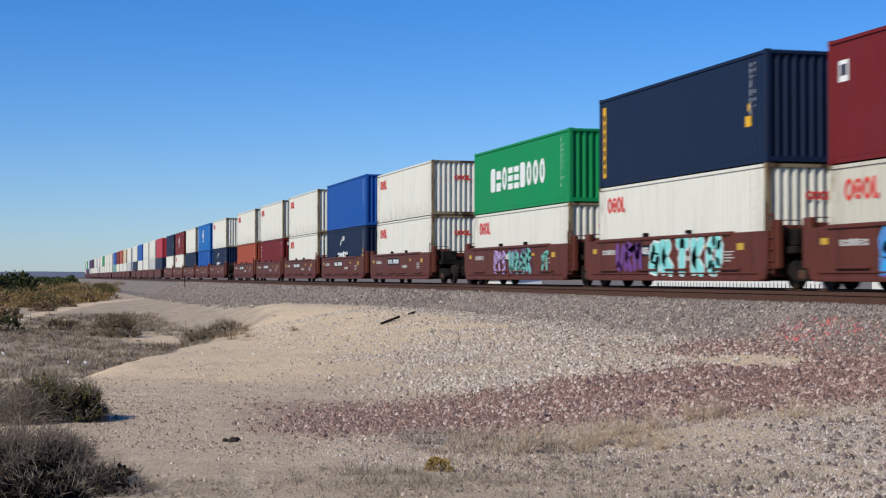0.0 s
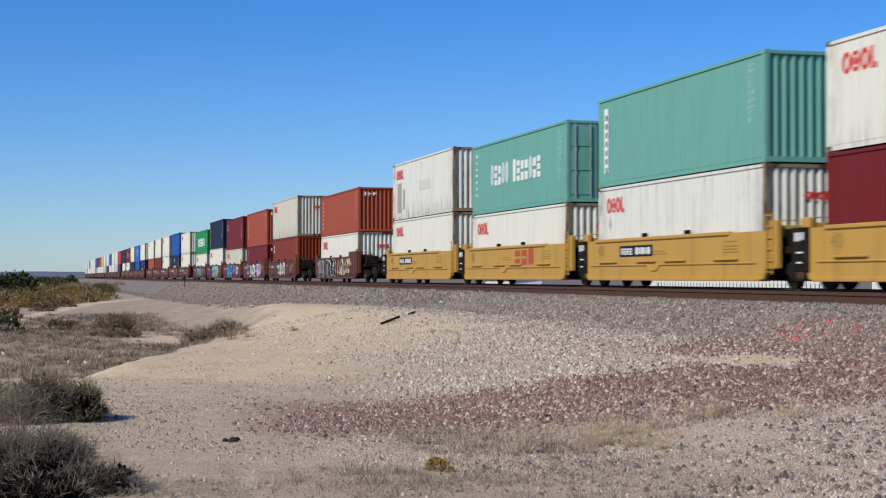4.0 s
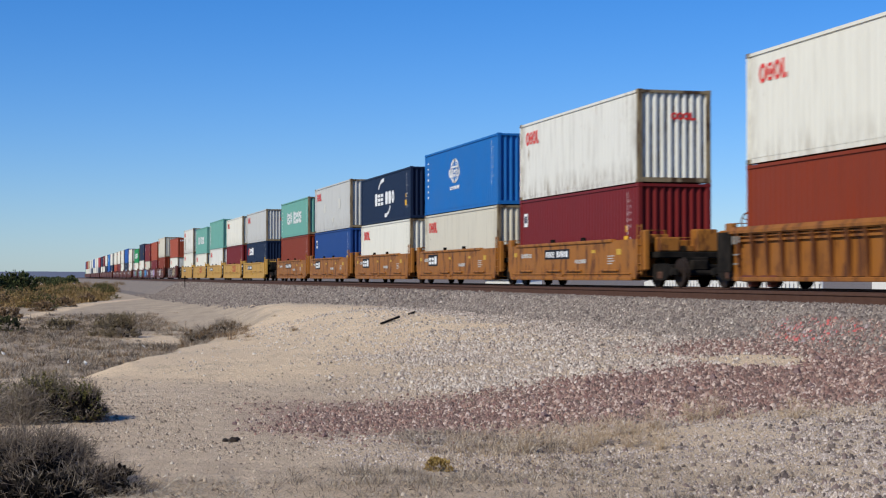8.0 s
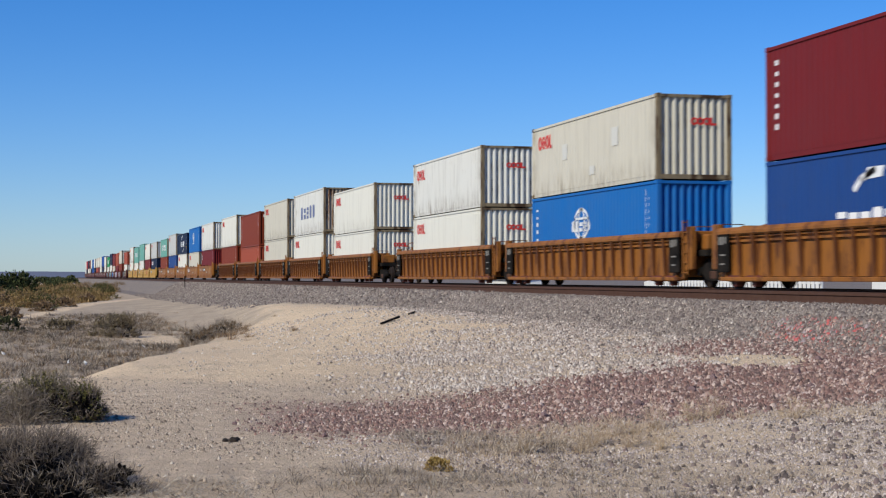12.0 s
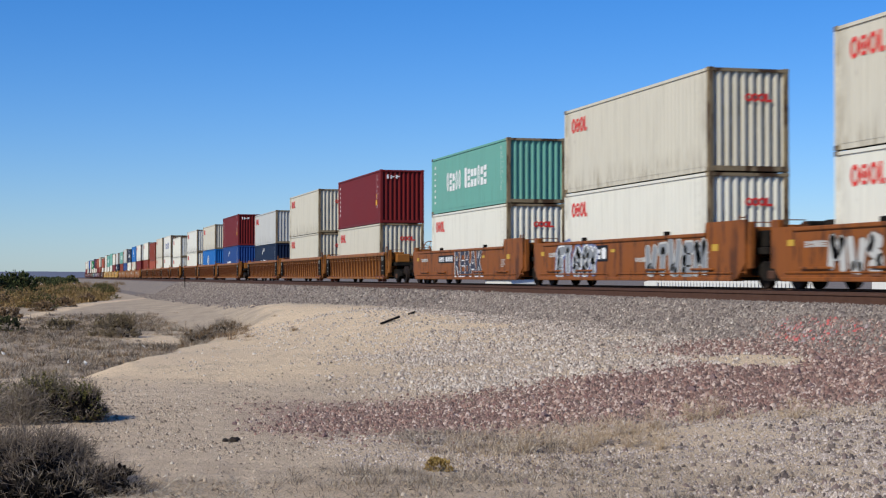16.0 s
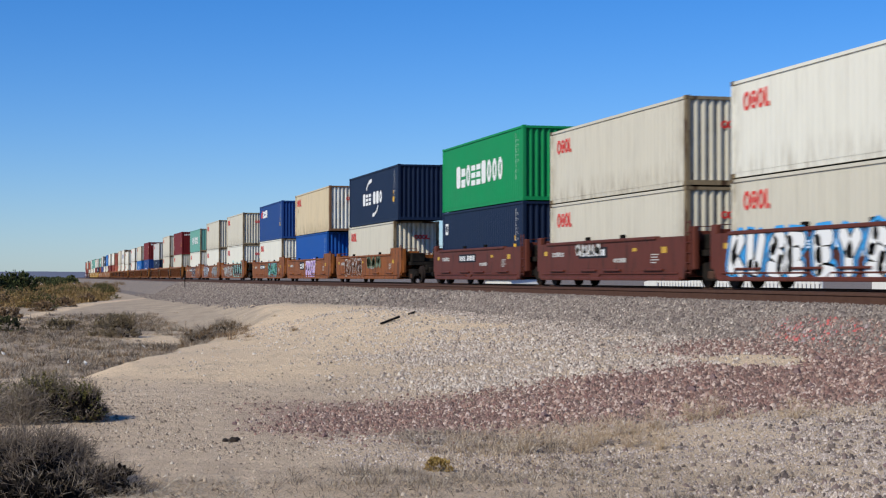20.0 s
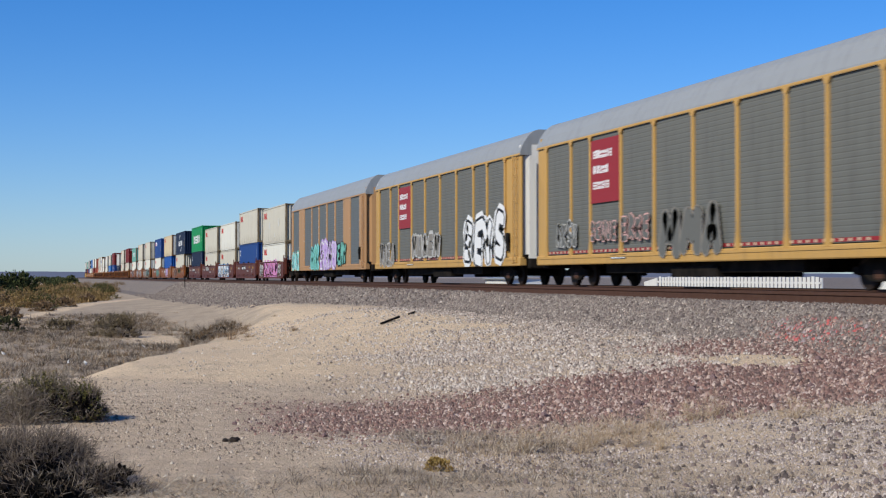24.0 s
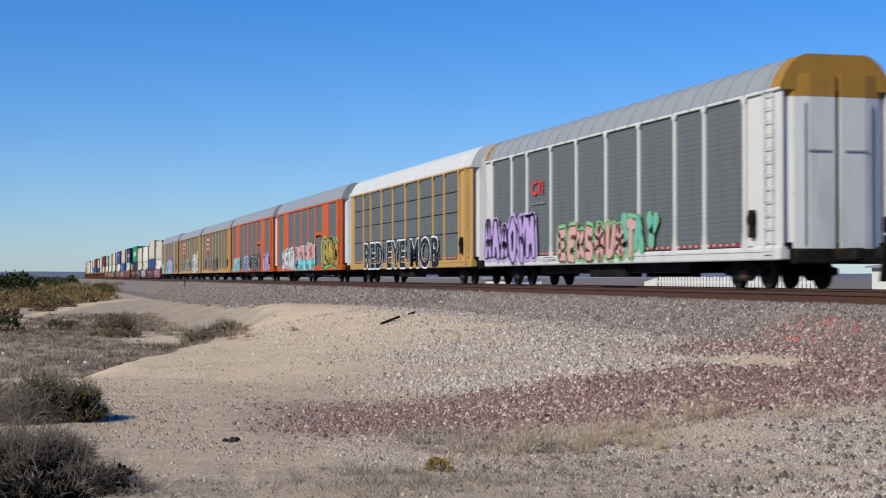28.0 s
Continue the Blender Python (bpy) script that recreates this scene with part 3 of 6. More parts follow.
def marks(root, code, h):
    """Painted marks as plain shapes. o: red emblem; e, c: white block lettering; m, n: lettering with swooshes; k: globe;
    K: blue block letters; s: red and white lettering; x: upright marks; y: yellow strip and label; p: patches; b: white box."""
    seed = sum(map(ord, code)) % 5
    light = code[0] in "WwGCA"
    id_part = part("id_marks", shared(("id_marks", h, seed), lambda: id_marks(h, seed)), INK["faint" if light else "white"], root, "faint grey markings" if light else "small white markings")
    tagged(id_part, kind="stuff")
    if "o" in code:
        part("emblem", shared(("emblem", h), lambda: emblem_side(h)), INK["red"], root, "red emblem of rings")
        part("end_emblem", shared(("end_emblem", h), lambda: emblem_end(h)), INK["red"], root, "small red emblem")
    if "e" in code:
        part("lettering", shared(("lettering_e", h), lambda: Flat(SIDE, CL / 2).blocks(2.4, h * 0.5 - 0.48, 7.2, 0.95, 9, 4)), INK["white"], root, "white block lettering")
    if "c" in code:
        part("lettering", shared(("lettering_c", h), lambda: Flat(SIDE, CL / 2).blocks(2.7, h * 0.52 - 0.42, 6.6, 0.88, 13, 6, 0.28, (5,))), INK["white"], root, "white block lettering")
        tagged(part("upright_marks", shared(("left_marks", h, 1), lambda: left_marks(h, 1)), INK["white"], root), kind="stuff")
    if "m" in code or "n" in code:
        part("lettering", shared(("swooshes", h, "n" in code), lambda: swooshes(h, "n" in code)), INK["white"], root, "white lettering between two swooshes")
    if "k" in code:
        part("globe_emblem", shared(("globe", h), lambda: globe(h)), INK["white"], root, "white globe emblem")
        tagged(part("upright_marks", shared(("left_marks", h, 2), lambda: left_marks(h, 2)), INK["white"], root), kind="stuff")
    if "K" in code:
        part("lettering", shared(("lettering_K", h), lambda: Flat(SIDE, CL / 2).blocks(3.0, h * 0.52 - 0.42, 6.0, 0.85, 5, 8, 0.38)), INK["dull"], root, "faded blue block lettering")
    if "s" in code:
        part("lettering", shared(("lettering_s", h), lambda: Flat(SIDE, CL / 2).blocks(1.7, h - 1.02, 2.6, 0.62, 5, 9, 0.1)), INK["white"], root, "white block lettering")
        part("emblem", shared(("emblem_s", h), lambda: Flat(SIDE, CL / 2).rect(0.7, 1.0, h - 1.0, h - 0.55, 0.3).rect(1.15, 1.5, h - 1.0, h - 0.4, 0.3)), INK["red"], root, "red slanted blocks")
    if "x" in code:
        tagged(part("upright_marks", shared(("left_marks", h, 3), lambda: left_marks(h, 3)), INK["white"], root), kind="stuff")
        part("end_marks", shared(("end_marks", h), lambda: end_marks(h)), INK["white"], root)
    if "y" in code:
        part("yellow_strip", shared(("yellow_strip", h), lambda: Flat(SIDE, CL / 2).rect(0.32, 0.58, 0.3, h - 0.3)), INK["yellow"], root, "yellow strip")
        part("strip_bars", shared(("strip_bars", h), lambda: turned(left_bars(h), Matrix.Translation((-0.004, 0, 0)))), INK["black"], root)
    if "y" in code or "b" in code or code[0] in "NYR":
        part("yellow_label", shared(("yellow_label", h), lambda: Flat(SIDE, CL / 2).rect(CL - 1.25, CL - 0.9, h - 1.9, h - 1.62).rect(CL - 1.1, CL - 1.0, h - 1.5, h - 1.3)), INK["yellow"], root, "yellow label")
    if "b" in code:
        part("white_box", shared(("white_box", h), lambda: Flat(SIDE, CL / 2).rect(0.48, 0.92, h - 1.02, h - 0.52)), INK["white"], root, "white sticker with a picture panel")
        part("sticker_panel", shared(("sticker_panel", h), lambda: turned(Flat(SIDE, CL / 2).rect(0.55, 0.85, h - 0.88, h - 0.62), Matrix.Translation((-0.004, 0, 0)))), INK["slate"], root)
    if "p" in code and code[0] == "w":
        tagged(part("stain", shared(("stain", h), lambda: Flat(SIDE, CL / 2).rect(0.95, 1.85, 0.35, 1.85).rect(2.2, 2.5, 0.5, 1.5)), INK["haze"], root, "grey-brown rubbed-off stain"), kind="stuff")
        tagged(part("patch", shared(("patch", h), lambda: Flat(SIDE, CL / 2).rect(5.6, 7.9, 1.3, 1.75)), INK["patch"], root, "pale repair patch"), kind="stuff")
    elif "p" in code:
        tagged(part("patches", shared(("patches", h), lambda: Flat(SIDE, CL / 2).rect(3.4, 3.95, 1.2, 1.75).rect(8.3, 8.9, 1.3, 1.9).rect(6.2, 6.7, 0.5, 0.8)), INK["patch"], root, "grey repair patches"), kind="stuff")
    if "q" in code:
        strip = part("white_strip", shared(("white_strip", h), lambda: Flat(SIDE, CL / 2).rect(0.5, 0.86, 0.45, h - 0.35)), INK["white"], root, "white upright strip")
        tagged(part("strip_bars", shared(("white_strip_bars", h), lambda: turned(left_bars(h), Matrix.Translation((-0.004, -0.25, 0)))), INK["black"], strip), kind="stuff")


def left_bars(h):
    f = Flat(SIDE, CL / 2)
    for i in range(7):
        f.rect(0.38, 0.52, 0.45 + i * (h - 0.9) / 7, 0.45 + (i + 0.6) * (h - 0.9) / 7)
    return f


# ---- sprayed pieces ----
SKELETONS = [[[(0, 0), (0.35, 1), (0.7, 0)], [(0.15, 0.4), (0.6, 0.4)]], [[(0.75, 1), (0, 0.95), (0, 0.05), (0.75, 0)], [(0, 0.5), (0.6, 0.5)]],
             [[(0, 0), (0, 1), (0.7, 0.8), (0.05, 0.5), (0.75, 0)]], [[(0.1, 0), (0.1, 1)], [(0.7, 1), (0.1, 0.45), (0.75, 0)]],
             [[(0.75, 0.9), (0.2, 1), (0.05, 0.6), (0.7, 0.4), (0.6, 0.05), (0, 0.08)]], [[(0, 1), (0.1, 0.1), (0.6, 0.05), (0.75, 1)]],
             [[(0.35, 1), (0.02, 0.7), (0.05, 0.2), (0.4, 0), (0.75, 0.3), (0.7, 0.8), (0.35, 1)]], [[(0, 0), (0.05, 1), (0.4, 0.4), (0.75, 1), (0.8, 0)]],
             [[(0, 1), (0.8, 1)], [(0.4, 1), (0.35, 0)]], [[(0, 1), (0.35, 0.5), (0.75, 1)], [(0.35, 0.5), (0.35, 0)]]]


def graffiti(root, x, y_left, width, v0, h, n, fill, line, glow="", seed=1, fat=0.34, single=False):
    """Letter-like bubble strokes in two or three layers of paint."""
    r = random.Random(seed)
    cell, g = width / n, 0.10 * h
    lines = []
    for i in range(n):
        lean, up, tall = r.uniform(-0.12, 0.2), r.uniform(0, 0.12), r.uniform(0.8, 1.0)
        jig = [(r.uniform(-0.06, 0.06), r.uniform(-0.05, 0.05)) for k in range(12)]
        lines.append([[(i * cell + cell * (0.12 + 0.82 * p + lean * q + jig[k][0]), v0 + h * (up + 0.08 + (0.86 * tall - up) * q + jig[k][1])) for k, (p, q) in enumerate(ln)]
                      for ln in SKELETONS[r.randrange(len(SKELETONS))]])

    def layer(letters, w, off, cut=None):
        f = Flat(x - off, y_left)
        for letter in letters:
            for pts in letter:
                f.stroke(pts, w)
        f.v = [(a, b, max(c, v0 - 0.02)) for a, b, c in f.v]
        return f
    if glow:
        tagged(part("sprayed_glow", layer(lines, fat * cell + 3.0 * g, 0.003).mesh("sprayed_glow"), INK[glow], root), kind="stuff")
    if single:
        for k, letter in enumerate(lines):
            p = part("sprayed_letter", layer([letter], fat * cell, 0.011 + 0.001 * (k % 2)).mesh("sprayed_letter"), INK[fill], root)
            part("outline", layer([letter], fat * cell + 1.1 * g, 0.007 + 0.001 * (k % 2)).mesh("outline"), INK[line], p)
    else:
        tagged(part("sprayed_outline", layer(lines, fat * cell + 1.1 * g, 0.007).mesh("sprayed_outline"), INK[line], root), kind="stuff")
        tagged(part("sprayed_piece", layer(lines, fat * cell, 0.011).mesh("sprayed_piece"), INK[fill], root), kind="stuff")


def text_mesh(text, bold):
    """Flat letters of the built-in font, and their corner points."""
    cu = bpy.data.curves.new("text", "FONT")
    cu.body, cu.offset, cu.extrude, cu.space_character = text, bold, 0.002, 1.06
    tmp = bpy.data.objects.new("text", cu)
    scene.collection.objects.link(tmp)
    me = bpy.data.meshes.new_from_object(tmp.evaluated_get(bpy.context.evaluated_depsgraph_get()))
    bpy.data.objects.remove(tmp)
    me.materials.clear()
    me.materials.append(None)
    return me, np.array([v.co for v in me.vertices])


def stencil(root, x, y_left, width, v0, h, text, ink):
    """Small stencilled characters on a near side."""
    me, co = text_mesh(text, 0.0)
    lo, hi = co.min(0), co.max(0)
    pts = np.stack([np.full(len(co), x) - co[:, 2], y_left - (co[:, 0] - lo[0]) / (hi[0] - lo[0]) * width, v0 + (co[:, 1] - lo[1]) / (hi[1] - lo[1]) * h], 1)
    me.vertices.foreach_set("co", pts.ravel())
    me.update()
    part("stencil_figure", me, INK[ink], root)


def words(root, x, y_left, width, v0, h, text, fill, line, bold=0.03):
    """Readable sprayed words with an outline."""
    for ink, off, fatness in ((line, 0.006, bold), (fill, 0.010, bold * 0.5)):
        me, co = text_mesh(text, fatness)
        lo, hi = co.min(0), co.max(0)
        pad = 0.085 if ink == line else 0.0
        a = (co[:, 0] - lo[0]) / (hi[0] - lo[0]) * (width + 2 * pad) - pad
        b = (co[:, 1] - lo[1]) / (hi[1] - lo[1]) * (h + 2 * pad) - pad
        pts = np.stack([np.full(len(co), x - off) - co[:, 2], y_left - a, v0 + b], 1)
        me.vertices.foreach_set("co", pts.ravel())
        me.update()
        tagged(part("sprayed_words", me, INK[ink], root, f"sprayed words {text.lower()}" if ink == fill else ""), kind="stuff")


# ---- well cars ----
WELLS = {"maroon": (M_WELL_MAROON, "maroon"), "yellow": (M_WELL_YELLOW, "yellow"), "orange": (M_WELL_ORANGE, "ochre orange"),
         "ribbed": (M_WELL_RUST, "rusty ochre ribbed"), "brown": (M_WELL_BROWN, "rust-brown")}
WX = -1.47          # outer face of a well car's near side


def wheel_geo(sx, yy):
    g = Geo().disc(sx * 0.76, yy, 0.42, 0.42, -0.065, 0.065, 24).disc(sx * 0.70, yy, 0.42, 0.448, -0.015, 0.015, 24)
    return g.disc(sx * 0.80, yy, 0.42, 0.14, -0.07, 0.07, 12)


def truck(parent, y):
    """A four-wheel bogie under a car, at y along it."""
    t = part("truck", shared(("bolster",), lambda: Geo().box(-1.0, 1.0, -0.25, 0.25, 0.40, 0.68, 0.03).box(-0.25, 0.25, -0.5, 0.5, 0.5, 0.80, 0.03)), M_BLACK, parent, at=pose(0, y, 0))
    for sx in (-1, 1):
        part("side_frame", shared(("side_frame", sx), lambda: Geo().poly(
            [(sx * 0.98, a, b) for a, b in ((-1.15, 0.36), (-1.15, 0.52), (-0.75, 0.58), (-0.45, 0.70), (0.45, 0.70), (0.75, 0.58), (1.15, 0.52), (1.15, 0.36),
                                             (0.75, 0.40), (0.40, 0.20), (-0.40, 0.20), (-0.75, 0.40))], (sx * 0.10, 0, 0)).disc(sx * 1.03, -0.89, 0.44, 0.11, -0.08, 0.08, 10).disc(sx * 1.03, 0.89, 0.44, 0.11, -0.08, 0.08, 10)), M_BLACK, t)
        part("spring", shared(("spring", sx), lambda: Geo().box(*sorted((sx * 0.97, sx * 1.10)), -0.2, 0.2, 0.24, 0.46, 0.03)), M_RAIL, t)
    for yy in (-0.89, 0.89):
        part("axle", shared(("axle", yy), lambda: Geo().disc(0, yy, 0.42, 0.08, -0.9, 0.9, 10)), M_BLACK, t)
        for sx in (-1, 1):
            part("wheel", shared(("wheel", yy, sx), lambda: wheel_geo(sx, yy)), M_WHEEL, t)
    return t


def ladder_geo(x, y0, y1, z0, z1, n):
    g = Geo().tube([(x, y0, z0), (x, y0, z1)], 0.022).tube([(x, y1, z0), (x, y1, z1)], 0.022)
    for i in range(n):
        z = z0 + 0.06 + i * (z1 - z0 - 0.12) / (n - 1)
        g.tube([(x, y0, z), (x, y1, z)], 0.016)
    return g


def wall_outline(sx, hl, raised, w=1.47):
    """Side of a well: raised ends, lower middle, wheel cut-outs."""
    if not raised:
        prof = [(-hl, 0.24), (hl, 0.24), (hl + 0.15, 0.5), (hl + 0.15, 1.46), (-hl - 0.15, 1.46), (-hl - 0.15, 0.5)]
    else:
        prof = [(-hl + 0.1, 0.24), (hl - 0.1, 0.24), (hl + 0.35, 0.62), (hl + 0.35, 1.52), (hl - 0.7, 1.52), (hl - 0.9, 1.44), (-hl + 2.1, 1.44), (-hl + 2.0, 1.78), (-hl - 0.45, 1.78), (-hl - 0.45, 0.66)]
    return Geo().poly([(sx * w, a, b) for a, b in prof], (-sx * 0.10, 0, 0))


def brake_wheel(y):
    """A spoked hand wheel on a post, upright across the car's end."""
    hub = (-0.55, y, 1.78)
    rim = [(hub[0] + 0.27 * math.cos(2 * math.pi * k / 14), y, hub[2] + 0.27 * math.sin(2 * math.pi * k / 14)) for k in range(15)]
    g = Geo().tube(rim, 0.024).tube([(hub[0], y - 0.06, 1.0), (hub[0], y - 0.06, 1.8)], 0.04, 6)
    for k in range(0, 14, 3):
        g.tube([hub, rim[k]], 0.014)
    return g


def well_unit(kind, u, well_len, ends, near=True, plate="", far_end=False, raised=False):
    """One unit of a well car. ends: places of the trucks beneath it, by this unit's own y."""
    mat, word = WELLS[kind]
    root = new("well_car")
    hw, hl = 1.47, well_len / 2
    for sx in (-1, 1):
        wall = part("side_wall", shared(("side_wall", well_len, sx, raised, kind == "ribbed"), lambda: wall_outline(sx, hl, raised, 1.38 if kind == "ribbed" else 1.47)), mat, root)
        part("top_chord", shared(("top_chord", well_len, sx), lambda: Geo().box(*sorted((sx * (hw + 0.05), sx * (hw - 0.14))), -hl + 2.0, hl - 0.8, 1.40, 1.50, 0.02)), mat, wall)
        if not near:
            continue
        part("bottom_sill", shared(("bottom_sill", well_len, sx), lambda: Geo().box(*sorted((sx * (hw + 0.05), sx * (hw - 0.3))), -hl + 0.2, hl - 0.2, 0.19, 0.30, 0.02)), mat, wall)
        if kind == "ribbed":
            n = 16 if well_len < 14 else 20
            part("end_cap", shared(("end_cap", well_len, sx), lambda: Geo().poly([(sx * a, -hl, b) for a, b in ((1.25, 1.43), (1.54, 1.43), (1.54, 1.50), (1.46, 1.60), (1.25, 1.60))], (0, 2 * hl, 0))), mat, wall)
            part("shade_slats", shared(("upper_rail", well_len, sx), lambda: Geo().box(*sorted((sx * 1.45, sx * 1.38)), -hl + 0.1, hl - 0.1, 1.21, 1.27).box(*sorted((sx * 1.45, sx * 1.38)), -hl + 0.1, hl - 0.1, 1.33, 1.37)), mat, wall)
            if sx < 0:
                for i in range(n):
                    y = -hl + (i + 0.5) * 2 * hl / n
                    part("rib", shared(("rib", sx), lambda: Geo().poly([(-1.38, -0.05, 0.28), (-1.44, -0.05, 0.28), (-1.52, -0.05, 1.44), (-1.38, -0.05, 1.44)], (0, 0.10, 0))), mat, wall, at=pose(0, y, 0))
                for yb in (-hl + 0.9, -hl + 2.0, hl - 2.0, hl - 0.9):
                    part("brake_shoe", shared(("brake_shoe",), lambda: Geo().box(-1.44, -1.2, -0.42, 0.42, 0.17, 0.34, 0.04).disc(-1.3, 0.0, 0.17, 0.13, -0.1, 0.1, 10)), M_WELL_MAROON, wall, "dark maroon underside bracket", at=pose(0, yb, 0))
        elif sx < 0:
            z = 0.66 if kind == "yellow" else 0.40
            g = lambda: Geo().tube([(-hw - 0.01, hl - 0.4, z), (-hw - 0.01, 1.2, z), (-hw - 0.01, 0.9, z - 0.16), (-hw - 0.01, 0.5, z - 0.16), (-hw - 0.01, 0.2, z), (-hw - 0.01, -hl + 0.4, z)], 0.028, 6)
            part("brake_pipe", shared(("brake_pipe", well_len, z), g), mat, wall)
            for yb in (hl - 2.0, hl - 5.2, -hl + 5.6, -hl + 2.2):
                part("bracket", shared(("bracket", kind), lambda: Geo().box(-hw - 0.07, -hw, -0.75, 0.75, z + 0.08, z + 0.14, 0.015)), mat, wall, at=pose(0, yb, 0))
            for yb in (hl - 4.9, -hl + 4.9):
                part("guide", shared(("guide",), lambda: Geo().box(-hw + 0.02, -hw + 0.12, -0.15, 0.15, 1.44, 1.62, 0.02)), M_BLACK, wall, at=pose(0, yb, 0))
    part("floor", shared(("well_floor", well_len), lambda: Geo().box(-1.38, 1.38, -hl + 0.2, hl - 0.2, 0.24, 0.313)), M_BLACK, root)
    for sy in (-1, 1):
        part("bulkhead", shared(("bulkhead", well_len, sy), lambda: Geo().box(-1.37, 1.37, *sorted((sy * (hl - 0.02), sy * (hl - 0.14))), 0.3, 1.44, 0.02)), M_BLACK if kind == "yellow" else mat, root)
        part("end_platform", shared(("end_platform", well_len, sy), lambda: Geo().box(-1.1, 1.1, *sorted((sy * hl, sy * (hl + 0.95))), 0.88, 1.06, 0.02).box(-0.35, 0.35, *sorted((sy * hl, sy * (hl + 1.3))), 0.62, 0.90, 0.02)), M_BLACK, root)
        if near:
            rail_g = lambda: (Geo().tube([(-1.2, sy * (hl + 0.25), 1.0), (-1.2, sy * (hl + 0.25), 1.72), (-0.6, sy * (hl + 0.25), 1.72), (-0.6, sy * (hl + 0.25), 1.0)], 0.022)
                              .tube([(1.2, sy * (hl + 0.25), 1.0), (1.2, sy * (hl + 0.25), 1.66), (0.5, sy * (hl + 0.25), 1.66)], 0.022).tube([(-1.2, sy * (hl + 0.25), 1.5), (1.2, sy * (hl + 0.25), 1.5)], 0.018))
            part("handrail", shared(("handrail", well_len, sy), rail_g), mat, root)
            for sx in (-1, 1):
                part("end_stanchion", shared(("end_stanchion", well_len, sx, sy), lambda: Geo().box(*sorted((sx * 1.40, sx * 1.22)), *sorted((sy * (hl + 0.16), sy * (hl + 0.55))), 0.5, 1.72, 0.03).box(*sorted((sx * 1.3, sx * 0.5)), *sorted((sy * (hl + 0.2), sy * (hl + 0.3))), 1.3, 1.6, 0.02)), mat, root)
            part("brake_gear", shared(("brake_gear", well_len, sy), lambda: Geo().box(-1.0, -0.3, *sorted((sy * (hl + 0.3), sy * (hl + 0.75))), 1.06, 1.5, 0.04).box(-0.4, 0.4, *sorted((sy * (hl + 0.35), sy * (hl + 0.6))), 1.07, 1.25, 0.02).box(0.2, 0.9, *sorted((sy * (hl + 0.3), sy * (hl + 0.8))), 1.06, 1.75, 0.04)), M_BLACK if kind in ("yellow", "maroon", "brown") else mat, root)
    if near:
        part("ladder", shared(("ladder", well_len), lambda: ladder_geo(-1.44, -hl - 0.42, -hl - 0.08, 0.36, 1.9, 6)), mat, root)
        if kind in ("yellow", "ribbed"):
            for sy in ((1,) if kind == "yellow" else (-1, 1)):
                pan = part("end_panel", shared(("end_panel_black", well_len, sy), lambda: Geo().box(-1.53, -1.46, *sorted((sy * (hl - 0.05), sy * (hl + 0.75 if well_len < 14 and kind == "yellow" else hl - 0.75))), 0.42, 1.48, 0.02)), M_BLACK, root, "black end panel")
                a = hl + 0.6 if kind == "yellow" else (hl - 0.18 if sy > 0 else -hl + 0.62)
                f = lambda: Flat(-1.531, a).rect(0.0, 0.1, 1.15, 1.36).rect(0.16, 0.26, 1.15, 1.36).rect(0.34, 0.44, 1.18, 1.36).rect(0.08, 0.4, 0.86, 0.90).rect(0.1, 0.35, 0.62, 0.66)
                part("panel_marks", shared(("panel_marks", well_len, sy, kind), f), INK["white" if kind == "yellow" else "dust"], pan)
        if plate:
            well_marks(root, kind, hl, plate)
        if far_end:
            part("brake_wheel", shared(("brake_wheel", well_len), lambda: brake_wheel(hl + 0.75)), M_BLACK if kind == "yellow" else mat, root)
            part("coupler", shared(("coupler", well_len, 1), lambda: Geo().box(-0.15, 0.15, hl + 0.9, hl + 3.2, 0.72, 0.98, 0.04)), M_BLACK, root)
    for y in ends:
        truck(root, y)
    tagged(root, f"{word} steel well car unit on the rails", "well car", "well cars of the train")
    MOVERS.append((root, u, 0.0))
    return root


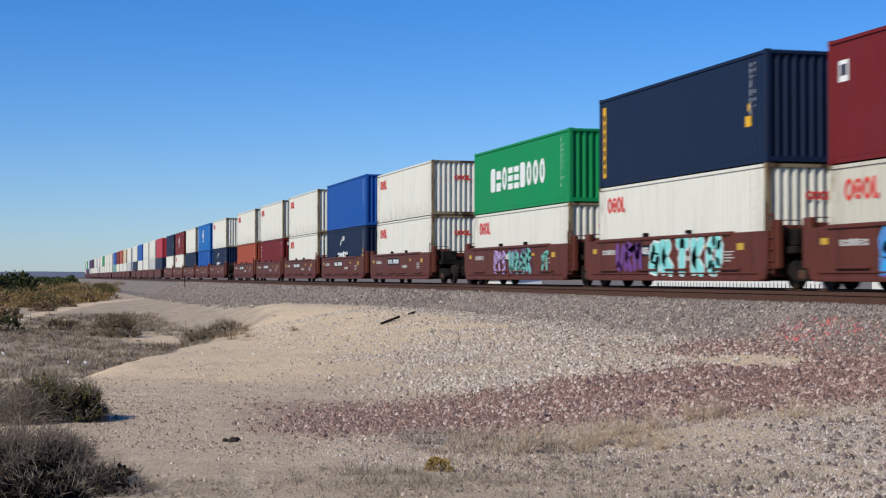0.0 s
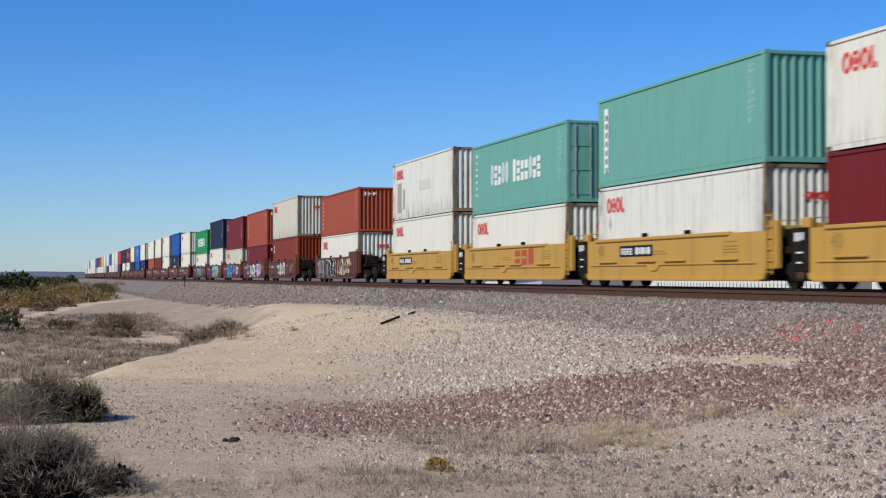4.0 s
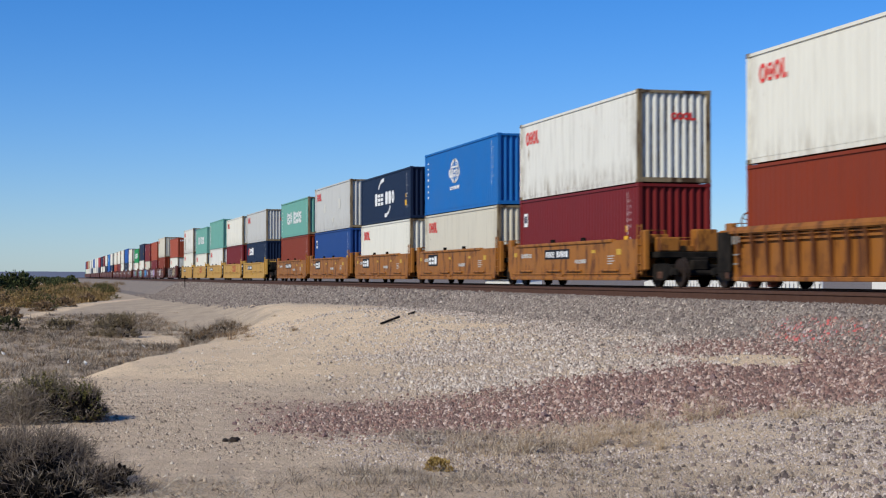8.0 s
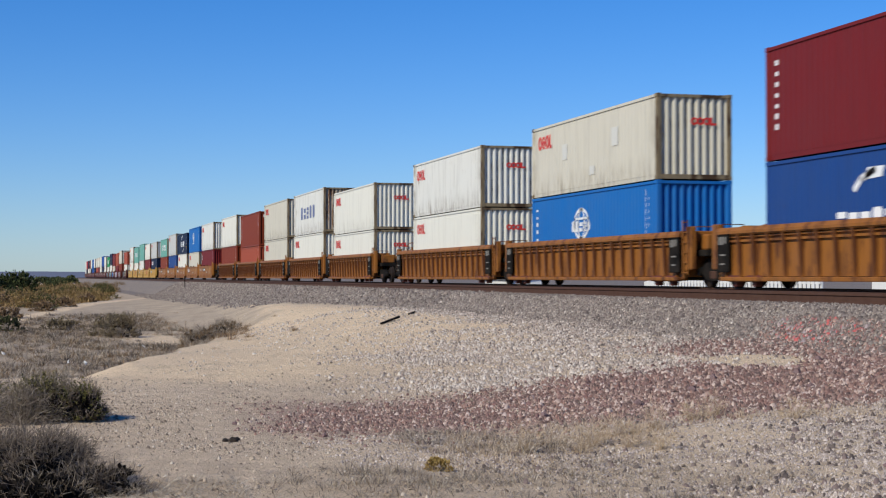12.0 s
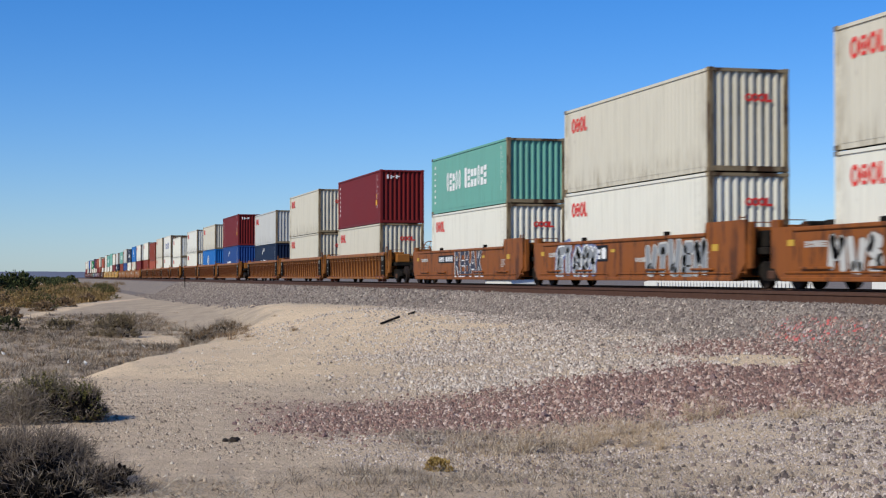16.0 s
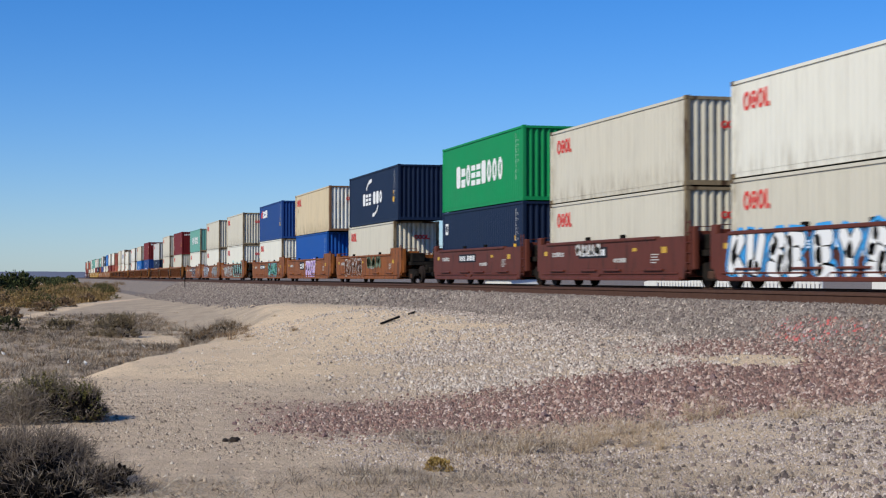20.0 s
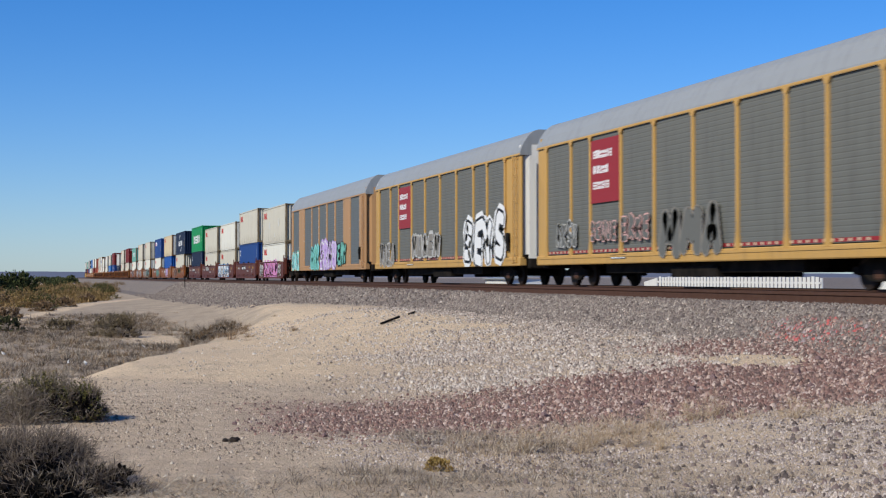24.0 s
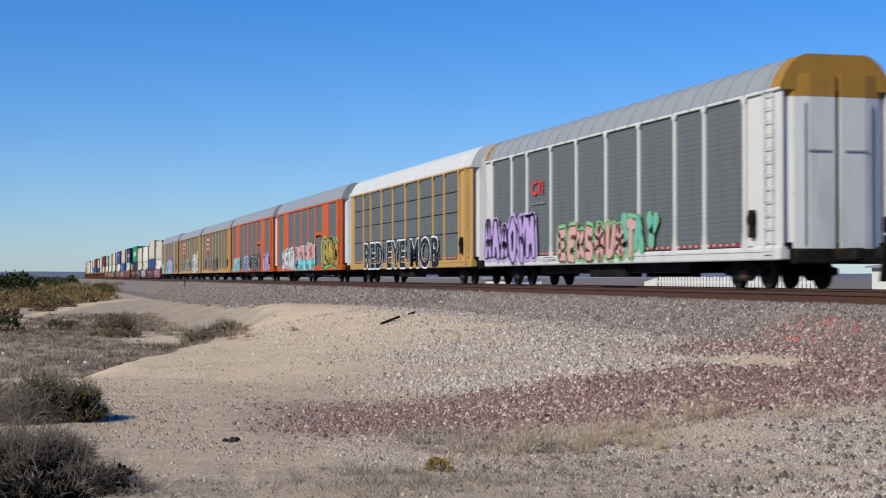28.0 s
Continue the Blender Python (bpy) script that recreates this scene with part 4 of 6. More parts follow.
def well_marks(root, kind, hl, plate):
    """Plates and stencils; numbers and marks of owners as bars and blocks."""
    ys = hl
    if "n" in plate:       # number plate
        off = 3.0 if kind == "yellow" else 4.2 if kind != "brown" else 4.6
        p = part("number_plate", shared(("number_plate", ys, off), lambda: Flat(WX - 0.004, ys).rect(off, off + 2.7, 0.92, 1.26)), INK["black"], root, "black plate with white bars")
        part("plate_bars", shared(("plate_bars", ys, off), lambda: Flat(WX - 0.009, ys).blocks(off + 0.15, 0.98, 2.4, 0.22, 10, 31, 0.22, (4,))), INK["white"], p)
    if "t" in plate:       # owner's plate
        off = 1.9 if hl < 7 else 5.4
        p = part("owner_plate", shared(("owner_plate", ys, off), lambda: Flat(WX - 0.004, ys).rect(off + 0.2, off + 1.95, 0.80, 1.32)), INK["black"], root, "black plate with three white shapes")
        part("plate_shapes", shared(("plate_shapes", ys, off), lambda: Flat(WX - 0.009, ys).blocks(off + 0.34, 0.88, 1.55, 0.36, 3, 77)), INK["white"], p)
    if "r" in plate:       # large red blocks
        part("red_lettering", shared(("red_lettering", ys), lambda: Flat(WX - 0.004, ys).blocks(7.3, 0.76, 2.5, 0.64, 3, 77)), INK["brick"], root, "faded red block shapes")
    if kind == "yellow":
        f = lambda: Flat(WX - 0.004, ys).rect(10.6, 11.6, 1.10, 1.13).rect(10.6, 11.5, 1.02, 1.05).rect(10.6, 11.6, 0.94, 0.97).rect(10.7, 11.5, 1.22, 1.25).rect(5.6, 6.8, 0.96, 0.99).rect(5.6, 6.6, 1.04, 1.07)
        part("stencils", shared(("stencils", ys), f), INK["olive"], root)
        stencil(root, WX - 0.006, ys - 1.05, 0.55, 0.96, 0.34, "40", "olive")
    elif kind != "ribbed":
        f = lambda: (Flat(WX - 0.004, ys).rect(0.5, 0.85, 1.05, 1.2).rect(ys * 2 - 1.6, ys * 2 - 1.2, 1.0, 1.18).rect(ys * 0.9, ys * 0.9 + 0.35, 1.08, 1.18).rect(ys * 1.4, ys * 1.4 + 0.35, 1.08, 1.18))
        tagged(part("reflector", shared(("reflectors", ys), f), INK["gold"], root, "small yellow reflectors"), kind="stuff")
        f = lambda: (Flat(WX - 0.004, ys).rect(ys * 2 - 2.4, ys * 2 - 1.8, 0.95, 0.98).rect(ys * 2 - 2.4, ys * 2 - 1.9, 0.87, 0.90).rect(ys * 2 - 2.4, ys * 2 - 1.8, 0.79, 0.82).rect(ys * 2 - 2.4, ys * 2 - 2.0, 0.71, 0.74)
                     .blocks(1.4, 1.0, 1.3, 0.16, 6, 41).blocks(ys * 1.15, 0.75, 1.1, 0.14, 6, 42))
        tagged(part("stencil", shared(("white_stencils", ys), f), INK["worn_white"], root, "worn white stencil bars"), kind="stuff")


# the train from the head back: well kind, far ends of the loads, loads (upper/lower), plates
TRAIN = [
    ("maroon", [227.6, 212.2, 196.8, 181.4, 166.0], ["N/W", "Rk/Wo", "W/N", "Sk/B", "Wo/Nn"], ["", "", "", "", ""]),
    ("maroon", [144.9, 129.5, 114.2, 98.5, 83.3], ["Wo/T", "Wo/Rx", "Wo/Wo", "B/Nn", "Wo/Wo"], ["n"] * 5),
    ("maroon", [63.7, 48.5, 33.1, 17.7, 2.1], ["Ee/Wo", "Ny/Wo", "Rb/Co", "Tx/Rx", "Co/Db"], ["n"] * 5),
    ("maroon", [-19.6], ["Tx/Wo"], ["n"]),
    ("yellow", [-40.9, -56.3, -71.7, -87.1, -102.4], ["wop/Wo", "Lcd/Wo", "Lq/wo", "Wo/R", "Go/Ns"], ["n", "r", "n", "r", "n"]),
    ("orange", [-122.6, -137.5, -152.9, -168.1, -183.3], ["Lc/D", "Gop/Yb", "Nm/Wo", "Sk/Co", "wo/Rb"], ["n", "t", "t", "t", "n"]),
    ("ribbed", [-203.1, -218.4, -233.7, -248.9, -264.6], ["Wo/D", "Dx/T", "Co/Co", "wK/Wo", "Wo/Wo"], [""] * 5),
    ("ribbed", [-286.0, -305.1, -324.5], ["wo/Wo", "Cop/Sk", "Rx/Yn"], [""] * 3),
    ("ribbed", [-348.2, -367.3, -386.4], ["Go/Nn", "Co/Co", "Rx/Co"], [""] * 3),
    ("brown", [-410.0, -429.1, -448.3], ["Lc/Wo", "Co/Wo", "Co/Wo"], ["n", "t", ""]),
    ("brown", [-471.5, -490.5, -510.0], ["Ys/Wo", "Ao/B", "Nmv/Co"], ["n", "t", "n"]),
    ("maroon", [-532.3, -547.8, -563.0, -578.3, -593.6], ["Ee/Nb", "Co/Co", "Wod/Co", "Co/Yb", "Cop/Wo"], ["n"] * 5),
]
STD_UPPER = {(1, 4), (2, 0), (3, 0), (4, 3), (4, 4), (5, 0), (5, 2), (6, 4), (7, 0), (7, 1), (8, 0), (9, 0), (11, 1), (11, 2)}
STD_LOWER = {(2, 0), (3, 0), (2, 2), (2, 3), (4, 1), (6, 1), (6, 4), (8, 0), (11, 1), (11, 2), (11, 4)}
# sprayed pieces: (set, unit): (start, width, bottom, height, letters, fill, line, glow)
PIECES = {
    (2, 0): [(4.2, 1.7, 0.35, 1.0, 3, "lilac", "maroon", ""), (6.3, 2.9, 0.35, 1.05, 4, "mint", "purple", ""), (10.2, 1.0, 0.4, 0.9, 2, "mint", "maroon", "")],
    (2, 1): [(2.6, 2.3, 0.4, 0.95, 3, "purple", "maroon", ""), (5.3, 5.2, 0.32, 1.1, 5, "aqua", "white", "")],
    (2, 2): [(3.2, 4.1, 0.3, 1.15, 4, "cyan", "purple", "cyan"), (10.2, 1.4, 0.4, 0.95, 3, "white", "maroon", "")],
    (2, 3): [(2.4, 1.8, 0.4, 1.0, 2, "grey", "purple", ""), (4.4, 3.6, 0.3, 1.1, 4, "white", "maroon", ""), (8.6, 2.4, 0.35, 1.05, 3, "lilac", "white", "lilac")],
    (2, 4): [(5.0, 3.6, 0.4, 0.95, 4, "white", "maroon", "")],
    (3, 0): [(1.0, 2.0, 0.3, 1.1, 3, "grey", "grey", "grey"), (3.7, 3.4, 0.3, 1.12, 4, "black", "white", ""), (7.5, 4.2, 0.4, 1.0, 4, "cream", "maroon", "")],
    (9, 1): [(2.3, 4.2, 0.3, 1.1, 5, "grey", "white", "dull"), (10.6, 4.4, 0.3, 1.1, 5, "grey", "worn_white", "")],
    (9, 2): [(2.6, 6.0, 0.3, 1.05, 7, "worn_white", "rust", ""), (9.0, 6.6, 0.3, 1.3, 5, "black", "worn_white", "aqua")],
    (10, 0): [(9.4, 4.4, 0.3, 1.1, 4, "mint", "black", "dull")],
    (10, 1): [(8.0, 3.8, 0.3, 1.1, 4, "lilac", "white", "lilac")],
    (10, 2): [(2.6, 5.0, 0.35, 1.0, 6, "rust", "worn_white", ""), (9.0, 3.6, 0.8, 0.55, 3, "moss", "moss", "")],
    (11, 1): [(4.0, 2.4, 1.0, 0.35, 4, "worn_white", "maroon", "")],
    (11, 2): [(0.8, 4.4, 0.28, 1.15, 4, "white", "black", "cyan"), (5.6, 4.4, 0.28, 1.15, 4, "white", "black", "cyan")],
    (11, 4): [(0.6, 2.0, 0.3, 1.05, 2, "worn_white", "maroon", ""), (3.3, 7.0, 0.28, 1.15, 5, "pink", "lilac", "pink"), (10.5, 1.6, 0.3, 1.0, 3, "worn_white", "maroon", "")],
}
WORDS = {(2, 2): (7.9, 2.1, 0.34, 1.05, "PPH", "dull", "purple"), (9, 0): (7.6, 4.4, 0.34, 1.1, "REBAK", "slate", "white")}
for si, (kind, places, loads, plates) in enumerate(TRAIN):
    pitch = 15.35 if kind == "yellow" or si not in (7, 8, 9, 10) else 19.2
    wl = 13.0 if pitch < 17 else 16.9
    for i, load in enumerate(loads):
        u = places[i] - CL / 2
        up, low = load.split("/")
        h_low, h_up = (STD if (si, i) in STD_LOWER else HC), (STD if (si, i) in STD_UPPER else HC)
        shipping_container(low, u, 0.315, h_low, False, True)
        shipping_container(up, u, 0.315 + h_low + 0.012, h_up, True, True)
        trucks = [pitch / 2 if i else wl / 2 + 1.0]
        if i == len(loads) - 1:
            trucks.append(-wl / 2 - 1.0)
        car = well_unit(kind, u, wl, trucks, True, plates[i] or "-", i == 0, kind == "brown" or si == 3)
        for k, (a, w, v, hh, n, fill, line, glow) in enumerate(PIECES.get((si, i), ())):
            graffiti(car, WX - 0.01, wl / 2 - a, w, v, hh, n, fill, line, glow, seed=10 * si + 3 * i + k)
        if (si, i) in WORDS:
            a, w, v, hh, text, fill, line = WORDS[(si, i)]
            words(car, WX - 0.01, wl / 2 - a, w, v, hh, text, fill, line, 0.042)
# the head of the train, far off from the start
far_rng = random.Random(5)
HEAD = "H/N W/G W/W B/W W/N W/G A/W T/W R/W B/L W/W W/W W/W E/W W/W W/G G/W W/W N/W R/W".split()
u0, count = 227.6 + 20.0, 0
while u0 < 700:
    for i in range(5):
        u = u0 + i * 15.4 - CL / 2
        load = HEAD[count] if count < len(HEAD) else far_rng.choice("WWWCGRTNBYAwE") + "/" + far_rng.choice("WWWWCNRTY")
        count += 1
        up, low = load.split("/")
        shipping_container(low, u, 0.315, HC, False, False)
        shipping_container(up, u, 0.315 + HC + 0.012, HC, True, False)
        well_unit("maroon", u, 13.0, [7.7 if i < 4 else 7.5] + ([-7.5] if i == 0 else []), False)
    u0 += 20.0 + 4 * 15.4


# ---- autoracks ----
RX = -1.52
POSTS = [1.06, 3.7, 5.63, 8.41, 11.13, 13.96, 16.8, 19.55, 21.6, 24.1]
SCREENS = [(0.71, 3.29), (5.55, 8.25), (8.5, 10.97), (11.29, 13.78), (14.15, 16.63), (17.0, 19.5), (21.7, 24.3)]
SOLIDS = [(0.0, 0.71), (3.29, 5.55), (19.5, 21.7), (24.3, 26.1)]
RHL = 13.05


def screen_geo(w, lines):
    """A side screen of pressed sheet with ribs lengthwise; outward is -x."""
    g = Geo()
    z0, z1, n = 1.06, 4.94, 28
    prof = []
    p = (z1 - z0) / n
    for i in range(n):
        z = z0 + i * p
        prof += [(0.0, z), (0.0, z + p * 0.62), (0.006, z + p * 0.78), (0.006, z + p * 0.86)]
    prof.append((0.0, z1))
    for d, z in prof:
        g.v += [(-1.475 + d, 0.0, z), (-1.475 + d, -w, z)]
    g.f = [(2 * i, 2 * i + 1, 2 * i + 3, 2 * i + 2) for i in range(len(prof) - 1)]
    return g


def roof_section(k=1.0, dz=0.0, tall=1.0):
    half = [(1.53, 4.90), (1.52, 5.02), (1.40, 5.30), (1.22, 5.56), (0.98, 5.74), (0.80, 5.80)]
    half = [(a, 4.9 + (b - 4.9) * tall) for a, b in half]
    return [(-a * k, b + dz) for a, b in half] + [(a * k, b + dz) for a, b in reversed(half)]


def dots():
    f = Flat(-1.483, RHL)
    for k in range(56):
        f.rect(1.3 + k * 0.4, 1.42 + k * 0.4, 1.11, 1.18)
    return f


def autorack(u, frame_mat, screen_mat, roof_mat, door_mat, word, style, ribs):
    root = new("autorack_car")
    tall = 1.0 if word == "white" else 1.08 if "yellow" in word else 1.2
    lift = 0.04 if "orange" in word and "tan" not in word else 0.0
    if lift:
        tall = 1.11
    for sx in (-1, 1):
        flip = Matrix.Diagonal((-sx, 1, 1, 1))
        bays = list(zip(POSTS, POSTS[1:])) if style == "posts" else SCREENS
        for a, b in bays:
            part("side_screen", shared(("side_screen", sx, round(b - a, 2)), lambda: turned(screen_geo(b - a, 0), flip)), screen_mat, root, at=pose(0, RHL - a, 0))
        if style == "posts":
            for a in POSTS:
                part("post", shared(("post", sx), lambda: turned(Geo().box(-1.55, -1.42, -0.06, 0.06, 1.0, 4.92, 0.02).poly([(-1.545, -0.20, 4.92), (-1.545, 0.20, 4.92), (-1.545, 0.06, 4.75), (-1.545, -0.06, 4.75)], (0.06, 0, 0))
                                                                  .poly([(-1.545, -0.06, 1.5), (-1.545, 0.06, 1.5), (-1.545, 0.16, 1.0), (-1.545, -0.16, 1.0)], (0.06, 0, 0)), flip)), frame_mat, root, at=pose(0, RHL - a, 0))
            part("ledge", shared(("rack_ledge", sx), lambda: turned(Geo().box(-1.50, -1.40, -RHL + 1.6, RHL - 1.0, 0.99, 1.08, 0.01), flip)), M_BLACK, root)
            if sx < 0:
                strip = part("red_strip", shared(("red_strip",), lambda: Flat(-1.479, RHL).rect(1.2, 24.0, 1.10, 1.19)), INK["signred"], root, "dark red reflector strip")
                tagged(part("white_dots", shared(("white_dots",), lambda: dots()), INK["cream"], strip), kind="stuff")
            for a, b in ((0.0, 1.0), (24.2, 26.1)):
                part("end_panel", shared(("rack_end_panel", sx, a), lambda: turned(Geo().box(-1.48, -1.40, RHL - b, RHL - a, 1.0, 4.95, 0.02), flip)), frame_mat, root)
        else:
            for a, b in SOLIDS:
                part("solid_panel", shared(("solid_panel", sx, a), lambda: turned(Geo().box(-1.52, -1.42, RHL - b, RHL - a, 1.0, 4.95, 0.02), flip)), frame_mat, root)
            for a, b in zip(SCREENS[1:5], SCREENS[2:6]):
                part("post", shared(("slim_post", sx, a[1]), lambda: turned(Geo().box(-1.52, -1.42, RHL - b[0], RHL - a[1], 1.0, 4.95, 0.02), flip)), frame_mat, root)
            if sx < 0:
                for a, b in SCREENS:
                    f = Flat(-1.524, RHL)
                    for k in range(9):
                        for e in (a - 0.05, b + 0.02):
                            f.rect(e, e + 0.05, 1.5 + k * 0.4, 1.56 + k * 0.4)
                    tagged(part("screen_clips", shared(("screen_clips", a), lambda: f), M_RACK_WHITE, root), kind="stuff")
        part("eave", shared(("eave", sx, lift), lambda: turned(Geo().box(-1.54, -1.40, -RHL, RHL, 4.90, 4.98 + lift, 0.02), flip)), frame_mat, root)
        part("sill", shared(("rack_sill", sx), lambda: turned(Geo().box(-1.54, -1.25, -RHL, RHL, 0.72, 1.05, 0.03).box(-1.56, -1.5, -RHL + 0.3, RHL - 0.3, 0.93, 0.98), flip)), frame_mat, root)
        part("underframe", shared(("rack_under", sx), lambda: turned(Geo().box(-1.2, -0.5, -6.8, 6.8, 0.42, 0.76, 0.03).box(-1.3, -0.7, -2.0, 1.2, 0.30, 0.6, 0.03), flip)), M_BLACK, root)
    part("roof", shared(("rack_roof", tall), lambda: Geo().sweep(roof_section(1.0, lift, tall), "y", -RHL + 0.05, RHL - 0.05)), roof_mat, root)
    if ribs:
        for i in range(22):
            y = -RHL + 0.8 + i * (2 * RHL - 1.6) / 21
            part("roof_rib", shared(("roof_rib",), lambda: Geo().sweep(roof_section(1.012, 0.015), "y", -0.05, 0.05)), roof_mat, root, at=pose(0, y, 0))
    for sy in (-1, 1):
        part("end_cap", shared(("rack_cap", sy, tall), lambda: Geo().sweep(roof_section(1.0, 0.01 + lift, tall), "y", *sorted((sy * (RHL + 0.04), sy * (RHL - 0.5))))), M_CAP if word == "white" else roof_mat, root)
        for sx in (-1, 1):
            d = part("end_door", shared(("end_door", sx, sy), lambda: Geo().poly([(sx * 0.07, sy * (RHL + 0.10), 1.0), (sx * 0.75, sy * (RHL + 0.10), 1.0), (sx * 1.15, sy * (RHL + 0.02), 1.0), (sx * 1.46, sy * (RHL - 0.2), 1.0),
                                                                                 (sx * 1.46, sy * (RHL - 0.3), 1.0), (sx * 0.07, sy * (RHL - 0.1), 1.0)], (0, 0, 3.75))), door_mat, root)
            part("door_top", shared(("door_top", sx, sy), lambda: Geo().poly([(sx * 0.07, sy * (RHL + 0.105), 4.75), (sx * 0.75, sy * (RHL + 0.105), 4.75), (sx * 1.15, sy * (RHL + 0.025), 4.75), (sx * 1.46, sy * (RHL - 0.2), 4.75),
                                                                             (sx * 1.46, sy * (RHL - 0.3), 4.75), (sx * 0.07, sy * (RHL - 0.1), 4.75)], (0, 0, 0.55))), M_CAP if word == "white" else door_mat, d)
            part("door_hinge", shared(("door_hinge", sx, sy), lambda: Geo().tube([(sx * 0.9, sy * (RHL + 0.11), 1.1), (sx * 0.9, sy * (RHL + 0.11), 4.6)], 0.02).box(*sorted((sx * 0.2, sx * 0.8)), *sorted((sy * (RHL + 0.10), sy * (RHL + 0.13))), 3.4, 3.44)), M_GALV, d)
        part("coupler", shared(("rack_coupler", sy), lambda: Geo().box(-0.16, 0.16, *sorted((sy * (RHL - 0.4), sy * (RHL + 1.15))), 0.70, 1.0, 0.04).box(-1.2, 1.2, *sorted((sy * (RHL - 0.3), sy * (RHL + 0.25))), 0.62, 0.98, 0.04)), M_BLACK, root)
        truck(root, sy * 10.05)
    part("ladder", shared(("rack_ladder",), lambda: ladder_geo(-1.57, -RHL + 0.35, -RHL + 0.8, 0.8, 4.9, 13)), frame_mat, root)
    part("hand_brake", shared(("rack_brake",), lambda: Geo().disc(-1.58, -RHL + 1.5, 1.75, 0.19, -0.03, 0.03, 16).box(-1.6, -1.5, -RHL + 1.35, -RHL + 1.65, 1.3, 2.0, 0.03)), M_BLACK, root)
    part("deck", shared(("deck",), lambda: Geo().box(-1.35, 1.35, -RHL, RHL, 0.98, 1.15)), M_BLACK, root)
    f = lambda: Flat(-1.545, RHL).rect(7.6, 8.9, 0.86, 1.0)
    p = part("number_plate", shared(("rack_plate",), f), INK["black"], root, "black plate with white bars")
    part("plate_bars", shared(("rack_plate_bars",), lambda: Flat(-1.55, RHL).blocks(7.65, 0.88, 1.2, 0.1, 9, 51, 0.25)), INK["white"], p)
    tagged(root, f"{word} autorack rail car with closed side screens", "rail car", "autoracks of the train")
    MOVERS.append((root, u, 0.0))
    return root


RACKS = [(M_RACK_TAN, M_SCREEN, M_GALV, M_RACK_TAN, "faded orange-tan", "panels", False), (M_RACK_YELLOW, M_SCREEN_TAN, M_GALV, M_RACK_WHITE, "yellow", "posts", False),
         (M_RACK_YELLOW, M_SCREEN_TAN, M_GALV, M_RACK_YELLOW, "dusty yellow", "posts", False),
         (M_RACK_ORANGE, M_SCREEN, M_GALV, M_RACK_WHITE, "orange", "panels", False), (M_RACK_ORANGE, M_SCREEN, M_GALV, M_RACK_WHITE, "bright orange", "panels", False),
         (M_RACK_YELLOW, M_SCREEN, M_RACK_WHITE, M_RACK_WHITE, "yellow white-roofed", "posts", False), (M_RACK_WHITE, M_SCREEN, M_GALV, M_RACK_WHITE, "white", "posts", True)]
RACK_PLACES = [-610.6, -639.3, -667.5, -695.4, -723.8, -752.7, -780.9]
racks = [autorack(a - RHL, *spec) for a, spec in zip(RACK_PLACES, RACKS)]
RACK_PIECES = [
    (0, 0.6, 3.2, 0.75, 1.3, 3, "aqua", "white", "mint"), (0, 8.5, 3.0, 0.75, 1.6, 3, "mint", "aqua", "aqua"), (0, 12.0, 5.5, 0.75, 1.8, 4, "lilac", "white", "lilac"), (0, 18.0, 2.8, 0.8, 1.6, 3, "mint", "black", ""),
    (1, 1.5, 3.4, 0.8, 1.3, 4, "dust", "worn_white", ""), (1, 8.8, 5.2, 1.2, 1.1, 5, "dust", "worn_white", "worn_white"), (1, 18.3, 6.0, 0.75, 2.1, 4, "white", "black", "white"),
    (2, 2.3, 2.2, 1.3, 0.9, 4, "screen", "worn_white", ""), (2, 5.8, 2.4, 1.4, 0.75, 5, "screen", "salmon", ""), (2, 8.6, 2.3, 1.4, 0.85, 4, "screen", "salmon", ""), (2, 11.7, 4.4, 0.85, 1.5, 3, "screen", "dust", ""),
    (3, 1.2, 5.2, 0.78, 1.15, 5, "aqua", "purple", "white"), (3, 8.6, 4.6, 0.78, 1.3, 5, "dull", "white", "purple"), (3, 14.4, 5.0, 0.78, 1.35, 6, "black", "worn_white", "black"), (3, 21.6, 3.0, 0.8, 1.45, 4, "lilac", "purple", "white"),
    (4, 3.3, 5.4, 0.8, 1.6, 6, "white", "black", "white"), (4, 9.0, 8.2, 1.45, 0.95, 8, "salmon", "scarlet", "white"), (4, 9.0, 8.2, 0.75, 0.7, 7, "aqua", "cyan", "aqua"), (4, 19.6, 5.6, 0.78, 1.9, 6, "gold", "black", "lime"),
    (6, 0.2, 6.6, 0.78, 1.8, 6, "lilac", "black", "lilac"), (6, 9.4, 7.4, 0.80, 1.2, 8, "salmon", "rust", "lime"), (6, 15.6, 2.8, 1.0, 1.3, 3, "mint", "lime", ""),
]
for k, (i, a, w, v, hh, n, fill, line, glow) in enumerate(RACK_PIECES):
    graffiti(racks[i], -1.56, RHL - a, w, v, hh, n, fill, line, glow, seed=300 + k, fat=0.30, single=True)
words(racks[5], -1.565, RHL - 4.2, 16.6, 0.76, 1.36, "RED EYE MOB", "black", "white", 0.042)
for v in (2.2, 3.1, 4.0):
    part("seam", Geo().box(-1.486, -1.47, RHL - 24.0, RHL - 1.1, v, v + 0.04).mesh("seam"), M_BLACK, racks[5])
for i, a, b, v0, v1 in ((1, 5.72, 8.32, 2.7, 4.75), (2, 5.72, 8.32, 2.7, 4.75)):
    board = part("red_board", Flat(-1.53, RHL).rect(a, b, v0, v1).mesh("red_board"), INK["signred"], racks[i], "dark red board with white lines of lettering")
    part("board_lines", Flat(-1.536, RHL).blocks(a + 0.25, v0 + 1.45, 1.75, 0.27, 8, 61).blocks(a + 0.25, v0 + 0.95, 1.4, 0.27, 7, 62).blocks(a + 0.25, v0 + 0.45, 1.5, 0.27, 7, 63).mesh("board_lines"), INK["white"], board)
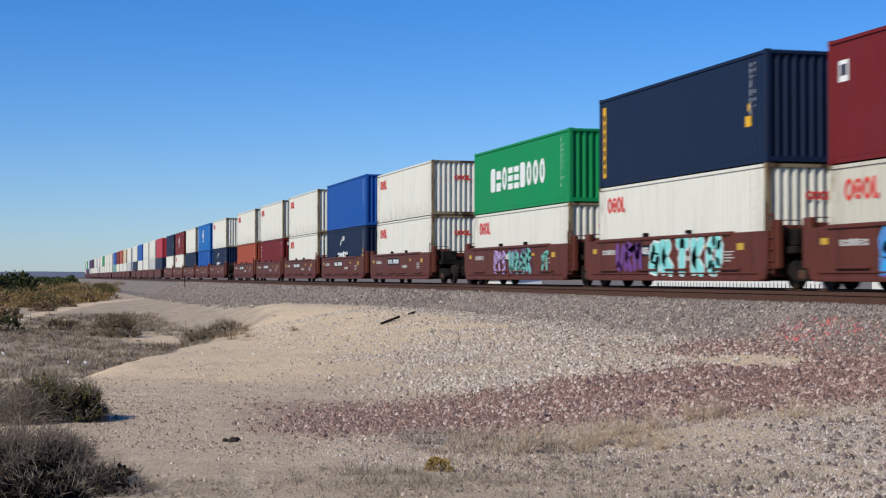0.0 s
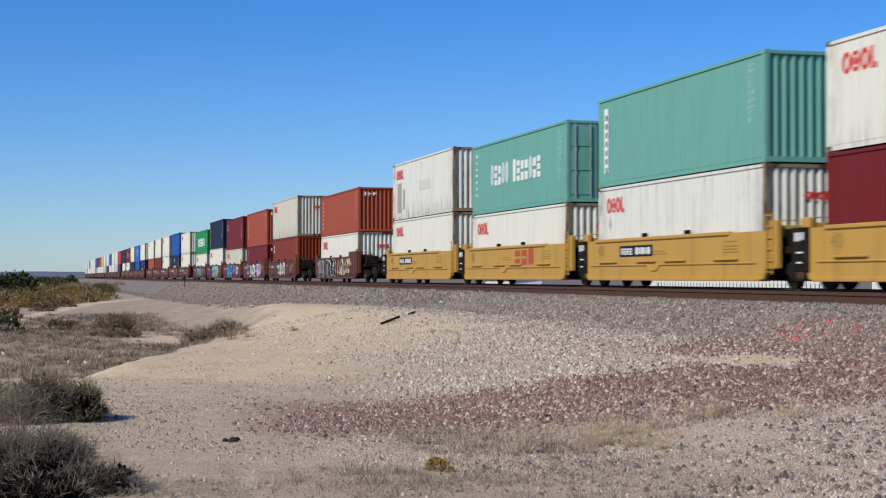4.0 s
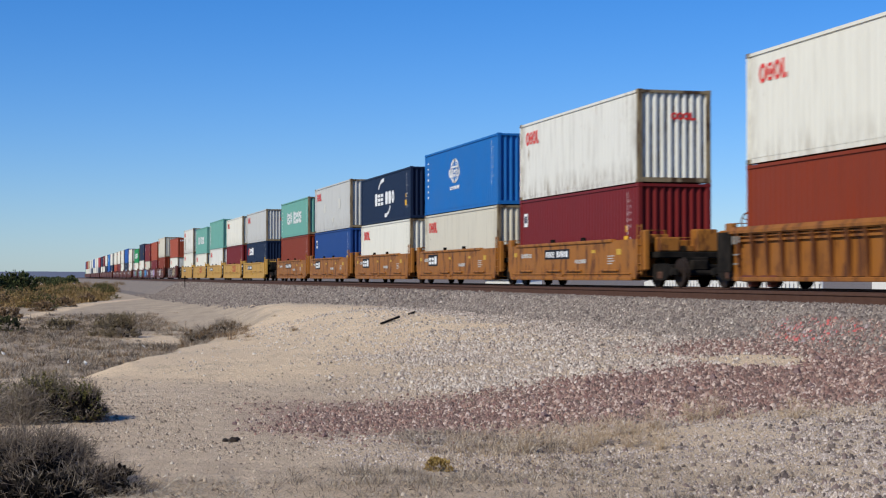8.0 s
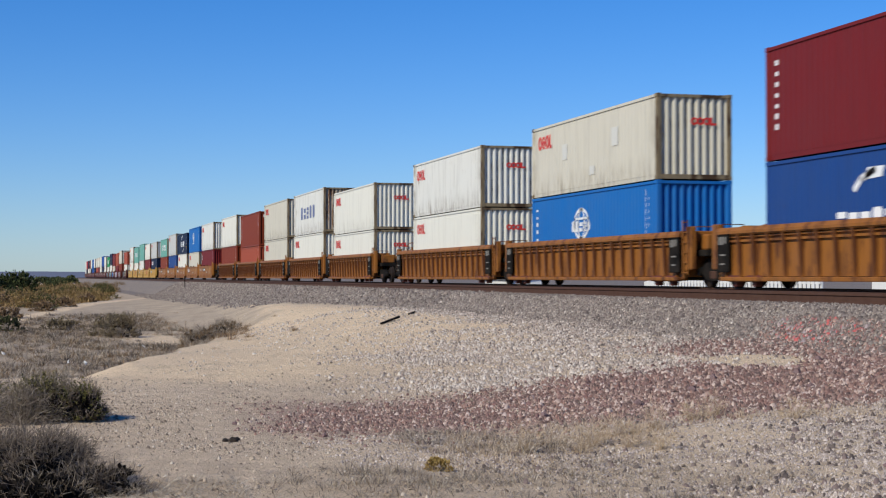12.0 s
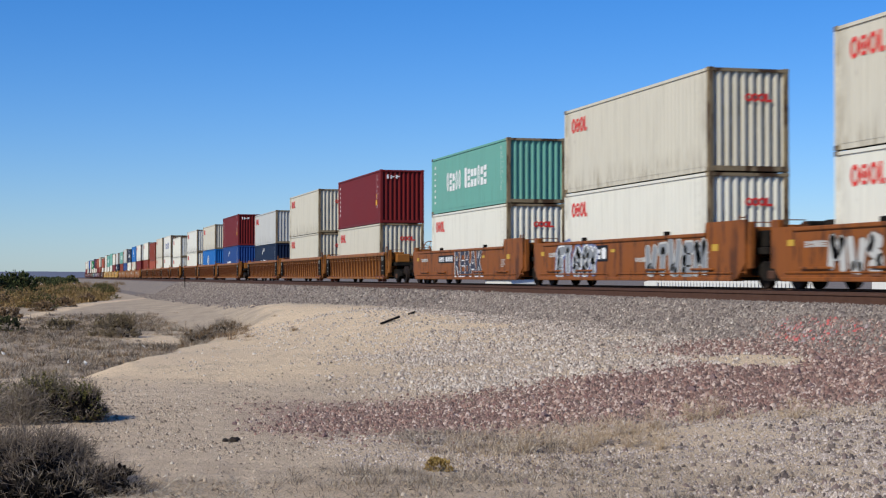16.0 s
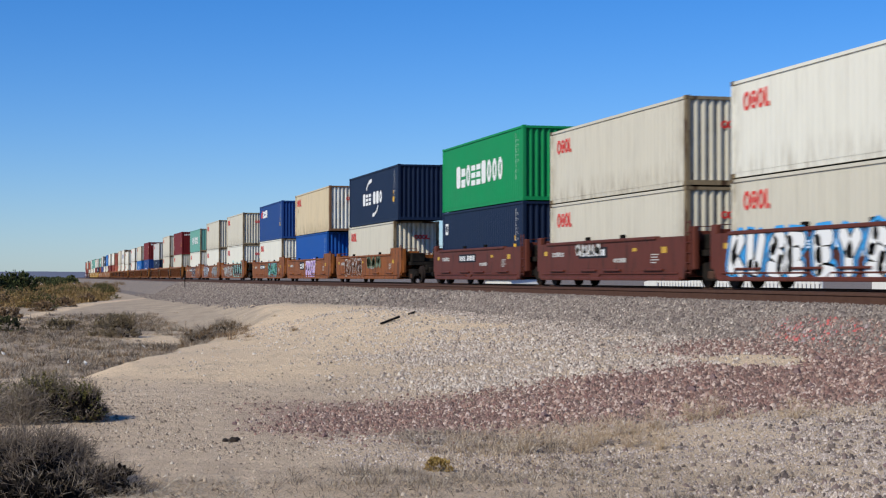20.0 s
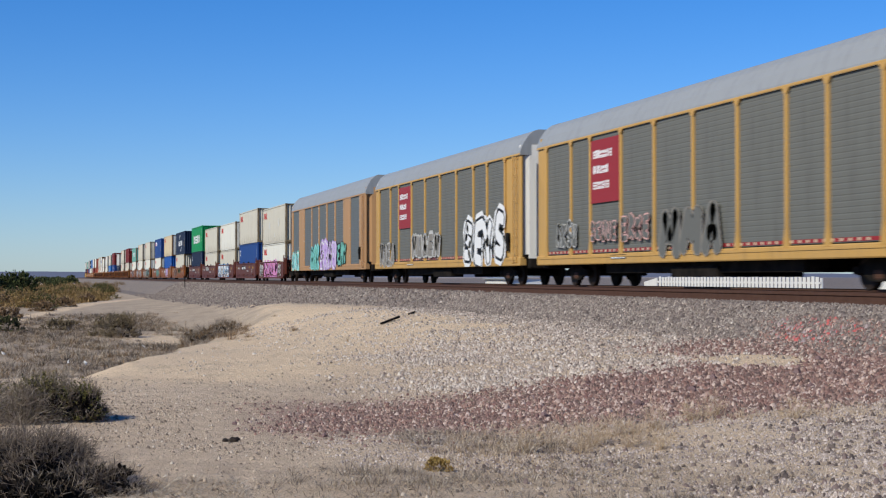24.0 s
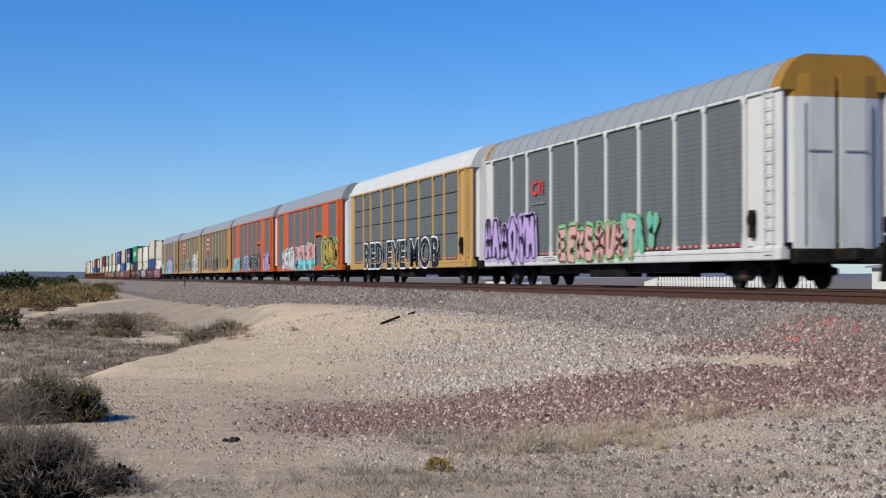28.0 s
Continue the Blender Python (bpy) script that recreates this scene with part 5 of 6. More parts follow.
part("emblem", Flat(-1.53, RHL).ring(6.6, 3.55, 0.38, 0.28, 0.13, 50, 310).rect(7.05, 7.2, 3.3, 3.8).rect(7.4, 7.55, 3.3, 3.8).mesh("emblem"), INK["red"], racks[6], "red line emblem")
part("emblem_bars", Flat(-1.53, RHL).rect(6.2, 6.6, 2.95, 3.0).rect(6.7, 7.1, 2.95, 3.0).rect(7.2, 7.7, 2.95, 3.0).mesh("emblem_bars"), INK["grey"], racks[6])


for i in (3, 4):
    slat = part("loose_slat", Geo().poly([(-1.53, RHL - 17.05, 3.02), (-1.50, RHL - 19.4, 2.98), (-1.50, RHL - 19.4, 3.22), (-1.53, RHL - 17.05, 3.22)], (0.03, 0, 0)).mesh("loose_slat"), M_RACK_ORANGE, racks[i], "sagging orange slat across a screen")
    part("slat_gap", Geo().poly([(-1.49, RHL - 17.05, 2.86), (-1.49, RHL - 18.9, 2.90), (-1.49, RHL - 19.4, 3.0), (-1.49, RHL - 17.05, 3.0)], (0.012, 0, 0)).mesh("slat_gap"), M_BLACK, racks[i])


def locomotive(u):
    """A dark engine that pushes at the rear."""
    root = new("locomotive")
    part("frame", Geo().box(-1.5, 1.5, -10.8, 10.8, 1.25, 1.6, 0.05).box(-1.4, 1.4, -3.2, 3.2, 0.5, 1.2, 0.1).mesh("frame"), M_BLACK, root)
    part("hood", Geo().box(-0.95, 0.95, -10.2, 5.4, 1.6, 4.35, 0.12).mesh("hood"), M_NAVY, root)
    part("cab", Geo().box(-1.5, 1.5, 5.4, 8.2, 1.6, 4.5, 0.12).mesh("cab"), M_NAVY, root)
    part("nose", Geo().box(-1.1, 1.1, 8.2, 10.2, 1.6, 3.2, 0.15).mesh("nose"), M_NAVY, root)
    part("window", Geo().box(-1.25, 1.25, 8.18, 8.23, 3.4, 4.1, 0.01).mesh("window"), INK["black"], root)
    part("plow", Geo().poly([(-1.5, 10.9, 0.2), (1.5, 10.9, 0.2), (1.5, 10.7, 1.2), (-1.5, 10.7, 1.2)], (0, -0.08, 0)).mesh("plow"), M_BLACK, root)
    part("coupler", Geo().box(-0.16, 0.16, 10.6, 13.4, 0.7, 1.0, 0.04).mesh("coupler"), M_BLACK, root)
    for y in (-7.4, 7.4):
        truck(root, y)
    tagged(root, "dark navy diesel locomotive coupled behind the autoracks", "locomotive")
    MOVERS.append((root, u, 0.0))


locomotive(-811.6 - 10.9)


# ---- stones ----
def tones(name, colours, rough=0.9, dust=0.25):
    """A material whose loose pieces differ in colour."""
    m = material(name, colours[0], rough)
    g = m.node_tree.nodes.new("ShaderNodeNewGeometry")
    r = m.node_tree.nodes.new("ShaderNodeValToRGB")
    r.color_ramp.interpolation = "CONSTANT"
    while len(r.color_ramp.elements) < len(colours):
        r.color_ramp.elements.new(0.5)
    for i, (e, c) in enumerate(zip(r.color_ramp.elements, colours)):
        e.position, e.color = i / len(colours), (*c, 1)
    link(m, g, "Random Per Island", r, 0)
    c = mix(m, ramp(m, noise_tex(m, 30.0, detail=3), 0.35, 0.75), (r, 0), (0.22, 0.19, 0.165))
    to_base(m, mix(m, 1 - dust, c, (r, 0)))
    return m


M_BALLAST = tones("ballast_stone", [(0.255, 0.212, 0.182), (0.180, 0.144, 0.128), (0.314, 0.267, 0.225), (0.224, 0.179, 0.152), (0.127, 0.100, 0.089), (0.285, 0.227, 0.188), (0.390, 0.335, 0.280)])
M_PALE = tones("pale_gravel", [(0.511, 0.424, 0.348), (0.610, 0.516, 0.432), (0.421, 0.341, 0.271), (0.466, 0.362, 0.291), (0.689, 0.599, 0.507), (0.344, 0.279, 0.224)])
M_RUBBLE = tones("red_rubble", [(0.25, 0.138, 0.112), (0.33, 0.195, 0.155), (0.165, 0.098, 0.084), (0.44, 0.30, 0.235), (0.13, 0.082, 0.072), (0.21, 0.132, 0.112), (0.60, 0.46, 0.385), (0.29, 0.19, 0.158)])
M_BLUSH = tones("pink_rubble", [(0.528, 0.381, 0.318), (0.243, 0.134, 0.120), (0.608, 0.467, 0.398), (0.304, 0.181, 0.155), (0.427, 0.286, 0.239)])
M_DRAB = tones("drab_gravel", [(0.55, 0.455, 0.39), (0.40, 0.335, 0.29), (0.68, 0.575, 0.49), (0.26, 0.215, 0.19), (0.47, 0.385, 0.335)])
M_GRIT = tones("grit", [(0.38, 0.295, 0.215), (0.26, 0.2, 0.145), (0.5, 0.4, 0.3), (0.62, 0.52, 0.41), (0.2, 0.155, 0.115)])
M_CLOD = tones("earth_clod", [(0.40, 0.31, 0.22), (0.30, 0.23, 0.165), (0.22, 0.165, 0.12), (0.48, 0.38, 0.28)])
M_DARKCLOD = tones("dark_clod", [(0.16, 0.125, 0.105), (0.24, 0.185, 0.155), (0.11, 0.085, 0.075), (0.20, 0.145, 0.13)])
M_LUMP = tones("burnt_earth", [(0.028, 0.022, 0.018), (0.04, 0.031, 0.025)], 1.0, 0.1)
M_REDSPRAY = tones("red_sprayed_stone", [(0.546, 0.130, 0.117), (0.442, 0.182, 0.169), (0.390, 0.312, 0.299)])

# a broken chip: a flat four-sided foot and a ridge on top, sunk into the ground
CHIP_V = np.array([(1, -0.7, -0.35), (0.85, 0.75, -0.35), (-1, 0.6, -0.35), (-0.8, -0.8, -0.35), (-0.45, 0.1, 0.75), (0.5, -0.1, 0.6)], float)
CHIP_F = np.array([(0, 1, 5), (1, 2, 4), (1, 4, 5), (2, 3, 4), (3, 0, 5), (3, 5, 4)])
ROCK_V = np.array([(math.cos(a) * c, math.sin(a) * c, z) for z, c, o in ((-0.45, 0.85, 0), (0.25, 0.95, 0.5), (0.7, 0.5, 0.2)) for a in [2 * math.pi * (k + o) / 5 for k in range(5)]] + [(0, 0, 0.85)])
ROCK_F = np.array([f for r in (0, 5) for k in range(5) for f in ((r + k, r + (k + 1) % 5, r + 5 + k), (r + (k + 1) % 5, r + 5 + (k + 1) % 5, r + 5 + k))] + [(10 + k, 10 + (k + 1) % 5, 15) for k in range(5)])


def stones(name, x, y, size, mat, label, seed):
    """Loose stones as one heap of real pieces lying on the ground."""
    r = np.random.default_rng(seed)
    n, k = len(x), len(CHIP_V)
    a = r.uniform(0, 6.283, n)
    sc = np.stack([r.uniform(0.7, 1.25, n), r.uniform(0.6, 1.0, n), r.uniform(0.75, 1.35, n)], 1) * size[:, None] / 2
    v = CHIP_V[None] * (1 + r.uniform(-0.3, 0.3, (n, k, 3))) * sc[:, None, :]
    tilt = r.uniform(-0.4, 0.4, (n, 1))
    v[:, :, 2] += tilt * v[:, :, 0]
    c, s = np.cos(a)[:, None], np.sin(a)[:, None]
    vx, vy = v[:, :, 0] * c - v[:, :, 1] * s, v[:, :, 0] * s + v[:, :, 1] * c
    z = ground_z(x, y) + 0.13 * size
    verts = np.stack([vx + x[:, None], vy + y[:, None], v[:, :, 2] + z[:, None]], 2).reshape(-1, 3)
    faces = (CHIP_F[None] + (np.arange(n) * k)[:, None, None]).reshape(-1, 3)
    return sheet(name, verts, faces, mat, label, "stones", "stuff")


def scatter(n, x0, x1, y0, y1, seed, keep):
    """Random places in a rectangle, thinned by keep; the strip that no path comes near stays bare."""
    r = np.random.default_rng(seed)
    x, y = r.uniform(x0, x1, n), r.uniform(y0, y1, n)
    ok = (r.uniform(0, 1, n) < keep(x, y)) & (x < 0.61 * y + 0.6)
    return x[ok], y[ok]


def sizes(n, lo, hi, seed):
    return lo + (hi - lo) * np.random.default_rng(seed).uniform(0, 1, n) ** 2.2


def ballast_share(x, y):
    return soil_masks(x, y)[..., 3] * (0.55 + 0.45 * step(x, 11.6, 12.6)) * np.where(x > 13.9, 0.6, 1.0)


def pale_share(x, y):
    m = soil_masks(x, y)
    lumps = 0.35 + 0.65 * step(wob(x, y, 1.9, 48), -0.35, 0.3)
    slope = np.clip(1 - m[..., 1] - m[..., 3] * 0.72, 0, 1) * (1 - 0.9 * m[..., 0]) * step(y - 18.2 - 0.12 * x, 0, 1.4) * step(x - 3.6 - 0.05 * (y - 20), 0, 2.8)
    return slope * lumps


def rubble_share(x, y):
    return soil_masks(x, y)[..., 1] * (0.4 + 0.6 * step(wob(x, y, 1.5, 46) + 0.2 * (x - 4), -0.2, 0.4))


def rough_share(x, y):
    """The stony dirt below the rubble, thicker away from the bushes."""
    return (0.3 + 0.7 * step(wob(x, y, 1.8, 47), -0.25, 0.3)) * step(x - 0.5 * (15.6 - y) - 2.0 + 0.8 * wob(x, y, 1.4, 41), -0.6, 1.6)


x, y = scatter(62000, 10.7, 14.2, 17, 46, 21, ballast_share)
stones("ballast", x, y, sizes(len(x), 0.04, 0.10, 1), M_BALLAST, "crushed grey stone ballast beside the rails", 31)
x, y = scatter(40000, 7.6, 14.2, 46, 150, 22, lambda x, y: soil_masks(x, y)[..., 3])
stones("ballast", x, y, sizes(len(x), 0.07, 0.16, 2), M_BALLAST, "crushed grey stone ballast beside the rails", 32)
x, y = scatter(6000, 13.4, 18.6, 20, 60, 27, lambda x, y: np.ones_like(x))
stones("ballast", x, y, sizes(len(x), 0.06, 0.12, 2), M_BALLAST, "crushed grey stone ballast between the tracks", 37)
x, y = scatter(120000, 3.6, 13.0, 18.5, 48, 23, pale_share)
stones("pale_gravel", x, y, sizes(len(x), 0.02, 0.085, 3), M_PALE, "pale crushed stone on the embankment slope", 33)
x, y = scatter(26000, 8.0, 12.6, 18.5, 48, 81, lambda x, y: pale_share(x, y) * (0.3 + 0.7 * step(x, 9.5, 11.5)))
stones("dark_gravel", x, y, sizes(len(x), 0.03, 0.085, 14), M_BALLAST, "grey stones spilled among the pale gravel", 44)
x, y = scatter(105000, 2.0, 12.6, 14, 26, 24, rubble_share)
stones("rubble", x, y, sizes(len(x), 0.016, 0.066, 4) * (0.85 + 0.5 * step(x, 4.5, 8.5)), M_RUBBLE, "dark red-brown broken rubble stones", 34)
x, y = scatter(8500, 4.4, 12.4, 15.0, 24, 25, lambda x, y: soil_masks(x, y)[..., 1] * (0.25 + 0.75 * step(x, 5.0, 7.5)) * (0.4 + 0.6 * step(wob(x, y, 2.2, 49), -0.2, 0.4)))
stones("pink_rubble", x, y, sizes(len(x), 0.025, 0.09, 5), M_BLUSH, "pinkish white broken rubble stones", 35)
x, y = scatter(80000, 2.6, 9.8, 9.6, 15.9, 26, rough_share)
stones("drab_gravel", x, y, sizes(len(x), 0.007, 0.036, 6), M_DRAB, "drab grey gravel and clods", 36)
x, y = scatter(4200, 3.6, 9.8, 9.6, 16.4, 82, rough_share)
stones("dark_clods", x, y, sizes(len(x), 0.015, 0.075, 15), M_DARKCLOD, "dark clods of dry earth among the gravel", 45)
x, y = scatter(6000, -0.6, 7.5, 10.5, 30, 28, lambda x, y: (0.12 + 0.88 * step(wob(x, y, 1.2, 42), 0.1, 0.5)) * (1 - 0.8 * soil_masks(x, y)[..., 0]))
stones("pebbles", x, y, sizes(len(x), 0.008, 0.05, 7), M_GRIT, "scattered pebbles on the dry dirt", 38)
x, y = scatter(3600, 2.4, 11.0, 23, 70, 29, lambda x, y: soil_masks(x, y)[..., 0] * (0.3 + 0.7 * step(wob(x, y, 1.3, 50), -0.1, 0.4)))
stones("pebbles", x, y, sizes(len(x), 0.018, 0.075, 8), M_PALE, "scattered pale pebbles on the sand", 39)
x, y = scatter(900, 11.4, 12.9, 20.6, 26.2, 30, lambda x, y: 1 - step(np.hypot((x - 12.15) / 0.5, (y - 23.0) / 2.2) + 0.3 * wob(x, y, 2.5, 55), 0.5, 1.0))
stones("sprayed_stones", x, y, sizes(len(x), 0.05, 0.12, 9), M_REDSPRAY, "stones sprayed with red marking paint", 40)
x, y = scatter(34000, -0.6, 7.0, 10.4, 30, 71, lambda x, y: (0.1 + 0.9 * step(wob(x, y, 1.5, 44), -0.1, 0.4)) * (1 - 0.85 * soil_masks(x, y)[..., 0]))
stones("grit", x, y, sizes(len(x), 0.006, 0.04, 12), M_GRIT, "fine grit and crumbs of earth on the dirt", 42)
x, y = scatter(9000, 8.0, 12.5, 72, 135, 72, lambda x, y: 0.8 * step(x - 9.0 + 0.6 * wob(x, y, 0.7, 45), -0.2, 1.5) * (1 - soil_masks(x, y)[..., 3]))
stones("spilled_ballast", x, y, sizes(len(x), 0.07, 0.2, 13), M_BALLAST, "grey ballast spilled down the bank", 43)
# a few larger single rocks
M_ROCK = tones("single_rock", [(0.56, 0.46, 0.42), (0.20, 0.13, 0.125), (0.48, 0.42, 0.37)])
for k, (x, y, s) in enumerate([(7.9, 18.1, 0.2), (8.6, 19.0, 0.18), (6.9, 17.4, 0.17), (9.6, 18.6, 0.2), (9.1, 17.3, 0.16), (5.6, 17.0, 0.15), (10.6, 19.9, 0.18), (8.2, 20.6, 0.17), (2.9, 16.1, 0.11), (2.2, 18.0, 0.1), (7.6, 12.6, 0.14), (6.8, 11.6, 0.11)]):
    g = Geo()
    r = random.Random(k)
    s *= 0.7
    g.v = [tuple(Vector(v) * (s / 2) * r.uniform(0.75, 1.2)) for v in ROCK_V]
    g.f = [tuple(int(i) for i in f) for f in ROCK_F]
    rock = part("rock", g.mesh("rock"), M_ROCK, None, at=pose(x, y, float(ground_z(x, y)) + s * 0.2, 0, 0, r.uniform(0, 360)))
    tagged(rock, "single broken rock lying on the ground", "rock", "single rocks")

# ---- ties ----
track_bed = tagged(new("ties"), "dark timber cross ties under the rails", "tie", kind="structure")
tie_mesh = Geo().box(-1.3, 1.3, -0.12, 0.12, -0.36, -0.185, 0.02).mesh("tie")
for centre in (NEAR_TRACK, TRACK):
    for i in range(130):
        part("tie", tie_mesh, M_TIE, track_bed, at=pose(centre, 18.0 + i * 0.61, 0))


# ---- plants ----
M_TWIG = tones("dry_twig", [(0.215, 0.172, 0.128), (0.290, 0.238, 0.178), (0.150, 0.118, 0.088), (0.350, 0.292, 0.222)])
M_TWIG_BROWN = tones("brown_twig", [(0.155, 0.122, 0.095), (0.21, 0.168, 0.13), (0.105, 0.082, 0.064), (0.26, 0.21, 0.165)], dust=0.1)
M_TWIG_DARK = tones("dark_twig", [(0.090, 0.072, 0.059), (0.144, 0.117, 0.095), (0.063, 0.050, 0.041)], dust=0.05)
M_SAGE = tones("sage_leaf", [(0.215, 0.180, 0.070), (0.155, 0.135, 0.055), (0.285, 0.235, 0.09), (0.11, 0.10, 0.042)], dust=0.05)
# near-black: the shade deep inside a bush is put into this colour
M_CORE = tones("bush_inner_shade", [(0.018, 0.015, 0.012), (0.030, 0.024, 0.019), (0.012, 0.010, 0.008)], 1.0, 0.0)
M_SAGE_OLD = tones("old_sage_leaf", [(0.105, 0.100, 0.036), (0.075, 0.076, 0.03), (0.14, 0.125, 0.045), (0.055, 0.058, 0.024)], dust=0.05)
M_SAGE_MID = tones("dull_sage_leaf", [(0.17, 0.155, 0.05), (0.12, 0.115, 0.04), (0.23, 0.20, 0.065), (0.08, 0.082, 0.03)], dust=0.05)
M_TWIG_PALE = tones("pale_twig", [(0.460, 0.391, 0.299), (0.575, 0.494, 0.380), (0.345, 0.287, 0.218), (0.414, 0.333, 0.253)])
M_SAGE_DARK = tones("dark_leaf", [(0.06, 0.068, 0.03), (0.04, 0.047, 0.022), (0.085, 0.085, 0.035)], dust=0.05)
M_GREENBRUSH = tones("green_leaf", [(0.055, 0.075, 0.028), (0.038, 0.055, 0.02), (0.08, 0.095, 0.035), (0.10, 0.10, 0.045)], dust=0.05)
M_OLIVE = tones("olive_brush", [(0.251, 0.175, 0.067), (0.304, 0.202, 0.089), (0.192, 0.134, 0.052), (0.364, 0.240, 0.108)], dust=0.05)
M_DRYBRUSH = tones("dry_brush", [(0.19, 0.145, 0.085), (0.24, 0.185, 0.11), (0.14, 0.108, 0.062), (0.29, 0.23, 0.145)], dust=0.1)
M_RUSSET = tones("russet_brush", [(0.303, 0.204, 0.114), (0.242, 0.160, 0.089), (0.363, 0.253, 0.149), (0.182, 0.121, 0.069)], dust=0.05)
M_STRAW = tones("straw", [(0.475, 0.356, 0.223), (0.581, 0.449, 0.304), (0.370, 0.264, 0.160), (0.660, 0.541, 0.416)])
M_GOLD = tones("golden_tuft", [(0.42, 0.28, 0.085), (0.32, 0.205, 0.06), (0.50, 0.36, 0.14)], dust=0.05)


def twigs_data(r, n, rx, ry, h, thick, spread=1.0, forks=2):
    """Bent stems that fan out from the base, each with side shoots: triangles."""
    V, F = [], []
    def stem(p, d, length, w, depth):
        pts, m = [p], 4 if depth else 2
        for k in range(m):
            d = d + r.normal(0, 0.16, 3)
            d[2] += 0.03
            d = d / np.linalg.norm(d)
            p = p + d * length / m
            pts.append(p)
        side = np.cross(d, r.normal(0, 1, 3))
        side = side / (np.linalg.norm(side) + 1e-9)
        up = np.cross(side, d)
        b = len(V)
        for k, q in enumerate(pts):
            ww = w * (1 - k / (m + 1))
            V.extend([q + side * ww, q - side * ww * 0.5 + up * ww * 0.8, q - side * ww * 0.5 - up * ww * 0.8])
        for k in range(m):
            for e in range(3):
                a0, a1 = b + 3 * k + e, b + 3 * k + (e + 1) % 3
                F.extend([(a0, a1, a1 + 3), (a0, a1 + 3, a0 + 3)])
        if depth:
            for k in (2, 3, 4):
                if r.uniform() < 0.8:
                    stem(pts[k], d + r.normal(0, 0.7, 3), length * r.uniform(0.3, 0.5), w * 0.6, depth - 1)
    for i in range(n):
        a, t = r.uniform(0, 6.283), r.uniform(0.05, 1.0) ** 0.6 * spread
        d = np.array([math.cos(a) * t * rx, math.sin(a) * t * ry, h * (1.05 - 0.55 * t)])
        L = np.linalg.norm(d) * r.uniform(0.7, 1.02)
        stem(np.array([math.cos(a) * rx * 0.12 * r.uniform(), math.sin(a) * ry * 0.12 * r.uniform(), -0.03]), d / np.linalg.norm(d), L, thick * r.uniform(0.6, 1.2), forks)
    return np.array(V), np.array(F)


def sprigs_data(r, n, per, rx, ry, h, length, size, low=0.2, slim=0.3, stray=0.6, inner=0.72):
    """Sprigs that stand out of an uneven dome, each carrying its own leaves (or, if slim, bare shoots)."""
    a, t = r.uniform(0, 6.283, n), np.sqrt(r.uniform(0.0, 1.0, n))
    p1, p2 = r.uniform(0, 6.283, 2)
    lump = 1 + 0.16 * np.sin(3 * a + p1) * t + 0.12 * np.sin(5 * a + p2 + 4 * t)
    dome = np.sqrt(np.clip(1 - t ** 2, 0, 1))
    level = r.uniform(low, 1.0, n) ** 0.7
    z = np.where(t > 0.8, level * 0.75, 1.0) * np.maximum(dome, 0.25)
    out = np.stack([np.cos(a) * t, np.sin(a) * t, z * 1.1 + 0.15], 1) + r.normal(0, 0.22, (n, 3))
    out /= np.linalg.norm(out, axis=1)[:, None]
    base = np.stack([np.cos(a) * t * rx * lump, np.sin(a) * t * ry * lump, z * h * lump * r.uniform(0.8, 1.0, n)], 1) * inner
    k = np.repeat(np.arange(n), per)
    m = len(k)
    L0 = (length * r.uniform(0.5, 1.3, n))[k][:, None]
    s = r.uniform(0, 1, m)[:, None]
    d = out[k] + r.normal(0, stray, (m, 3))
    d /= np.linalg.norm(d, axis=1)[:, None]
    q = base[k] + out[k] * L0 * s + r.normal(0, 0.25, (m, 3)) * size
    q[:, 2] = np.maximum(q[:, 2], 0.01)
    w = np.cross(d, r.normal(0, 1, (m, 3)))
    w /= np.linalg.norm(w, axis=1)[:, None] + 1e-9
    L = size * r.uniform(0.6, 1.4, m)[:, None]
    w = w * L * slim
    v = np.stack([q - w * 0.6, q + w * 0.6, q + d * L * 0.55 + w, q + d * L, q + d * L * 0.5 - w], 1).reshape(-1, 3)
    return v, np.arange(m * 5).reshape(-1, 5)


def raw_mesh(name, v, f):
    me = bpy.data.meshes.new(name)
    me.from_pydata(v.tolist(), [], f.tolist())
    me.materials.append(None)
    return me


def bush(x, y, rx, ry, h, twigs, sprigs, leaf, twig_mat, leaf_mat, label, seed, low=0.2, thick=0.006, forks=2, core=0, shoots=0, length=0.12, per=16):
    """A desert bush: branching stems, near-black inner leaves that paint the shade within, bare shoots, and sprigs of
    leaves.
    """
    r = np.random.default_rng(seed)
    root = tagged(new("bush"), label, "bush", "desert bushes")
    root.matrix_basis = pose(x, y, float(ground_z(x, y)) - 0.01)
    if twigs:
        part("twig_tangle", raw_mesh("twig_tangle", *twigs_data(r, twigs, rx, ry, h, thick, forks=forks)), twig_mat, root)
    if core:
        part("shade_core", raw_mesh("shade_core", *sprigs_data(r, core, 12, rx * 0.86, ry * 0.86, h * 0.84, 0.1, 0.05, 0.0, 0.3, 0.9, 0.62)), M_CORE, root)
    if shoots:
        part("shoot_tangle", raw_mesh("shoot_tangle", *sprigs_data(r, shoots, 9, rx, ry, h, 0.07, 0.085, 0.0, 0.018, 0.75, 0.84)), twig_mat, root)
    if sprigs:
        part("foliage", raw_mesh("foliage", *sprigs_data(r, sprigs, per, rx, ry, h, length, leaf, low)), leaf_mat, root)
    return root


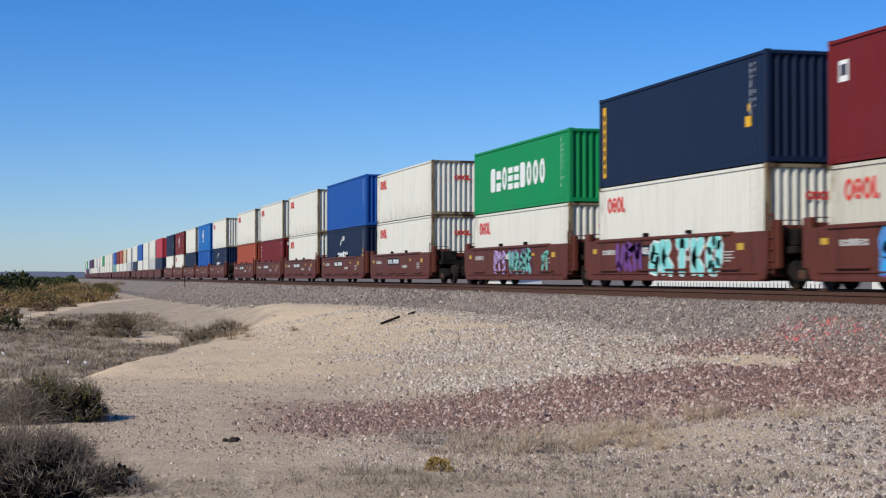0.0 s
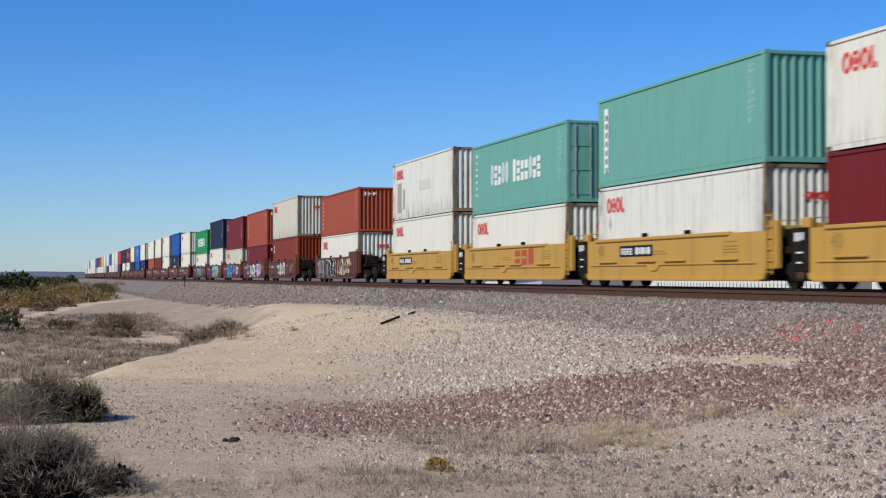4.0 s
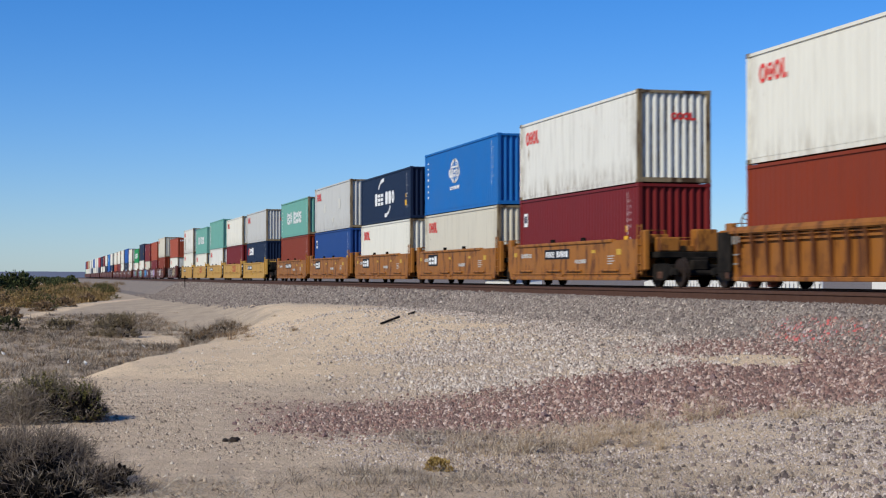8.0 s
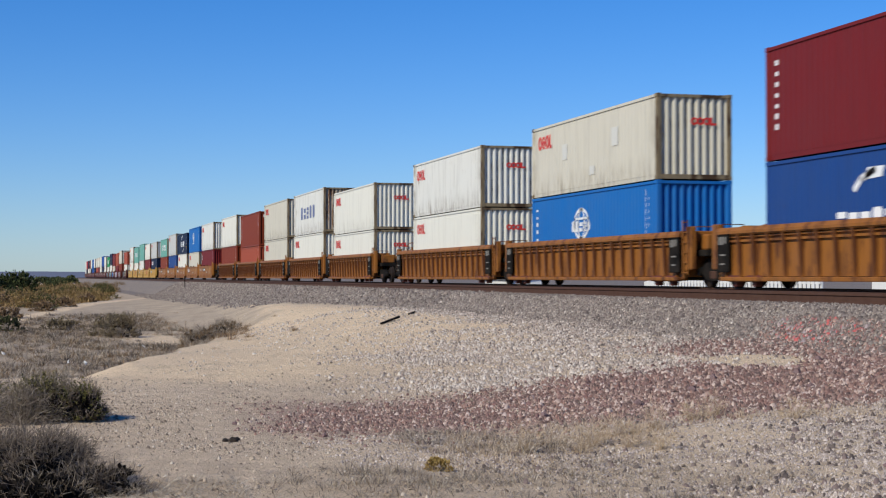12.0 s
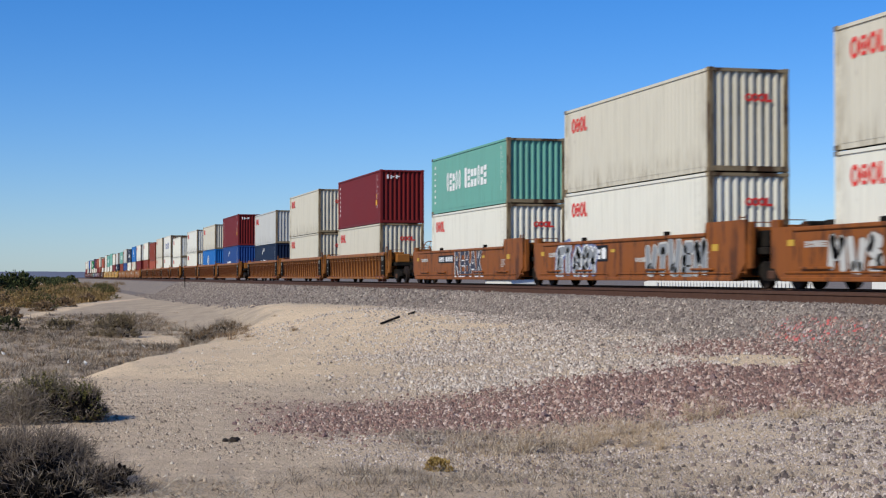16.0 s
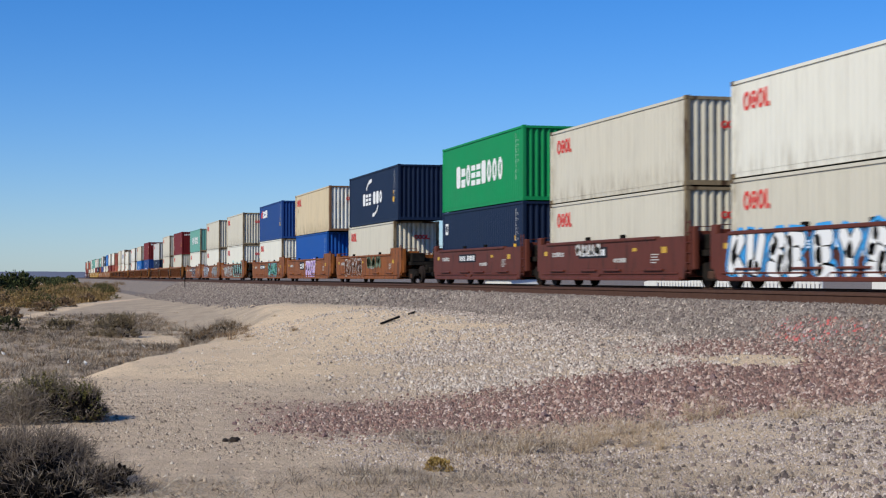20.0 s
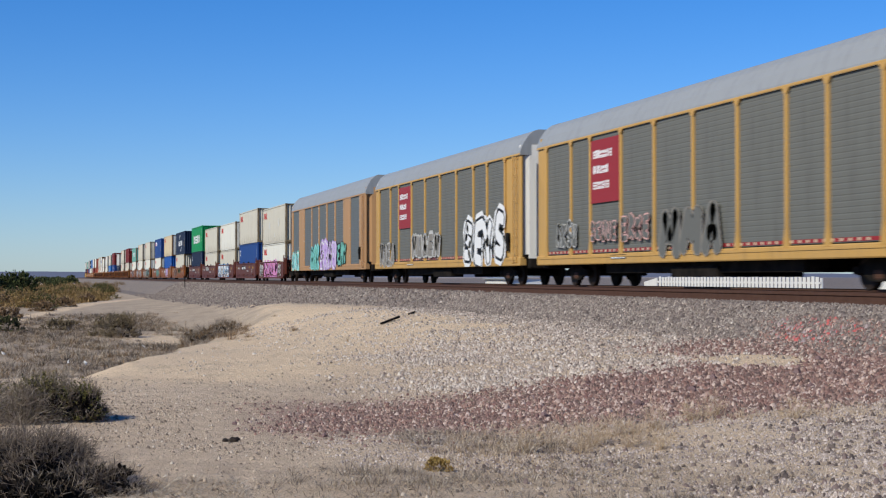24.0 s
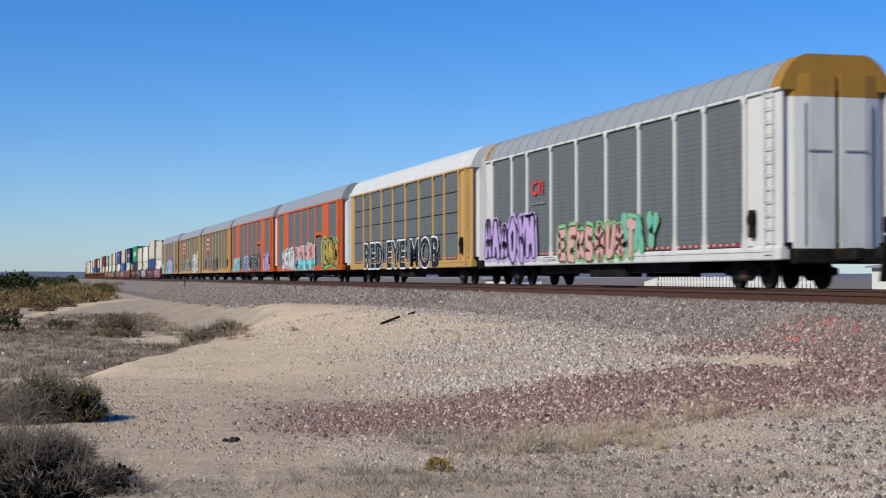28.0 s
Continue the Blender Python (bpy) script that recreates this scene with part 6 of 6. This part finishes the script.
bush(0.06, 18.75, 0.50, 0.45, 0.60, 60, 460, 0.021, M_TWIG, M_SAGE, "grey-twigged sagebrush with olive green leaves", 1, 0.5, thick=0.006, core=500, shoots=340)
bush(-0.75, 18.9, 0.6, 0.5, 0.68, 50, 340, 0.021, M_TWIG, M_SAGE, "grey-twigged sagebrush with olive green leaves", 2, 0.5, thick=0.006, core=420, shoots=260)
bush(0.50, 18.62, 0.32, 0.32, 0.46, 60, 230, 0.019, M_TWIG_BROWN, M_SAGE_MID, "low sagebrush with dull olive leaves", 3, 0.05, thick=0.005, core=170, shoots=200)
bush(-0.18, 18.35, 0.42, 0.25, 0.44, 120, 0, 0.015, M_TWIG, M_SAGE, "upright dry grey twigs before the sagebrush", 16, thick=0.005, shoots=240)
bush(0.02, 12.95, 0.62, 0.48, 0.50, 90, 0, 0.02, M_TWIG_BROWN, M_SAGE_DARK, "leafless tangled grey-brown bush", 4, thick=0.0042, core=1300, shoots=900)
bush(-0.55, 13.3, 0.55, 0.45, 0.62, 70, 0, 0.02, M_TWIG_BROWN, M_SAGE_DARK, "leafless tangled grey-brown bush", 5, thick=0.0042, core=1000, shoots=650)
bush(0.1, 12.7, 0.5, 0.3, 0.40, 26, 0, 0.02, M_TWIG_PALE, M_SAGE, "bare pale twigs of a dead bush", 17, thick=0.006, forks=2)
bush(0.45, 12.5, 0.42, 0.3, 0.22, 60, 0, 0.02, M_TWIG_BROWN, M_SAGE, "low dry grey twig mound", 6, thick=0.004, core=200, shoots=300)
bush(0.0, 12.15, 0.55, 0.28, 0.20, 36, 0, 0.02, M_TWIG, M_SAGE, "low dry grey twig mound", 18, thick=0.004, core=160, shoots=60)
bush(0.78, 12.35, 0.34, 0.22, 0.14, 44, 0, 0.02, M_TWIG_PALE, M_SAGE, "low arching pale twigs on the dirt", 19, thick=0.004)
bush(3.05, 60.0, 0.82, 0.7, 1.0, 90, 320, 0.045, M_TWIG, M_DRYBRUSH, "rounded olive-brown desert bush", 7, 0.2, core=70, length=0.2, shoots=200)
bush(2.4, 61.0, 0.5, 0.5, 0.7, 40, 70, 0.07, M_TWIG, M_DRYBRUSH, "dry brown desert bush", 8, 0.2, length=0.2, shoots=120)
bush(4.75, 46.6, 0.8, 0.6, 0.72, 110, 90, 0.05, M_TWIG, M_RUSSET, "dry brownish bush on the sandy bank", 9, 0.2, thick=0.008, core=40, shoots=420)
bush(5.6, 48.2, 0.75, 0.5, 0.6, 90, 60, 0.05, M_TWIG, M_RUSSET, "dry brownish bush on the sandy bank", 10, 0.2, thick=0.008, core=30, shoots=360)
bush(1.0, 68.0, 1.0, 0.6, 0.45, 40, 90, 0.08, M_TWIG_DARK, M_DRYBRUSH, "flat dark brown shrub", 11, 0.2, length=0.2)
bush(-1.2, 66.0, 0.7, 0.6, 0.7, 40, 80, 0.08, M_TWIG_DARK, M_SAGE_DARK, "dark shrub at the edge of the brush", 12, 0.2, length=0.2)
bush(3.36, 13.15, 0.14, 0.12, 0.13, 30, 260, 0.014, M_STRAW, M_GOLD, "small round golden tuft on the dirt", 13, 0.1, thick=0.003, length=0.03)
for k, (x, y, w) in enumerate([(1.88, 16.2, 0.08), (1.95, 16.12, 0.12), (2.0, 16.2, 0.08)]):
    g = Geo()
    r = random.Random(90 + k)
    g.v = [(v[0] * w * 0.5 * r.uniform(0.8, 1.2), v[1] * w * 0.45 * r.uniform(0.8, 1.2), v[2] * w * 0.36 * r.uniform(0.8, 1.2)) for v in ROCK_V]
    g.f = [tuple(int(q) for q in f) for f in ROCK_F]
    tagged(part("clod", g.mesh("clod"), M_LUMP, None, at=pose(x, y, float(ground_z(x, y)) + w * 0.14, 0, 0, 50 * k)), "dark lump of burnt earth on the dirt", "clod", "dark lumps")
bush(3.3, 71.0, 0.55, 0.5, 0.55, 30, 60, 0.08, M_TWIG_DARK, M_DRYBRUSH, "small brown desert bush", 15, 0.2, length=0.2)
x, y = scatter(5000, -0.6, 6.0, 10.5, 26, 68, lambda x, y: 0.15 + 0.85 * step(wob(x, y, 1.7, 43), 0.1, 0.5))
stones("clods", x, y, sizes(len(x), 0.012, 0.06, 11), M_CLOD, "brown clods of dry earth", 41)
for k, (x, y) in enumerate([(4.92, 14.7), (4.97, 14.0), (5.3, 14.6), (5.75, 15.1), (5.6, 14.3), (6.2, 15.1), (6.74, 15.4), (7.05, 15.6), (4.45, 14.1), (5.75, 13.9), (7.5, 14.6)]):
    bush(x, y, 0.15, 0.15, 0.16 + 0.05 * (k % 3), 60, 0, 0.02, M_STRAW, M_STRAW, "clump of dry straw-coloured grass", 400 + k, thick=0.003, forks=1, shoots=26)
# brush belt beyond the hollow
rb = random.Random(11)
for k in range(96):
    y = 92 + 125 * rb.random() ** 1.3
    lo, hi = -0.026 * y, min(5.0 + 0.06 * (y - 117), (y - 84) / 5 - 1.2)
    x = rb.uniform(lo, hi)
    w = rb.uniform(0.8, 1.7)
    mat = M_OLIVE if rb.random() < 0.5 else M_RUSSET if rb.random() < 0.6 else M_SAGE_OLD
    bush(x, y, w, w * 0.8, rb.uniform(0.35, 1.1) + 0.002 * (y - 92), 0, 90, 0.075, M_TWIG, mat, "olive-brown scrub in the brush belt", 100 + k, 0.1, length=0.3, per=10)
for k, (x, y, w) in enumerate([(-1.4, 80.5, 0.85), (-2.2, 83, 1.0), (0.35, 88.5, 0.7), (1.5, 95, 0.7), (3.2, 107, 0.7)]):
    bush(x, y, w, 0.6, 0.55, 40, 80, 0.08, M_TWIG_DARK, M_RUSSET, "dark brown scrub beside the dirt lane", 240 + k, 0.15, length=0.2, core=40)
for k, (x, y, w, h) in enumerate([(-1.3, 118, 2.0, 2.3), (-3.6, 117, 1.6, 2.4), (1.7, 170, 1.9, 1.2), (-2.4, 124, 2.2, 2.0), (-1.6, 112, 0.9, 0.9)]):
    bush(x, y, w, w * 0.8, h, 0, 420 if w > 1.5 else 200, 0.12, M_TWIG, M_GREENBRUSH, "dense dark green brush", 200 + k, 0.1, core=150, length=0.35)
for k in range(26):
    y = rb.uniform(330, 660)
    bush(rb.uniform(0.0, 0.0215) * y, y, rb.uniform(2, 4), 2.5, rb.uniform(0.9, 1.7), 0, 40, 0.35, M_TWIG, M_GREENBRUSH, "distant dark brush beside the line", 300 + k, 0.1, length=0.5)


def blades(name, x, y, length, mat, label, seed, lie=0.3, width=0.004):
    """Single grass blades or fallen twigs, as one patch."""
    r = np.random.default_rng(seed)
    n = len(x)
    a, t = r.uniform(0, 6.283, n), r.uniform(0.05, 1, n) * (1 - lie) + lie
    d = np.stack([np.cos(a) * t, np.sin(a) * t, np.sqrt(np.clip(1 - t ** 2, 0.002, 1))], 1)
    L = (length * r.uniform(0.4, 1.3, n))[:, None]
    p = np.stack([x, y, ground_z(x, y) + 0.004], 1)
    s = np.stack([-np.sin(a), np.cos(a), np.zeros(n)], 1) * width
    v = np.stack([p - s, p + s, p + d * L * 0.6 + s * 0.7, p + d * L - (0, 0, 1) * L * 0.015], 1).reshape(-1, 3)
    return sheet(name, v, np.arange(4 * n).reshape(-1, 4), mat, label, "grass", "stuff")


def straw_share(x, y):
    """Dry grass below the rubble, in a ragged band."""
    return step(wob(x, y, 1.7, 51) + 0.5 * wob(x, y, 4, 52), -0.15, 0.45) * (1 - step(np.abs(y - 14.6 + 0.06 * (x - 6)), 0.9, 1.9))


def weed_share(x, y):
    """Grey dead weeds in loose mats."""
    a = 1 - step(np.hypot((x - 2.8) / 1.3, (y - 12.5) / 1.1) + 0.5 * wob(x, y, 2.6, 12), 0.5, 1.2)
    b = 1 - step(np.hypot((x - 4.4) / 1.0, (y - 15.0) / 1.2) + 0.5 * wob(x, y, 2.4, 13), 0.5, 1.2)
    c = 1 - step(np.hypot((x - 4.5) / 1.5, (y - 12.0) / 1.5) + 0.5 * wob(x, y, 2.4, 14), 0.4, 1.2)
    return np.maximum(np.maximum(a, b), 0.7 * c)


x, y = scatter(12000, 3.6, 9.0, 12.6, 16.8, 61, straw_share)
blades("dry_grass", x, y, 0.10, M_STRAW, "dry straw-coloured grass among the stones", 61, 0.45, 0.0024)
x, y = scatter(16000, 1.0, 6.2, 10.8, 16.6, 62, lambda x, y: 0.9 * weed_share(x, y))
blades("twig_litter", x, y, 0.11, M_TWIG, "grey fallen twigs on the dirt", 62, 0.8, 0.0024)
x, y = scatter(2600, 0.3, 1.6, 11.6, 13.0, 63, lambda x, y: np.full_like(x, 0.8))
blades("twig_litter", x, y, 0.13, M_TWIG_PALE, "grey fallen twigs under the bush", 63, 0.88, 0.0026)
x, y = scatter(6000, 0.2, 8.5, 10.8, 26, 83, lambda x, y: 0.15 + 0.85 * step(wob(x, y, 1.4, 54), 0.05, 0.45))
blades("twig_litter", x, y, 0.10, M_TWIG_DARK, "dark bits of twig strewn over the dirt", 83, 0.93, 0.003)


def scrub(name, n, per, x0, x1, y0, y1, keep, radius, height, mat, label, seed, width):
    """Low tufts of thin dry stems, each fanning out from its own root."""
    cx, cy = scatter(n, x0, x1, y0, y1, seed, keep)
    r = np.random.default_rng(seed)
    big = r.uniform(0.4, 1.3, len(cx))
    k = np.repeat(np.arange(len(cx)), per)
    m = len(k)
    a, t = r.uniform(0, 6.283, m), np.sqrt(r.uniform(0, 1, m))
    rad, h = radius * big[k], height * big[k]
    bx, by = cx[k] + np.cos(a) * rad * t * 0.45, cy[k] + np.sin(a) * rad * t * 0.45
    d = np.stack([np.cos(a) * rad * t * 0.7, np.sin(a) * rad * t * 0.7, h * (1.05 - 0.7 * t * t) * r.uniform(0.4, 1.1, m)], 1)
    d += r.normal(0, 0.12, (m, 3)) * rad[:, None]
    d[:, 2] = np.abs(d[:, 2]) + 0.01
    p = np.stack([bx, by, ground_z(bx, by) - 0.004], 1)
    s = np.stack([-np.sin(a), np.cos(a), np.zeros(m)], 1) * width
    v = np.stack([p - s, p + s, p + d * 0.65 + s * 0.7, p + d], 1).reshape(-1, 3)
    return sheet(name, v, np.arange(4 * m).reshape(-1, 4), mat, label, "grass", "stuff")


def hollow(x, y):
    return soil_masks(x, y)[..., 2] * (0.25 + 0.75 * step(wob(x, y, 0.8, 53), -0.45, 0.25))


scrub("dead_weeds", 330, 30, 1.0, 6.2, 10.8, 16.6, weed_share, 0.20, 0.10, M_TWIG, "grey dead weeds in mats on the dirt", 84, 0.0022)
scrub("pale_weeds", 300, 30, 1.0, 6.2, 10.8, 16.6, weed_share, 0.20, 0.11, M_TWIG_PALE, "pale dead weeds in mats on the dirt", 85, 0.002)
scrub("dark_weeds", 150, 30, 1.0, 6.2, 10.8, 16.6, lambda x, y: weed_share(x, y) * step(wob(x, y, 2.0, 56), 0.0, 0.4), 0.22, 0.08, M_TWIG_DARK, "dark dead weeds in mats on the dirt", 87, 0.0024)
scrub("straw_tufts", 380, 26, 4.0, 8.8, 12.8, 16.6, straw_share, 0.20, 0.11, M_STRAW, "dry straw-coloured tufts among the stones", 86, 0.0020)
scrub("dry_scrub", 2800, 26, -3.5, 6.0, 33, 84, hollow, 0.42, 0.17, M_TWIG, "grey-brown dry scrub in the hollow", 64, 0.0075)
scrub("dark_scrub", 500, 34, -3.5, 5.0, 36, 84, hollow, 0.45, 0.22, M_TWIG_DARK, "dark dead scrub in the hollow", 65, 0.0075)
scrub("ashen_scrub", 1300, 26, -3.5, 6.0, 33, 84, hollow, 0.42, 0.17, M_TWIG_PALE, "ashen dry scrub in the hollow", 73, 0.0075)
scrub("russet_scrub", 1700, 26, -3.5, 6.0, 33, 84, hollow, 0.40, 0.18, M_RUSSET, "russet dry scrub in the hollow", 67, 0.0075)
scrub("pale_scrub", 260, 40, -3.0, 8.0, 33, 84, lambda x, y: soil_masks(x, y)[..., 2] * 0.6 + 0.12 * soil_masks(x, y)[..., 0], 0.22, 0.12, M_STRAW, "pale dry grass in the hollow", 69, 0.005)
scrub("bank_scrub", 130, 60, 4.2, 8.2, 36, 56, lambda x, y: 1 - step(np.hypot((x - 5.6) / 1.9, (y - 46) / 8), 0.5, 1.0), 0.34, 0.24, M_RUSSET, "russet dry scrub on the sandy bank", 70, 0.005)
scrub("brush_grass", 3600, 22, -6.0, 11.0, 92, 215, lambda x, y: step(np.minimum(5.0 + 0.06 * (y - 117), (y - 82) / 5 - 1.0) - x, 0, 1.0), 0.6, 0.45, M_OLIVE, "olive-brown brush grass", 66, 0.025)
M_SCRAP = material("white_scrap", (0.78, 0.77, 0.74), 0.6)
for k, (x, y, s) in enumerate([(0.78, 41.93, 0.05), (1.19, 41.46, 0.07), (-0.97, 47.2, 0.07), (3.28, 50.75, 0.06)]):
    g = Geo().poly([(-s / 2, -0.05, 0), (s * 0.3, -0.06, 0.02), (s / 2, 0.04, 0), (-s * 0.2, 0.05, 0.03)], (0, 0.02, s * 0.7))
    tagged(part("scrap", g.mesh("scrap"), M_SCRAP, None, at=pose(x, y, float(ground_z(x, y)) + 0.03, 20, 8, 40 * k)), "white scrap of litter in the scrub", "litter", "scraps in the hollow")

# ---- small things and the far side ----
plank = tagged(part("plank", Geo().box(-0.03, 0.03, -0.65, 0.65, 0, 0.045, 0.008).mesh("plank"), M_BLACK, None, at=pose(8.5, 38.0, float(ground_z(8.5, 38.0)) + 0.02, 6, 0, -33)), "dark weathered timber lying on the bank", "timber")
plank2 = tagged(part("plank", Geo().box(-0.025, 0.025, -0.25, 0.25, 0, 0.04, 0.008).mesh("plank"), M_BLACK, None, at=pose(9.6, 40.3, float(ground_z(9.6, 40.3)) + 0.02, 6, 0, -33)), "short dark timber lying on the bank", "timber")
post = tagged(new("marker_post"), "thin dark marker post beside the track", "post")
post.matrix_basis = pose(12.1, 134, float(ground_z(12.1, 134)))
part("pole", Geo().tube([(0, 0, -0.1), (0, 0, 0.95)], 0.04, 6).mesh("pole"), M_BLACK, post)
part("marker", Geo().box(-0.06, 0.06, -0.02, 0.02, 0.8, 1.0, 0.01).mesh("marker"), M_BLACK, post)

M_FENCE = paint("white_board", (0.75, 0.75, 0.73), 0.02, 0.15)
fence = tagged(new("board_fence"), "low white board fence beyond the tracks", "fence")
fence.matrix_basis = pose(35.0, 65.6, -0.75)
board_mesh = Geo().box(-0.02, 0.02, -0.14, 0.14, 0.0, 1.05, 0.01).mesh("board")
for i in range(46):
    part("board", board_mesh, M_FENCE, fence, at=pose(0, 0.2 + i * 0.42, 0.02 * math.sin(i * 1.7)))
part("rail", Geo().box(0.025, 0.09, 0, 19.6, 0.25, 0.35).mesh("rail"), M_FENCE, fence)
part("rail", Geo().box(0.025, 0.09, 0, 19.6, 0.72, 0.82).mesh("rail"), M_FENCE, fence)
for i in range(7):
    part("post", Geo().box(0.095, 0.2, i * 3.2, i * 3.2 + 0.1, 0, 1.0, 0.01).mesh("post"), M_FENCE, fence)
part("end_board", Geo().poly([(0, 19.6, 0), (0, 21.6, 0), (0, 21.6, 0.75), (0, 19.6, 1.0)], (0.06, 0, 0)).mesh("end_board"), M_FENCE, fence)


def shed(x, y, wx, wy, h, label):
    root = tagged(new("shed"), label, "shed")
    root.matrix_basis = pose(x, y, -0.85)
    part("wall", Geo().box(-wx / 2, wx / 2, -wy / 2, wy / 2, 0, h, 0.03).mesh("wall"), M_FENCE, root)
    part("roof", Geo().poly([(-wx / 2 - 0.2, -wy / 2 - 0.2, h), (wx / 2 + 0.2, -wy / 2 - 0.2, h + 0.3), (wx / 2 + 0.2, wy / 2 + 0.2, h + 0.3), (-wx / 2 - 0.2, wy / 2 + 0.2, h)], (0, 0, 0.08)).mesh("roof"), M_GALV, root)
    for k in range(max(1, int(wy // 1.6))):
        part("panel", Geo().box(-wx / 2 - 0.03, -wx / 2 - 0.003, -wy / 2 + 0.15 + k * 1.6, -wy / 2 + 1.55 + k * 1.6, 0.1, h - 0.15, 0.005).mesh("panel"), M_FENCE, root)
    return root


shed(37.0, 59.0, 3.0, 5.6, 1.55, "low white panelled shed beyond the tracks")
shed(38.5, 53.0, 3.4, 5.0, 2.0, "white panelled shed beyond the tracks")
shed(36.0, 117.0, 2.5, 7.0, 0.95, "long low white trough shed beyond the tracks")
# distance haze is painted into the blue-grey of the hills
M_HILL = material("far_hills", (0.16, 0.17, 0.21), 1.0)
to_base(M_HILL, mix(M_HILL, noise_tex(M_HILL, 0.01), (0.13, 0.15, 0.21), (0.17, 0.18, 0.225)))
hv, hf = [], []
hx = np.linspace(-1500, 2600, 120)
hz = 14 + 5.5 * wob(hx, hx * 0, 0.006, 71) + 1.5 * wob(hx, hx * 0, 0.03, 72)
for k, (a, z) in enumerate(zip(hx, hz)):
    hv += [(a, 3900, -6), (a, 3900 + 120, z), (a, 4400, -6)]
for k in range(len(hx) - 1):
    hf += [(3 * k, 3 * k + 3, 3 * k + 4, 3 * k + 1), (3 * k + 1, 3 * k + 4, 3 * k + 5, 3 * k + 2)]
sheet("far_hills", hv, hf, M_HILL, "low blue-grey hills on the horizon", "backdrop", "structure")


# ---- movement ----
def along_track(s, z):
    """Pose on the line at s metres past the camera: straight, then a bend of 1500 m radius to the right."""
    if s <= 600:
        return pose(TRACK, s, z)
    a = (s - 600) / 1500
    return pose(TRACK + 1500 * (1 - math.cos(a)), 600 + 1500 * math.sin(a), z, 0, 0, -math.degrees(a))


def motions():
    for thing, u, z in MOVERS:
        times = [0.0]
        for s in range(570, 1700, 30):
            t = (s - u) / SPEED
            if 0.2 < t < SECONDS - 0.2:
                times.append(round(t * 30) / 30)
        times.append(SECONDS)
        walk(thing, [(t, along_track(u + SPEED * t, z)) for t in times])


motions()
